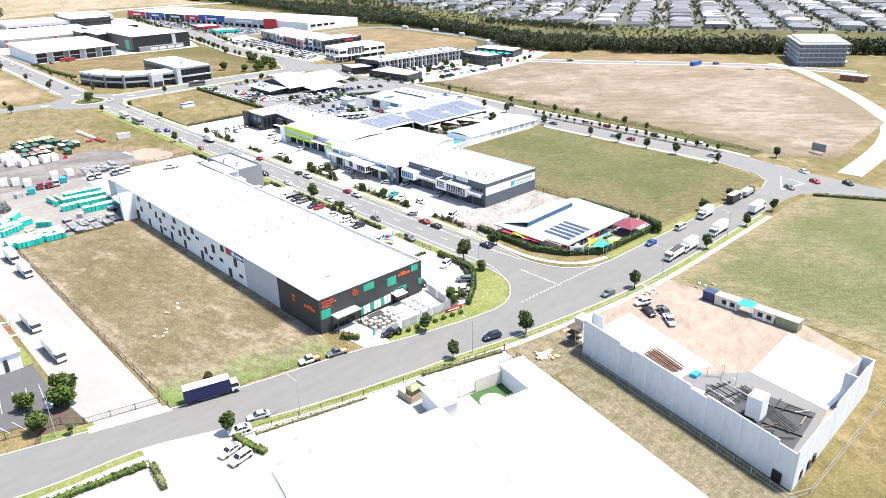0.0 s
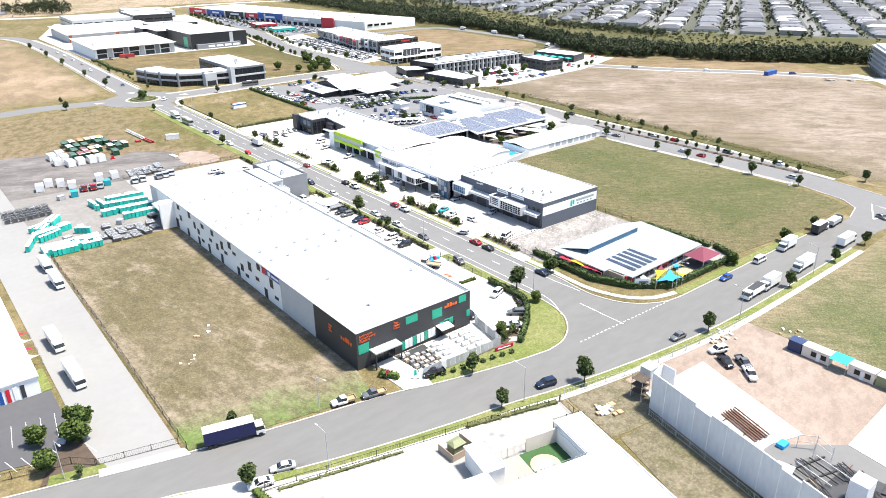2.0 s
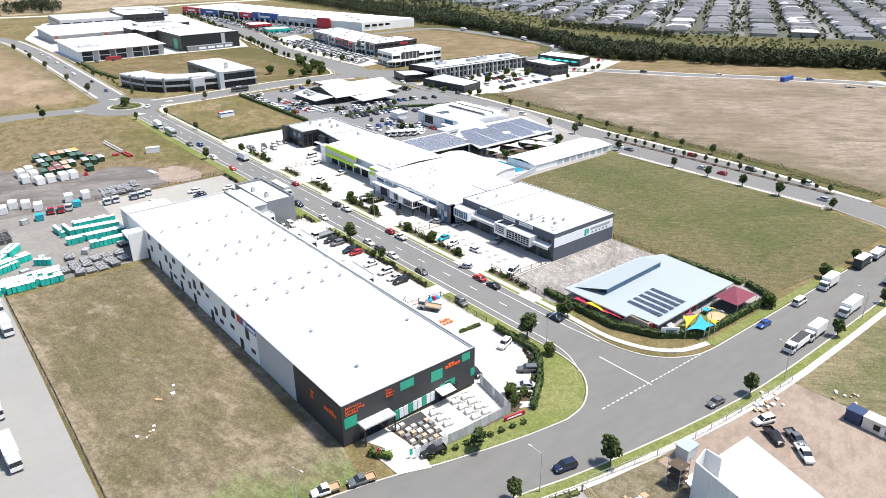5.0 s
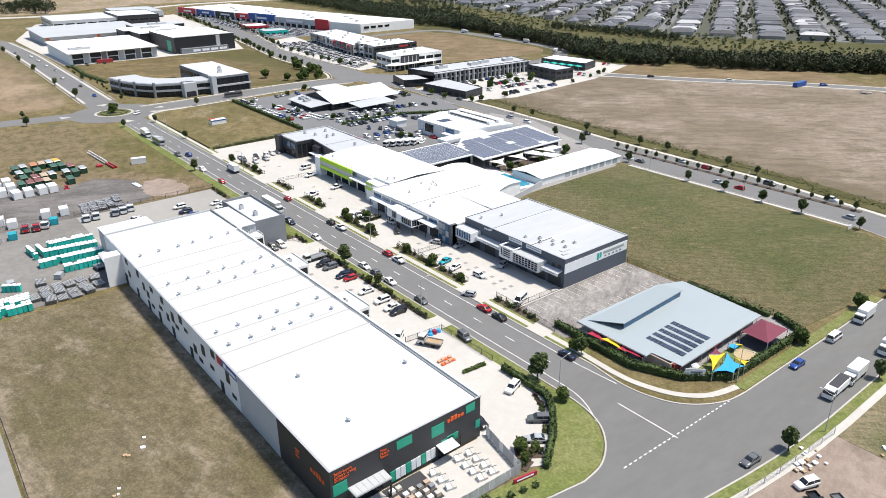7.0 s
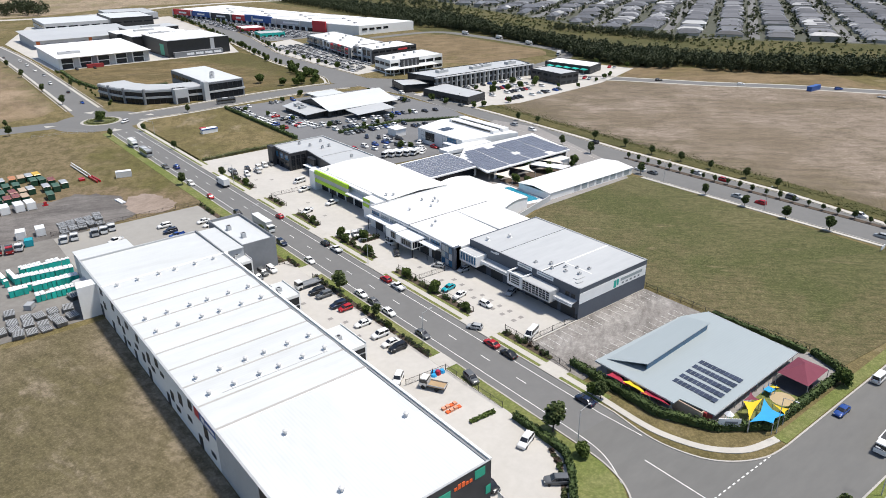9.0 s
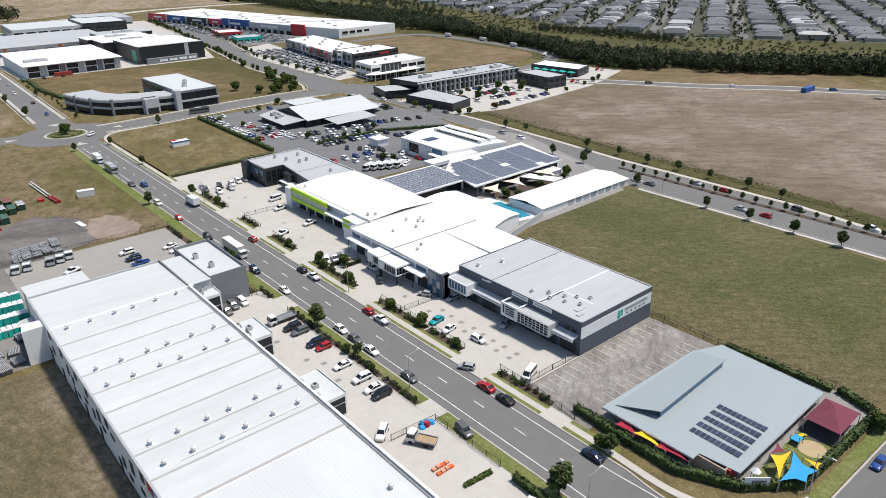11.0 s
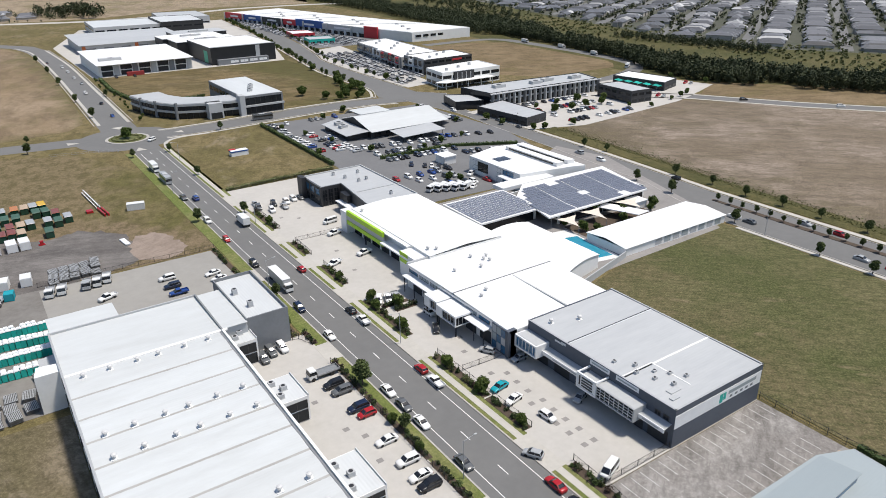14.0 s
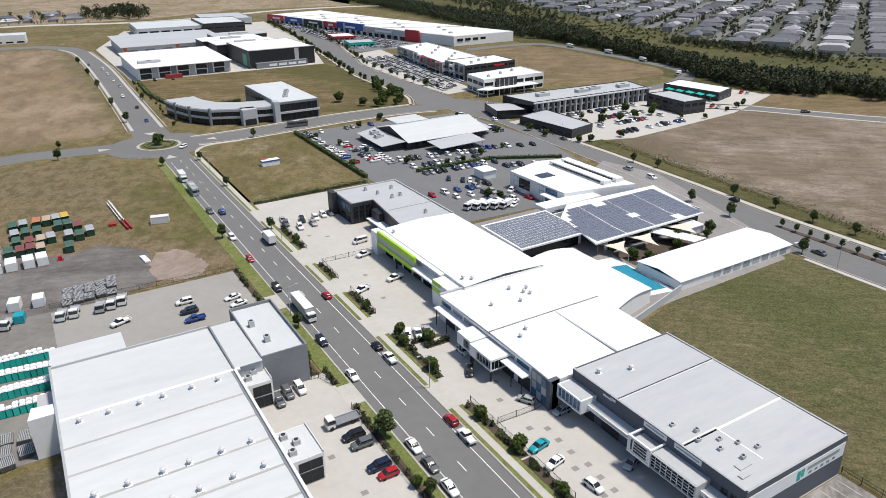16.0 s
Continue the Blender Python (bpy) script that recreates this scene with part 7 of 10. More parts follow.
def south_white_roof():
    b = thing("low_white_building", -70, -20, 0, "low building with very white flat roofs and a play court", "building")
    ux, uy = Vector((0.975, -0.222)), Vector((0.222, 0.975))
    o = Vector((-37.6, 12.0))

    def q(u, v):
        p = o - ux * u + uy * v
        return (p.x, p.y)

    def block(u0, u1, v0, v1, h, label=""):
        part("wall", Mesh().prism([q(u0, v0), q(u1, v0), q(u1, v1), q(u0, v1)], 0, h), WALL_WHITE, b)
        part("roof", Mesh().prism([q(u0 - 0.3, v0 - 0.3), q(u1 + 0.3, v0 - 0.3), q(u1 + 0.3, v1 + 0.3), q(u0 - 0.3, v1 + 0.3)], h, h + 0.25), WHITE_ROOF, b, label)
        for (ua, va), (uc, vc) in (((u0, v1), (u1, v1)), ((u1, v0), (u1, v1)), ((u0, v0), (u0, v1))):
            part("edge_flashing", Mesh().beam((*q(ua, va), h + 0.3), (*q(uc, vc), h + 0.3), 0.3, 0.14), WALL_PALE, b)

    block(3, 28, -70, -14, 4.2, "white flat roof")
    block(28.1, 62, -70, -10, 4.35, "white flat roof")
    block(63.2, 104, -70, -9.4, 4.25, "white flat roof")
    part("box_gutter", Mesh().prism([q(62.35, -70), q(62.85, -70), q(62.85, -10), q(62.35, -10)], 4.1, 4.3), WALL_MID, b, "grey box gutter between the roofs")
    block(3, 9, -13.3, -3, 4.1, "white flat roof")
    block(24, 28, -9.6, -2, 4.2, "dark-sided porch")
    land("play_court", [q(9.2, -13.5), q(17.6, -13.5), q(17.6, -4), q(9.2, -4)], 0.135, TURF, "artificial grass play court")
    c = q(14.5, -8.5)
    land("splash_pad", arc(c[0], c[1], 2.9, 0, 360, 20)[:-1], 0.145, CREAM_WALL, "round tan play pad")
    land("splash_pad", arc(c[0], c[1] - 0.3, 1.7, 0, 360, 16)[:-1], 0.155, PALE_ROOF, "pale blue play pad")
    land("play_path", [q(17.7, -13.4), q(23.6, -13.4), q(23.6, -4), q(17.7, -4)], 0.145, CREAM_WALL, "pink paved play path")
    w = thing("court_wall", *q(16, -3.6), 0, "cream wall around the play court", "wall")
    part("wall", Mesh().prism([q(9.2, -4), q(16, -4), q(16, -3.7), q(9.2, -3.7)], 0.12, 3.4), CREAM_CLOTH, w)
    part("wall", Mesh().prism([q(8.9, -13), q(9.2, -13), q(9.2, -4), q(8.9, -4)], 0.12, 3.0), WALL_WHITE, w)
    fence("court_fence", [q(16, -3.8), q(24, -3.8)], 2.4, 2.0, "grey mesh fence round the play court", 0.25, STEEL)
    for p in ((-97.3, 29.2), (-97.0, 27.3), (-96.3, 21.8), (-90.2, 25.7), (-90.2, 20.5), (-54.2, 18.2), (-55.5, 19.8)):
        single("drain_cover", Mesh().box(p[0] - 0.5, p[1] - 0.4, 0.12, p[0] + 0.5, p[1] + 0.4, 0.135), WALL_MID, "dark square drain cover in the pale concrete", "drain cover", group="drain covers")
    p = q(27.6, 2.4)
    sh = thing("pump_shed", p[0], p[1], 0.12, "small olive pump shed inside a timber screen", "shed")
    part("body", Mesh().box(p[0] - 1.3, p[1] - 1.1, 0.12, p[0] + 1.3, p[1] + 1.1, 2.1), SHED_OLIVE, sh)
    part("roof", Mesh().add([(p[0] - 1.5, p[1] - 1.3, 2.1), (p[0] + 1.5, p[1] - 1.3, 2.1), (p[0] + 1.5, p[1] + 1.3, 2.1), (p[0] - 1.5, p[1] + 1.3, 2.1), (p[0] - 0.8, p[1], 2.7), (p[0] + 0.8, p[1], 2.7)], [(0, 1, 5, 4), (1, 2, 5), (2, 3, 4, 5), (3, 0, 4), (3, 2, 1, 0)]), SHED_OLIVE, sh)
    for a, c2 in (((-2.6, -2.2), (2.6, -2.2)), ((-2.6, -2.2), (-2.6, 2.2)), ((2.6, -2.2), (2.6, 2.2))):
        part("screen", Mesh().beam((p[0] + a[0], p[1] + a[1], 0.95), (p[0] + c2[0], p[1] + c2[1], 0.95), 0.08, 1.6), CREAM_WALL, sh, "slatted timber screen")
    fence("court_fence", [q(9.0, -13.4), q(23.6, -13.4)], 4.6, 2.4, "white framed glazed screen round the play court", 0.8, STEEL)
    fence("court_fence", [q(3.2, -2.6), q(9, -2.6)], 4.6, 2.0, "dark steel railing on the roof edge", 0.4)


south_white_roof()


def west_building():
    b = thing("warehouse", -142, 108, 0, "white-roofed building with coloured stripe panels", "warehouse")
    walls(b, -175, 92.5, -121.4, 140, 4.3, WALL_WHITE)
    part("roof", Mesh().box(-175.3, 92.2, 4.3, -121.1, 140.3, 4.6), WHITE_ROOF, b)
    for k in range(16):
        panel(b, "S", -146 + k * 1.4, -145.2 + k * 1.4, 0.3, 3.4, 92.5, (BLUE_SIGN, RED_SIGN, SIGN_WHITE, CHARCOAL)[k % 4], "stripe", "coloured facade stripe", 0.15)
    for k in range(4):
        sail("shade_sail", [(-121.2, 104 + k * 4.4, 2.8), (-118.6, 105.4 + k * 4.4, 2.4), (-121.2, 107.8 + k * 4.4, 2.4)], (CREAM_CLOTH, RED_CLOTH)[k % 2], "small triangular shade sail beside the driveway")
    land("west_lawn", [(-121.3, 92.6), (-119.2, 92.6), (-119.2, 103), (-121.3, 103)], 0.13, LUSH_GRASS, "green lawn strip beside the driveway")
    land("west_bed", [(-128, 60.5), (-117.6, 58.2), (-119, 72), (-124, 68)], 0.125, MULCH, "dark mulched garden bed")
    land("west_verge", [(-127, 59.6), (-117, 57), (-117.2, 59.6), (-126, 62.4)], 0.14, LUSH_GRASS, "green verge strip", "verge")


west_building()


# ---- plants ----
def leafy(name, c1, c2, c3=None):
    """Leaves that differ from clump to clump."""
    m = bpy.data.materials.new(name)
    m.use_nodes = True
    nt = m.node_tree
    b = nt.nodes["Principled BSDF"]
    b.inputs["Roughness"].default_value, b.inputs["Specular IOR Level"].default_value = 0.75, 0.25
    geo, ramp = nt.nodes.new("ShaderNodeNewGeometry"), nt.nodes.new("ShaderNodeValToRGB")
    el = ramp.color_ramp.elements
    el[0].color, el[1].color = (*c1, 1), (*c2, 1)
    if c3:
        e = el.new(0.8)
        e.color = (*c2, 1)
        el[2].color = (*c3, 1)
    info, add = nt.nodes.new("ShaderNodeObjectInfo"), nt.nodes.new("ShaderNodeMath")
    add.operation = "MULTIPLY_ADD"
    add.inputs[1].default_value = 0.75
    half = nt.nodes.new("ShaderNodeMath")
    half.operation = "MULTIPLY"
    half.inputs[1].default_value = 0.25
    nt.links.new(info.outputs["Random"], half.inputs[0])
    nt.links.new(geo.outputs["Random Per Island"], add.inputs[0])
    nt.links.new(half.outputs[0], add.inputs[2])
    nt.links.new(add.outputs[0], ramp.inputs[0])
    nt.links.new(ramp.outputs[0], b.inputs["Base Color"])
    return m


LEAF = leafy("street_tree_leaves", (0.040, 0.058, 0.018), (0.078, 0.102, 0.034), (0.140, 0.160, 0.060))
LEAF_B = leafy("bushy_tree_leaves", (0.038, 0.062, 0.014), (0.076, 0.108, 0.022), (0.140, 0.165, 0.042))
HEDGE_LEAF = leafy("hedge_leaves", (0.035, 0.058, 0.019), (0.067, 0.096, 0.029), (0.112, 0.136, 0.048))
SHRUB_LEAF = leafy("shrub_leaves", (0.068, 0.078, 0.030), (0.112, 0.120, 0.045), (0.195, 0.180, 0.090))
WOOD_LEAF = leafy("bushland_leaves", (0.026, 0.036, 0.017), (0.055, 0.066, 0.030), (0.105, 0.110, 0.052))
BARK = mat("grey_brown_bark", (0.12, 0.09, 0.065), 0.9, (0.08, 0.06, 0.045), 1, 8, 0.5, bump=0.5)


def leaves(m, r, cx, cy, cz, rx, ry, rz, n, size):
    """n leaf clumps, each a bent pair of quads, within an ellipsoid, thicker towards its skin."""
    for _ in range(n):
        d = Vector((r.gauss(0, 1), r.gauss(0, 1), r.gauss(0, 1))).normalized()
        k = r.random() ** 0.45
        p = Vector((cx + d.x * rx * k, cy + d.y * ry * k, cz + d.z * rz * k))
        a = Vector((r.gauss(0, 1), r.gauss(0, 1), r.gauss(0, 0.6))).normalized()
        b = a.cross(Vector((r.gauss(0, 1), r.gauss(0, 1), r.gauss(0, 1)))).normalized()
        c = a.cross(b)
        s = size * r.uniform(0.6, 1.3)
        m.add([p - a * s - b * s * 0.6, p + c * s * 0.35 - b * s * 0.7, p + a * s - b * s * 0.5, p + a * s * 0.9 + b * s * 0.6, p + c * s * 0.3 + b * s * 0.8, p - a * s * 0.9 + b * s * 0.5], [(0, 1, 4, 5), (1, 2, 3, 4)])


TREES = {}


def tree(kind, x, y, h, turn=None, label=None, z=0.1, group="street trees"):
    """Kinds: street (upright oval crown), bush (wide, dense), sapling."""
    r = random.Random(hash((round(x, 1), round(y, 1))) & 0xFFFF)
    v = r.randrange(4)
    key = (kind, v)
    turn = r.uniform(0, 360) if turn is None else turn
    m = pose(x, y, z, 0, 0, turn) @ Matrix.Diagonal((h * r.uniform(0.92, 1.1), h * r.uniform(0.92, 1.1), h, 1))
    if key in TREES:
        t = TREES[key]
        c = copy_thing(t, pose(0, 0, 0))
        c.matrix_basis = m
        return c
    q = random.Random(sum(map(ord, kind)) + v * 17)
    t = thing("tree", 0, 0, 0, {"street": "young leafy street tree with an oval crown", "bush": "dense dark green bushy tree", "sapling": "small thin young tree"}[kind], "tree", group)
    trunk = Mesh().cyl(0, 0, -0.02, 0.34, 0.028, 7, 0.02)
    for i in range(6):
        a = q.uniform(0, 6.28)
        s = q.uniform(0.12, 0.22)
        trunk.beam((0, 0, 0.28 + i * 0.03), (s * math.cos(a), s * math.sin(a), 0.5 + i * 0.06), 0.014)
    part("trunk", trunk, BARK, t)
    crown = Mesh()
    if kind == "street":
        leaves(crown, q, 0, 0, 0.62, 0.24, 0.24, 0.36, 520, 0.05)
        for i in range(7):
            a, zz = q.uniform(0, 6.28), q.uniform(0.4, 0.85)
            leaves(crown, q, 0.17 * math.cos(a), 0.17 * math.sin(a), zz, 0.15, 0.15, 0.13, 75, 0.045)
    elif kind == "bush":
        leaves(crown, q, 0, 0, 0.55, 0.38, 0.38, 0.4, 760, 0.055)
        for i in range(9):
            a, zz = q.uniform(0, 6.28), q.uniform(0.25, 0.85)
            leaves(crown, q, 0.3 * math.cos(a), 0.3 * math.sin(a), zz, 0.18, 0.18, 0.16, 80, 0.05)
    else:
        for i in range(6):
            a, zz = q.uniform(0, 6.28), q.uniform(0.45, 0.92)
            leaves(crown, q, 0.15 * math.cos(a), 0.15 * math.sin(a), zz, 0.16, 0.16, 0.09, 42, 0.05)
    part("crown", crown, LEAF_B if kind == "bush" else LEAF, t)
    t.matrix_basis = m
    TREES[key] = t
    return t


for x, y, h in ((-7.6, 62, 7.0), (8.0, 62.9, 4.6), (12.6, 15.2, 5.4), (-27.8, 20, 6.4), (-47.9, 25, 4.8), (-44.2, 38.6, 5), (51.2, 14.4, 5.0), (77.5, 14, 4.4), (97.8, 14, 4.6), (98.5, 30.4, 4.6), (-93.9, 54.6, 3.8), (-98.5, 36.6, 5.2),
                (-8.4, 142, 6.6), (-9, 123, 4.2), (-7.8, 193, 4.4), (-8.4, 264, 5.4), (8, 319, 4.2), (7.9, 363.6, 4.2), (-8.6, 363.5, 4.2), (41, 390.5, 4.8), (-9, 463, 6), (-9.8, 515, 5.5), (-9.4, 586, 6), (-9.2, 644, 6), (-9.4, 713, 6),
                (9.6, 523, 5), (8.2, 263, 4.6), (-46, 422, 4), (-48, 400, 5.5)):
    tree("street", x, y, h)
for x, y in ((168, 253), (170.4, 241), (167.6, 200), (169.2, 183), (167.2, 167), (168.2, 152.6), (168, 138), (167.6, 122), (166, 108), (175.8, 311), (175.6, 328)):
    tree("street", x + 1.5, y, rng.uniform(4, 5.2))
for x, y in ((138.7, 105.2), (138.6, 89.8), (138.5, 75), (138.4, 55.4), (139, 121.2), (142, 153), (149.5, 186), (150.4, 204), (163.5, 41)):
    tree("street", x, y, rng.uniform(4.4, 5.6))
for i in range(21):
    y = 64 + i * 5.3
    tree("street", 155.6 + (i % 3) * 0.3, y, rng.uniform(2.4, 3.5), label="", group="median trees", z=0.16)
for x, y, h in ((-118.0, 72.6, 6), (-119.5, 69.4, 5.4), (-126, 64, 5), (-125.6, 73.5, 4.4), (52.8, 32.6, 4.2), (81.4, 31.2, 4.4), (7.9, 65, 3.2), (-3.1, 402, 6), (112, 389, 4)):
    tree("bush", x, y, h, group="bushy trees")
tree("sapling", -121.3, 58.6, 3.4)
# car park and far street trees
for x, y in ((77.7, 333), (84.6, 306.4), (62.7, 316), (99.4, 296), (113, 347), (67.3, 371), (90, 250), (93, 246), (108, 296), (120, 300), (135, 304), (72, 352), (95, 380), (130, 380), (150, 330), (152, 372)):
    tree("bush", x, y, rng.uniform(2.4, 3.6), group="car park trees")
A_WEST = [(146, 424), (153, 440), (156, 470), (158, 518), (165, 558), (187, 680), (208, 800), (228, 950)]
A_EAST = [(182, 436), (182, 473), (186.5, 560), (197, 602), (216, 680), (238, 800), (256, 950)]


def along(line, y):
    for (xa, ya), (xb, yb) in zip(line, line[1:]):
        if ya <= y <= yb:
            return xa + (xb - xa) * (y - ya) / (yb - ya)
    return line[-1][0]


for i in range(34):
    y = 442 + i * 14.5 + rng.uniform(-2, 2)
    tree("street" if i % 3 else "bush", along(A_WEST, y) - 1 + rng.uniform(-1, 1), y, rng.uniform(4.5, 6.5), group="far street trees")
    tree("bush" if i % 2 else "street", along(A_EAST, y) + 1 + rng.uniform(-1, 1), y + 5, rng.uniform(3, 5.5), group="far street trees")
for i in range(18):
    tree("bush", 14 + rng.uniform(-2, 3), 440 + i * 9, rng.uniform(1.4, 2.6), group="far street trees")
for x, y in ((120, 428), (126, 421), (132, 424), (138, 419), (144, 425), (148, 434), (144, 442), (150, 446), (152, 455), (147, 462), (138, 438), (112, 446), (154, 478), (149, 470)):
    tree("bush", x, y, rng.uniform(4, 7), group="far street trees")
for x, y in ((172, 292), (166, 310), (166, 324), (178, 290), (196, 288), (196, 315), (208, 315), (220, 314), (232, 315), (244, 314), (206, 329), (222, 329), (238, 328), (254, 322), (252, 300), (262, 292), (298, 300), (286, 297), (306, 302), (312, 306), (346, 318), (340, 342)):
    tree("bush", x, y, rng.uniform(2.5, 5), group="office trees")
for x, y in ((95, 178), (99, 176), (105, 189), (112, 176), (93, 185), (117, 181), (110, 187), (128, 178), (132, 180), (98, 172.6)):
    tree("bush", x, y, rng.uniform(2.4, 4.2), group="court trees")


def hedge(line, w, h, material=None, label="dense dark green clipped hedge", density=26, z=0.1, rough=0.25):
    """A hedge along a line: a shaped core and leaves all over it."""
    r = random.Random(int(abs(line[0][0] * 31 + line[0][1] * 7)))
    t = thing("hedge", line[0][0], line[0][1], 0, label, "hedge", "hedges")
    core, lv = Mesh(), Mesh()
    for a, b in zip(line, line[1:]):
        a, b = Vector(a), Vector(b)
        d = (b - a)
        n = Vector((-d.y, d.x)).normalized()
        k = max(1, int(d.length / 1.4))
        for i in range(k):
            p, q = a + d * (i / k), a + d * ((i + 1) / k)
            hh, ww = h * r.uniform(0.7, 0.95), w * r.uniform(0.6, 0.85) / 2
            core.prism([tuple(p - n * ww), tuple(q - n * ww), tuple(q + n * ww), tuple(p + n * ww)], z, z + hh)
        for i in range(int(d.length * density)):
            p = a + d * r.random() + n * (r.choice((-1, 1)) * w * 0.5 * r.random() ** 0.4)
            zz = z + h * (1 - r.random() ** 2 * 0.95) + r.uniform(-rough, rough) * h * 0.5
            leaves(lv, r, p.x, p.y, max(zz, z + 0.1), 0.12, 0.12, 0.12, 1, 0.2)
    part("core", core, HEDGE_LEAF if material is None else material, t)
    part("foliage", lv, HEDGE_LEAF if material is None else material, t)
    return t


hedge([(13.4, 76), (12.7, 52), (17.4, 42), (26.4, 35)], 1.6, 1.7, density=60)
hedge([(26.4, 35), (57, 34.4), (60, 43)], 1.5, 1.6, density=60)
hedge([(59, 44), (58.6, 68)], 1.2, 1.4)
hedge([(-10.6, 70), (-10.8, 56), (-13.5, 52), (-19, 46.5), (-27, 40.8)], 1.3, 1.5, density=60)
PLANTS = (leafy("dark_shrub_leaves", (0.020, 0.030, 0.012), (0.045, 0.062, 0.022), (0.085, 0.10, 0.04)), leafy("purple_shrub_leaves", (0.030, 0.022, 0.018), (0.060, 0.042, 0.032), (0.10, 0.075, 0.05)), HEDGE_LEAF, SHRUB_LEAF)


def planting(line, w, label, gap=0.28, tall=1.3, seed=0):
    """A mulched bed with separate shrubs of uneven size and kind along a line."""
    r = random.Random(seed + int(abs(line[0][0] * 13 + line[0][1] * 5)))
    t = thing("garden_bed", line[0][0], line[0][1], 0, label, "garden bed", "garden beds")
    part("mulch", Mesh().strip(line, -w / 2, w / 2, 0.02, 0.175), MULCH, t)
    groups = [Mesh() for _ in PLANTS]
    for a, b in zip(line, line[1:]):
        a, b = Vector(a), Vector(b)
        d = b - a
        n = Vector((-d.y, d.x)).normalized()
        u = 0.4
        while u < d.length:
            k = r.uniform(0.35, 0.85)
            if r.random() > gap:
                p = a + d.normalized() * u + n * r.uniform(-w, w) * 0.28
                h = tall * r.uniform(0.35, 1.15)
                leaves(groups[r.choice((0, 0, 0, 1, 2, 2, 3))], r, p.x, p.y, 0.17 + h * 0.5, k, k, h * 0.55, int(34 + 40 * k), 0.17)
            u += k * r.uniform(0.9, 1.5)
    for m, g in zip(PLANTS, groups):
        if g.v:
            part("shrub", g, m, t)
    return t


planting([(-12, 58.5), (-14.2, 54), (-19.4, 48)], 0.9, "low garden bed inside the car park edge", 0.25, 0.6)
planting([(-27.6, 44.5), (-30.6, 43.6)], 2.0, "leafy garden corner beside the display yard", 0.1, 1.8)
planting([(-28.4, 47.6), (-24.2, 44.6)], 3.4, "lush garden corner of shrubs beside the car park", 0.05, 1.9, 5)
for x, y, h in ((-27.2, 47.4, 3.2), (-25, 45.6, 2.2), (-28.6, 44.8, 2.2)):
    tree("bush", x, y, h, group="garden trees")
hedge([(-12.4, 74), (-18.6, 74.5)], 0.9, 0.6, LEAF_B, "low green shrubs across the car park", 40)
for ya, yb in ((80.5, 96.5), (109, 122), (122.5, 142.5), (154, 177), (189, 204.5), (215, 227), (241, 262)):
    planting([(11.4, ya), (11.4, yb)], 2.0, "dark planted strip of mixed shrubs along the forecourt", 0.22, 1.5)
for ya, yb in ((99.5, 112), (113, 138), (138.5, 154), (164, 171)):
    planting([(-9.6, ya), (-9.6, yb)], 1.5, "narrow planted strip along the warehouse car park", 0.3, 1.3)
planting([(-12.6, 170), (-11.6, 194)], 2.4, "garden shrubs beside the grey end wall", 0.45, 1.8)
planting([(-22, 203), (-14, 199), (-11.5, 206), (-12, 236)], 1.6, "shrubs along the rear apron", 0.35, 1.3)
for x0, x1, y in ((13, 21, 170.5), (15, 21.5, 167)):
    planting([(x0, y), (x1, y)], 1.6, "planted island with shrubs between the forecourts", 0.15, 1.6)
for x, y, h in ((11.6, 124.6, 3.6), (11.2, 137, 3.2), (11.4, 111, 2.6), (11.6, 158, 3.4), (11.3, 171, 3.0), (12.6, 176, 3.4), (17, 168.6, 3.6), (-9.8, 126.5, 2.6), (-9.8, 116, 2.2), (-12.4, 186, 3.2), (-12, 176, 2.8), (11.4, 193, 2.6), (11.5, 247, 3), (-8.8, 53.4, 3.2)):
    tree("bush", x, y, h, group="garden trees")
hedge([(61.5, 386), (60.5, 297)], 1.6, 1.6, density=30)
hedge([(82, 292.6), (120, 291)], 1.6, 1.6, density=30)
hedge([(120, 291), (148, 276)], 1.6, 1.4, density=20)
hedge([(11, 291.5), (58, 293)], 2.2, 1.2, SHRUB_LEAF, "rough shrubs along the lot boundary", 20)
hedge([(18, 590), (16, 540), (20, 500)], 2.4, 1.8, label="dark hedge beside the depot drive", density=14)
hedge([(32, 474), (60, 480)], 2.4, 2.6, density=16)
hedge([(-131, 41), (-114.5, 38.6)], 1.5, 1.0, LEAF_B, "bright low hedge along the lot front")
hedge([(-113.6, 38), (-114.6, 30)], 1.2, 1.0, SHRUB_LEAF, "golden low shrubs at the lot corner")
hedge([(-98.5, 34.5), (-98, 30), (-96.6, 26)], 1.4, 1.1, LEAF_B, "green shrubs beside the parked cars")
hedge([(-95, 32.4), (-84, 29.6), (-72, 26.6)], 0.7, 0.35, SHRUB_LEAF, "sparse low garden bed along the front fence", 7)
hedge([(-58, 24.5), (-47, 21.5), (-38, 18.8)], 1.2, 0.6, SHRUB_LEAF, "sparse garden bed along the front fence", 10)
hedge([(-61, 51), (-58.5, 47)], 1.4, 1.4, LEAF_B, "green shrubs by the warehouse entrance")
for i in range(9):
    hedge([(-53 + i * 2.6, 42.6 - i * 0.45), (-52 + i * 2.6, 42.4 - i * 0.45)], 0.9, 0.8, label="small round clipped shrub on the verge", density=40)
hedge([(124, 10.5), (132, -4), (137, -13)], 1.6, 0.9, SHRUB_LEAF, "low golden hedge along the junction", 24)
hedge(arc(-3, 402, 6.5, 0, 360, 14), 2.4, 0.7, SHRUB_LEAF, "low planting on the roundabout island", 12)
land("roundabout_island", arc(-3, 402, 9, 0, 360, 30)[:-1], 0.2, SHRUB_LEAF, "planted roundabout island", "verge")
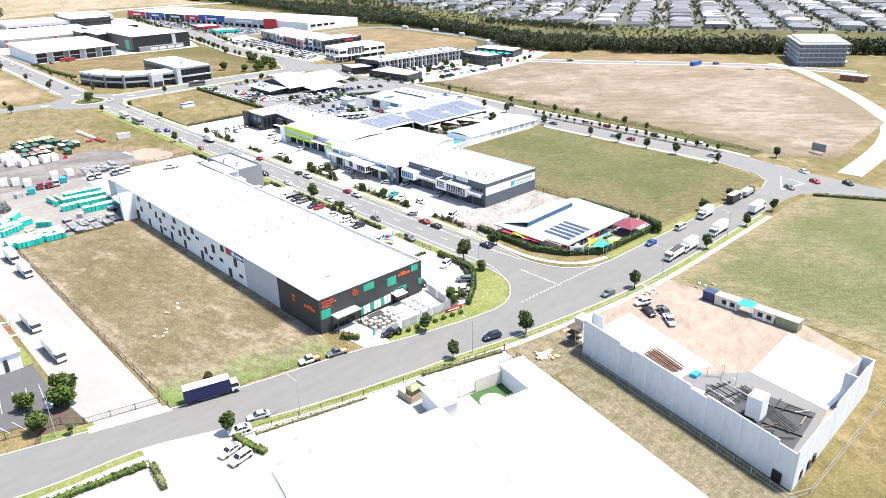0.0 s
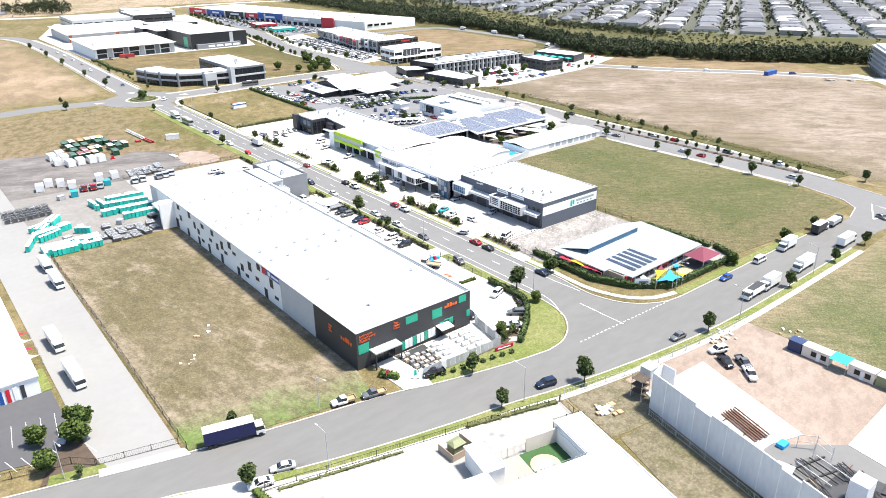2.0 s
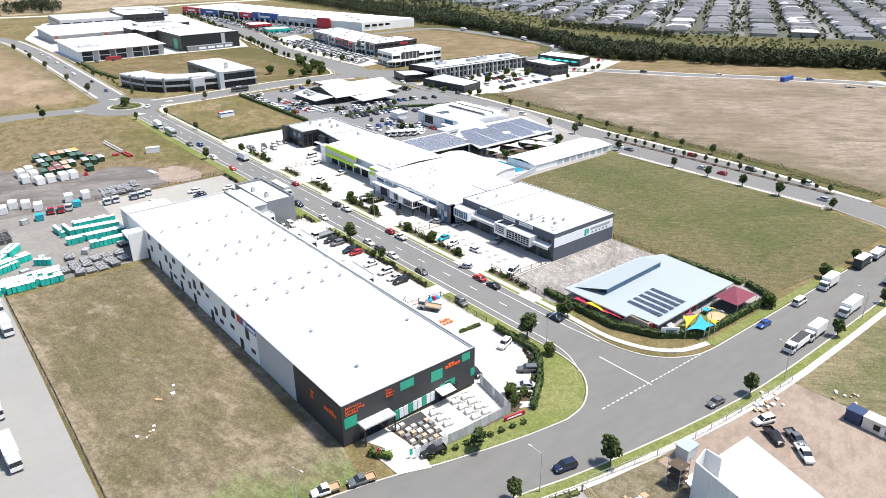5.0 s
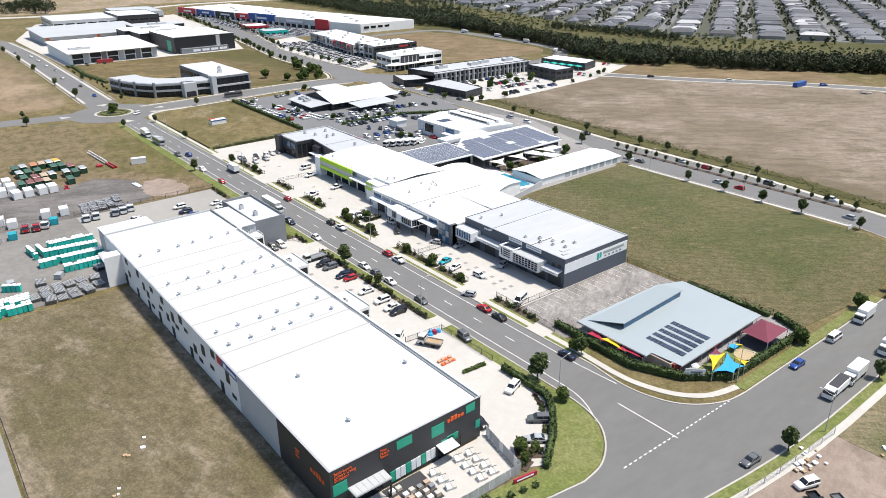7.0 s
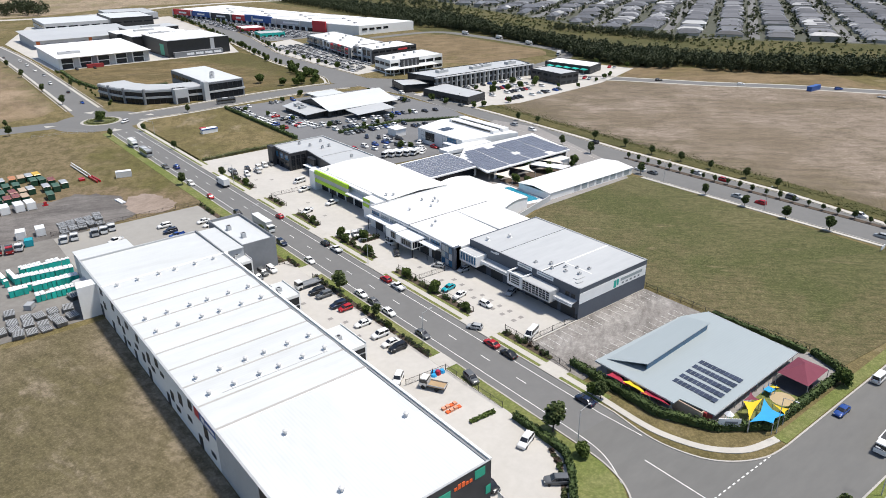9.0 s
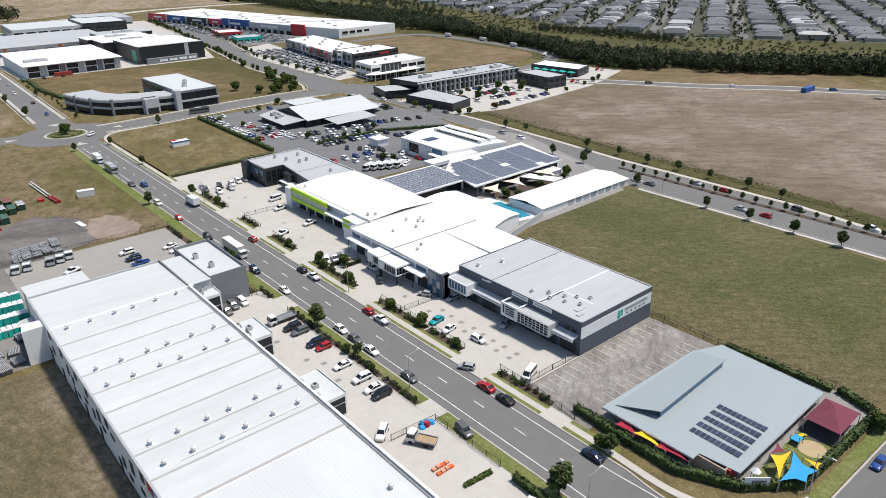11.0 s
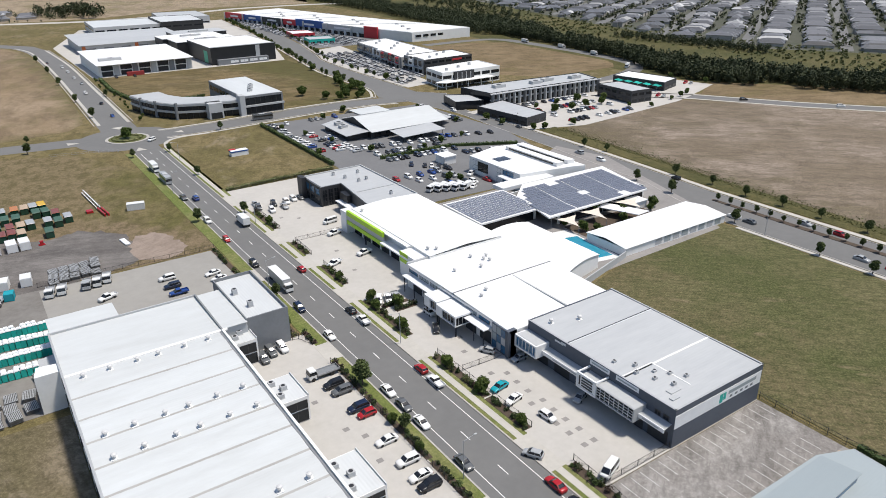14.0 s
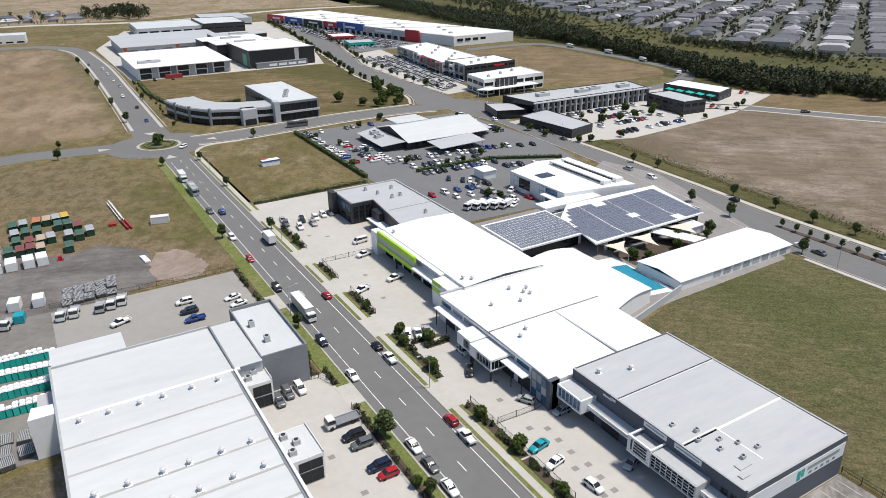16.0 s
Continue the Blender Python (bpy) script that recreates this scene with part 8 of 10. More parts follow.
single("kerb", Mesh().strip(arc(-3, 402, 9.6, 0, 360, 36), -0.9, 0.5, 0.0, 0.18), KERB, "pale concrete rim of the roundabout", "kerb", "structure")


# ---- bushland and scrub ----
land("bushland_ground", [(345, 322), (392, 240), (470, 175), (560, 60), (900, 60), (900, 1500), (440, 1500), (425, 1120), (408, 882), (378, 665), (357, 530), (340, 424)], 0.04, SCRUB_GROUND, "green and straw scrub under the bushland")


def inside(p, poly):
    c, n = False, len(poly)
    for i in range(n):
        (xa, ya), (xb, yb) = poly[i], poly[(i + 1) % n]
        if (ya > p[1]) != (yb > p[1]) and p[0] < (xb - xa) * (p[1] - ya) / (yb - ya) + xa:
            c = not c
    return c


def bush_tree(m, r, x, y, h):
    m.cyl(x, y, 0, h * 0.4, 0.16, 4, 0.1)
    w = h * r.uniform(0.24, 0.36)
    leaves(m, r, x, y, h * 0.52, w, w, h * 0.47, 66, h * 0.055)
    for _ in range(3):
        a = r.uniform(0, 6.28)
        leaves(m, r, x + w * 0.7 * math.cos(a), y + w * 0.7 * math.sin(a), h * r.uniform(0.35, 0.8), w * 0.5, w * 0.5, h * 0.13, 12, h * 0.055)


NEAR_WOOD = [(348, 330), (356, 302), (392, 244), (442, 178), (520, 70), (560, 80), (474, 192), (416, 262), (400, 322), (392, 380), (392, 408), (406, 470), (416, 514), (446, 600), (474, 690), (484, 940), (530, 1300), (450, 1300), (442, 1120), (420, 882), (396, 720), (380, 640), (402, 606), (396, 525), (386, 478), (380, 427), (356, 378)]
WOOD_2 = [(472, 520), (479, 442), (483, 366), (500, 362), (506, 385), (502, 450), (490, 524)]
WOOD_3 = [(480, 700), (520, 700), (600, 900), (700, 1200), (620, 1250), (540, 980)]
FAR_WOOD = [(48, 1088), (108, 1078), (124, 1130), (95, 1210), (40, 1190)]
ROAD_WOOD = [(-170, 1106), (-30, 1108), (40, 1084), (34, 1104), (-30, 1128), (-170, 1128)]
HOUSE_WOOD = [(-190, 1135), (40, 1130), (60, 1230), (-190, 1260)]
for poly, step, lo, hi, label in ((NEAR_WOOD, 3.5, 7.5, 13, "dense olive-green bushland trees behind the fields"), (WOOD_2, 4.6, 5, 8.5, "band of olive-green trees before the houses"),
                                  (WOOD_3, 9, 7, 12, "scattered bushland trees on the scrub"), (FAR_WOOD, 7, 12, 20, "tall far trees at the edge of the estate"), (ROAD_WOOD, 7, 3, 6, "low scrub along the far highway"), (HOUSE_WOOD, 15, 6, 12, "scattered trees between the far houses")):
    r = random.Random(len(poly) * 13 + int(step))
    m = Mesh()
    xs, ys = [p[0] for p in poly], [p[1] for p in poly]
    y = min(ys)
    while y < max(ys):
        x = min(xs)
        k = step * (1 if y < 620 else 1.6)
        while x < max(xs):
            px, py = x + r.uniform(-k, k) * 0.6, y + r.uniform(-k, k) * 0.6
            if inside((px, py), poly) and noise.noise((px * 0.02, py * 0.02, 3)) > (-0.55 if step < 4.2 else -0.28):
                bush_tree(m, r, px, py, r.uniform(lo, hi) * (0.75 + 0.35 * r.random()))
            x += k
        y += k
    single("bushland", m, WOOD_LEAF, label, "woodland", "stuff")
m = Mesh()
r = random.Random(5)
for _ in range(900):
    a = r.random()
    p = (r.uniform(470, 560), r.uniform(200, 900))
    if not inside(p, NEAR_WOOD):
        leaves(m, r, p[0], p[1], 0.8, 1.6, 1.6, 0.9, 8, 0.8)
single("scrub", m, SHRUB_LEAF, "low olive and straw scrub on the rough ground", "scrub", "stuff")
# rank grass along the field edges
m = Mesh()
for _ in range(6000):
    y = r.uniform(50, 285)
    x = (160 if y < 86 else 164 + (y - 86) * 0.062) + 5.2 + abs(r.gauss(0, 4.2))
    leaves(m, r, x, y, 0.15, 0.5, 0.5, 0.12, 1, r.uniform(0.1, 0.28))
single("rank_grass", m, SHRUB_LEAF, "rank green and straw grass along the field edge", "grass", "stuff")
# ---- housing estate ----
ROOF_TILE = mat("dark_grey_roof_tile", (0.108, 0.115, 0.133), 0.65, (0.070, 0.075, 0.088), 0.2, 1.5, 0.5, random_value=0.6)
ROOF_TILE_L = mat("light_house_roof", (0.40, 0.40, 0.40), 0.7, (0.32, 0.32, 0.32), 0.2, 1.5, 0.5, random_value=0.3)
HOUSE_WALL = mat("house_render", (0.38, 0.35, 0.31), 0.85, (0.30, 0.28, 0.25), 0.2, 2, 0.5, random_value=0.35)
ESTATE = mat("estate_ground", (0.085, 0.083, 0.070), 0.95, (0.045, 0.052, 0.026), 0.05, 0.4, 0.5)
D, N = Vector((0.868, 0.497)), Vector((-0.497, 0.868))


def estate(s, n):
    p = D * s + N * n
    return p.x, p.y


def house_mesh(r):
    """Walls and hipped roof of one house round the origin, length along x."""
    a, b, h = r.uniform(5.0, 5.7), r.uniform(9.6, 12.0), 2.7 if r.random() < 0.7 else 5.0
    w = Mesh().box(-a, -b, 0, a, b, h)
    e, k = 0.6, r.uniform(2.4, 3.0)
    ro = Mesh().add([(-a - e, -b - e, h), (a + e, -b - e, h), (a + e, b + e, h), (-a - e, b + e, h), (0, -b + a * 0.7, h + k), (0, b - a * 0.7, h + k)], [(0, 1, 4), (1, 2, 5, 4), (2, 3, 5), (3, 0, 4, 5), (3, 2, 1, 0)])
    gx = r.choice((-1, 1)) * a * 0.45
    ro.add([(gx - 3.2, -b - 2.6, h - 0.1), (gx + 3.2, -b - 2.6, h - 0.1), (gx + 3.2, 0, h), (gx - 3.2, 0, h), (gx, -b + 0.6, h + 1.9), (gx, 1, h + 1.9)], [(0, 1, 4), (1, 2, 5, 4), (3, 0, 4, 5)])
    w.box(gx - 2.8, -b - 2, 0, gx + 2.8, -b, h - 0.1)
    g = Mesh().box(gx - 2.3, -b - 2.08, 0, gx + 2.3, -b - 2, 2.2)
    win = Mesh().box(-gx - 1.2, -b - 0.06, 0.8, -gx + 1.2, -b, 2.1)
    return w, ro, g, win


HOUSES = {}
far_wall, far_roof = Mesh(), Mesh()
land("estate_ground", [estate(642, -420), estate(1500, -420), estate(1500, 720), estate(1240, 720), estate(840, 330), estate(690, 165), estate(640, 90)], 0.06, ESTATE, "yards and lawns between the houses")
r = random.Random(11)
count = 0
streets = [-396, -314, -232, -150, -68, 14, 96, 178, 260, 342, 424, 506, 588, 670]
for k in streets:
    single("estate_street", Mesh().strip([estate(648 + 47 * min(1, max(0, (k - 90) / 70)) + max(0, k - 170) * 0.98, k), estate(1500, k)], -5.0, 5.0, 0.0, 0.09), ASPHALT, "narrow street of the housing estate", "road", "structure")
cells = []
for k in streets:
    for j, off in enumerate((23, 58)):
        for i in range(62):
            s = 640 + i * 12.4 + (k * 7 % 9)
            n = k + off + (4 * math.sin(s * 0.02 + k) if k > 90 else 1)
            x, y = estate(s, n)
            edge = 650 + 47 * min(1, max(0, (n - 90) / 70)) + max(0, n - 170) * 0.98
            if s < edge or r.random() < 0.05 or x < 500:
                continue
            cells.append((s - edge, s, n, j))
cells.sort()
for d, s, n, j in cells:
    x, y = estate(s + r.uniform(-0.8, 0.8), n + r.uniform(-1, 1))
    turn = 30 + (180 if j != 0 else 0) + (r.choice((0, 0, 0, 90)) if n > 110 else 0) + r.uniform(-3, 3)
    if count < 150:
        v = r.randrange(8)
        light = r.random() < 0.12
        if (v, light) not in HOUSES:
            w, ro, g, win = house_mesh(random.Random(v + 40))
            t = thing("house", 0, 0, 0, "single house with a pale hipped roof" if light else "single house with a dark grey hipped roof", "house", "estate houses")
            part("wall", w, HOUSE_WALL, t)
            part("roof", ro, ROOF_TILE_L if light else ROOF_TILE, t)
            t.matrix_basis = pose(x, y, 0.06, 0, 0, turn)
            HOUSES[(v, light)] = t
        else:
            copy_thing(HOUSES[(v, light)], pose(x, y, 0.06, 0, 0, turn))
    else:
        w, ro, g, win = house_mesh(r)
        m4 = pose(x, y, 0.06, 0, 0, turn)
        far_wall.add(w.turned(m4).v, w.f)
        far_roof.add(ro.turned(m4).v, ro.f)
    count += 1
for k in range(26):     # a few houses beyond the highway
    w, ro, g, win = house_mesh(r)
    m4 = pose(-180 + (k % 9) * 26 + r.uniform(-4, 4), 1140 + (k // 9) * 34 + r.uniform(-5, 5), 0.06, 0, 0, r.choice((0, 90)) + r.uniform(-8, 8))
    far_wall.add(w.turned(m4).v, w.f)
    far_roof.add(ro.turned(m4).v, ro.f)
ROOF_FAR = leafy("far_roof_tiles", (0.050, 0.053, 0.062), (0.165, 0.170, 0.188), (0.58, 0.58, 0.58))
t = thing("far_houses", 900, 500, 0, "far rows of houses with grey hipped roofs", "houses")
tagged(part("wall", far_wall, HOUSE_WALL, t), kind="stuff")
tagged(part("roof", far_roof, ROOF_FAR, t), kind="stuff")
m = Mesh()
for _ in range(2600):
    s, n = r.uniform(620, 1250), r.uniform(-400, 650)
    x, y = estate(s, n)
    if x > 560:
        leaves(m, r, x, y, 2.6, 2.2, 2.2, 2.4, 16, 1.0)
single("garden_trees", m, WOOD_LEAF, "small garden trees between the houses", "trees", "stuff")


# ---- vehicles ----
def paint(name, c):
    return mat(name, c, 0.25, tuple(k * 0.9 for k in c), 0.5, 3, 0.4, spec=0.6)


PAINTS = {"white": paint("white_car_paint", (0.72, 0.72, 0.71)), "silver": paint("silver_car_paint", (0.36, 0.37, 0.38)), "grey": paint("grey_car_paint", (0.11, 0.115, 0.12)), "black": paint("black_car_paint", (0.012, 0.012, 0.014)),
          "red": paint("red_car_paint", (0.36, 0.012, 0.016)), "blue": paint("blue_car_paint", (0.02, 0.06, 0.24)), "teal": paint("teal_car_paint", (0.01, 0.30, 0.36)), "navy": paint("navy_car_paint", (0.010, 0.018, 0.045)),
          "yellow": paint("yellow_car_paint", (0.60, 0.36, 0.02)), "green": paint("green_box_paint", (0.012, 0.055, 0.035)), "rust": paint("rust_box_paint", (0.20, 0.05, 0.03)), "orange": paint("orange_box_paint", (0.45, 0.17, 0.05))}
CAR_GLASS = mat("car_glass", (0.012, 0.014, 0.017), 0.08, (0.02, 0.022, 0.026), 0.5, 3, 0.5, spec=0.7)
TYRE = mat("tyre_rubber", (0.014, 0.014, 0.014), 0.85, (0.02, 0.02, 0.02), 1, 6, 0.5)
LAMP = mat("headlight_glass", (0.6, 0.6, 0.58), 0.15, (0.5, 0.5, 0.48), 1, 6, 0.4)
TAIL = mat("tail_light", (0.30, 0.01, 0.01), 0.2, (0.25, 0.01, 0.01), 1, 6, 0.4)
CURTAIN = mat("navy_truck_curtain", (0.008, 0.012, 0.075), 0.55, (0.006, 0.009, 0.055), 0.5, 3, 0.5)
TIMBER = mat("pale_timber", (0.38, 0.27, 0.16), 0.85, (0.30, 0.21, 0.12), 0.6, 5, 0.5)

# stations along the body (x, half width, top), then the cabin's base and roof (front, rear, height), and the sill
SHAPES = {
    "sedan": (((-2.36, 0.66, 0.60), (-2.22, 0.83, 0.71), (-1.7, 0.89, 0.84), (-0.95, 0.91, 0.94), (0.2, 0.92, 0.96), (1.3, 0.92, 0.98), (1.85, 0.90, 1.0), (2.22, 0.83, 0.94), (2.36, 0.70, 0.80)), (-1.15, 1.85, 0.92), (-0.3, 1.05, 1.44), 0.24),
    "hatch": (((-2.04, 0.64, 0.62), (-1.9, 0.80, 0.74), (-1.4, 0.86, 0.90), (-0.85, 0.87, 0.98), (0.3, 0.88, 1.0), (1.3, 0.88, 1.02), (1.8, 0.86, 1.02), (1.98, 0.80, 0.96), (2.04, 0.72, 0.8)), (-1.15, 1.95, 0.95), (-0.35, 1.55, 1.5), 0.24),
    "suv": (((-2.36, 0.72, 0.78), (-2.24, 0.88, 0.92), (-1.7, 0.93, 1.04), (-1.0, 0.94, 1.10), (0.3, 0.95, 1.12), (1.5, 0.95, 1.14), (2.1, 0.93, 1.14), (2.3, 0.88, 1.06), (2.36, 0.78, 0.9)), (-1.25, 2.28, 1.07), (-0.45, 1.95, 1.74), 0.3),
    "van": (((-2.58, 0.78, 0.86), (-2.44, 0.92, 1.04), (-2.0, 0.96, 1.18), (-1.4, 0.97, 1.24), (0.4, 0.98, 1.26), (1.8, 0.98, 1.26), (2.4, 0.97, 1.26), (2.5, 0.94, 1.2), (2.56, 0.88, 1.0)), (-2.1, 2.5, 1.2), (-1.3, 2.42, 2.1), 0.3),
}


def loft(m, rings):
    """Joins rings of equal length into one closed skin."""
    n = len(rings[0])
    faces = [tuple(range(n)), tuple(reversed(range((len(rings) - 1) * n, len(rings) * n)))]
    for k in range(len(rings) - 1):
        faces += [(k * n + (i + 1) % n, k * n + i, (k + 1) * n + i, (k + 1) * n + (i + 1) % n) for i in range(n)]
    return m.add([p for ring in rings for p in ring], faces)


def plan_ring(x0, x1, w, z, c):
    """A rounded rectangle lying at height z."""
    return [(x0, -w + 2 * c, z), (x0 + c, -w, z), (x1 - c, -w, z), (x1, -w + 2 * c, z), (x1, w - 2 * c, z), (x1 - c, w, z), (x0 + c, w, z), (x0, w - 2 * c, z)]


def wheel(t, x, y, r=0.33, w=0.22):
    """A tyre with its rim."""
    n = 12
    m = Mesh()
    ring = [(math.cos(2 * math.pi * i / n), math.sin(2 * math.pi * i / n)) for i in range(n)]
    m.add([(x + r * a, y - w / 2, r + r * b) for a, b in ring] + [(x + r * a, y + w / 2, r + r * b) for a, b in ring],
          [tuple(range(n)), tuple(reversed(range(n, 2 * n)))] + [((i + 1) % n, i, n + i, n + (i + 1) % n) for i in range(n)])
    return part("wheel", m, TYRE, t)


def car_body(stations, sill):
    rings = []
    for x, w, top in stations:
        half = [(w * 0.90, sill), (w, sill + 0.16), (w, top - 0.2), (w * 0.94, top - 0.05), (w * 0.62, top + 0.02)]
        rings.append([(x, -y, z) for y, z in half] + [(x, y, z) for y, z in reversed(half)])
    return loft(Mesh(), rings)


def car_parts(t, kind, colour, full):
    stations, base, roof, sill = SHAPES[kind]
    w = max(k[1] for k in stations)
    part("body", car_body(stations, sill if full else 0.02), PAINTS[colour], t, smooth=True)
    (b0, b1, bz), (r0, r1, rz) = base, roof
    wb, wr = w - 0.07, w - 0.23
    mid = 0.45
    part("cabin_glass", loft(Mesh(), [plan_ring(b0, b1, wb, bz - 0.06, 0.12), plan_ring(b0 + (r0 - b0) * mid, b1 + (r1 - b1) * mid * 0.8, wb - 0.05, bz + (rz - bz) * mid, 0.13), plan_ring(r0, r1, wr, rz - 0.04, 0.14)]), CAR_GLASS, t)
    top = loft(Mesh(), [plan_ring(r0 - 0.04, r1 + 0.05, wr + 0.03, rz - 0.06, 0.14), plan_ring(r0 + 0.06, r1 - 0.04, wr - 0.04, rz + 0.015, 0.14), plan_ring(r0 + 0.3, r1 - 0.25, wr - 0.26, rz + 0.045, 0.12)])
    for side in (-1, 1):        # pillars
        top.beam((b0 + 0.06, side * (wb - 0.06), bz), (r0 + 0.04, side * (wr - 0.02), rz - 0.03), 0.07)
        top.beam((r0 + (r1 - r0) * 0.5, side * (wb + 0.005), bz), (r0 + (r1 - r0) * 0.5, side * (wr + 0.01), rz - 0.04), 0.05, 0.09)
        top.beam((b1 - 0.12, side * (wb - 0.05), bz), (r1 - 0.02, side * (wr - 0.02), rz - 0.03), 0.1, 0.2)
    if kind == "van":
        for side in (-1, 1):
            top.add([(-0.2, side * (wb + 0.01), bz), (b1 - 0.1, side * (wb + 0.01), bz), (r1 - 0.1, side * (wr + 0.03), rz - 0.05), (-0.2, side * (wr + 0.03), rz - 0.05)], [(0, 1, 2, 3), (3, 2, 1, 0)])
    part("roof_panel", top, PAINTS[colour], t)
    if full < 1:
        return
    x0, x1 = stations[0][0], stations[-1][0]
    for x in (x0 + 0.88, x1 - 0.86):
        for y in (-w + 0.1, w - 0.1):
            wheel(t, x, y)
    if full < 2:
        return
    z = stations[1][2] - 0.1
    for y in (-w + 0.3, w - 0.3):
        part("headlight", Mesh().box(x0 + 0.02, y - 0.16, z - 0.08, x0 + 0.3, y + 0.16, z + 0.05), LAMP, t)
        part("tail_light", Mesh().box(x1 - 0.22, y - 0.16, z - 0.02, x1 + 0.01, y + 0.16, z + 0.14), TAIL, t)


def ute_parts(t, colour, full, tray=None):
    w = 0.93
    part("body", car_body(((-2.62, 0.72, 0.8), (-2.5, 0.88, 0.95), (-1.9, 0.92, 1.05), (-1.3, w, 1.12), (-0.3, w, 1.13), (0.72, w, 1.13)), 0.36), PAINTS[colour], t, smooth=True)
    part("cabin_glass", Mesh().add([(-1.4, -0.86, 1.1), (0.65, -0.86, 1.1), (0.65, 0.86, 1.1), (-1.4, 0.86, 1.1), (-0.65, -0.7, 1.7), (0.5, -0.7, 1.7), (0.5, 0.7, 1.7), (-0.65, 0.7, 1.7)],
                               [(4, 5, 6, 7), (0, 1, 5, 4), (1, 2, 6, 5), (2, 3, 7, 6), (3, 0, 4, 7)]), CAR_GLASS, t)
    part("roof_panel", Mesh().box(-0.68, -0.72, 1.69, 0.52, 0.72, 1.76), PAINTS[colour], t)
    part("tray", Mesh().box(0.75, -0.95, 0.7, 2.65, 0.95, 0.8).box(0.75, -0.95, 0.8, 2.65, -0.87, 1.15).box(0.75, 0.87, 0.8, 2.65, 0.95, 1.15).box(2.57, -0.87, 0.8, 2.65, 0.87, 1.15), tray or PAINTS[colour], t)
    for x in (-1.7, 1.6):
        for y in (-0.82, 0.82):
            wheel(t, x, y, 0.37, 0.24)
    for y in (-0.65, 0.65):
        part("headlight", Mesh().box(-2.63, y - 0.2, 0.72, -2.5, y + 0.2, 0.9), LAMP, t)


CARS = {}


def car(kind, colour, x, y, turn, z=0.04, full=2, where="parked on the paving"):
    """turn 0: nose towards -x; 90: nose towards -y."""
    key = (kind, colour, full)
    m = pose(x, y, z, 0, 0, turn)
    if key in CARS:
        c = copy_thing(CARS[key], m)
        return tagged(c, f"{colour} {WORDS[kind]} {where}")
    t = thing(WORDS[kind].split()[-1], 0, 0, 0, f"{colour} {WORDS[kind]} {where}", WORDS[kind].split()[-1], "vehicles")
    ute_parts(t, colour, full, TIMBER if kind == "tray" else None) if kind in ("ute", "tray") else car_parts(t, kind, colour, full)
    t.matrix_basis = m
    CARS[key] = t
    return t


WORDS = {"sedan": "four-door sedan", "hatch": "small hatchback", "suv": "tall five-door wagon", "van": "panel van", "ute": "utility pickup", "tray": "flat-tray pickup"}
# along the main road
for x, y, k, c, a in ((-5.4, 217, "suv", "black", 90), (4.8, 205, "hatch", "red", 270), (-5.6, 182.6, "suv", "navy", 90), (-5.3, 165, "sedan", "white", 90), (5.0, 173.4, "hatch", "black", 270), (5.2, 166.8, "ute", "white", 270), (-5.2, 136.2, "sedan", "white", 90),
                      (-5.1, 129.8, "sedan", "grey", 90), (-5.2, 122.7, "sedan", "white", 90), (5.2, 139.2, "hatch", "red", 270), (5.1, 133, "ute", "white", 270), (-5.2, 108, "sedan", "grey", 90), (4.9, 93.8, "sedan", "red", 270), (4.8, 87.8, "sedan", "black", 270),
                      (4.7, 64.4, "sedan", "navy", 270), (-5.8, 291.4, "ute", "grey", 90), (-2.2, 288, "suv", "blue", 270), (-5.8, 261.6, "suv", "white", 90), (-5.9, 241, "hatch", "red", 90), (6, 390, "suv", "white", 40), (1, 459, "sedan", "blue", 90), (0.4, 541, "suv", "white", 90), (4.3, 581, "sedan", "silver", 90),
                      (3.7, 609, "sedan", "white", 90), (2.5, 500, "sedan", "black", 270), (4, 640, "suv", "white", 90), (4, 668, "suv", "white", 90), (-3, 700, "sedan", "grey", 270), (7.0, 102.4, "hatch", "silver", 300)):
    car(k, c, x, y, a, 0.04, where="on the asphalt road")
# along the side road
for x, y, k, c, a in ((4, 18, "sedan", "grey", 356), (-35.1, 24.6, "suv", "navy", 346), (42.4, 28.4, "sedan", "blue", 0), (60.6, 28.4, "van", "white", 180), (-72.6, 47.2, "tray", "white", 347), (-66.2, 45.3, "tray", "grey", 347), (-91.9, 36.9, "sedan", "silver", 340), (74, 20, "ute", "black", 180)):
    car(k, c, x, y, a, 0.04, where="stopped along the side road")
# warehouse car park
for x, y, k, c, a in ((-22.8, 164.2, "suv", "grey", 90), (-20.2, 166, "suv", "grey", 90), (-17.3, 166.2, "suv", "white", 90), (-14, 145, "suv", "black", 0), (-13.6, 141.8, "suv", "grey", 0), (-13.5, 134.4, "suv", "navy", 0), (-13, 131.6, "hatch", "red", 0), (-13.9, 121.8, "sedan", "white", 0),
                      (-13.6, 114.4, "suv", "white", 0), (-13.8, 109.6, "sedan", "white", 0), (-13.8, 106.6, "suv", "black", 0), (-8.6, 85.8, "suv", "grey", 80), (-14.4, 62.9, "suv", "white", 20), (-17.8, 51.6, "suv", "grey", 322), (-22.8, 47.6, "sedan", "silver", 322), (-28, 58.6, "suv", "black", 90), (-21.3, 96, "suv", "white", 40)):
    car(k, c, x, y, a, 0.14, where="parked beside the warehouse")
car("ute", "black", -51.5, 43.4, 347, 0.13, where="parked at the yard gate")
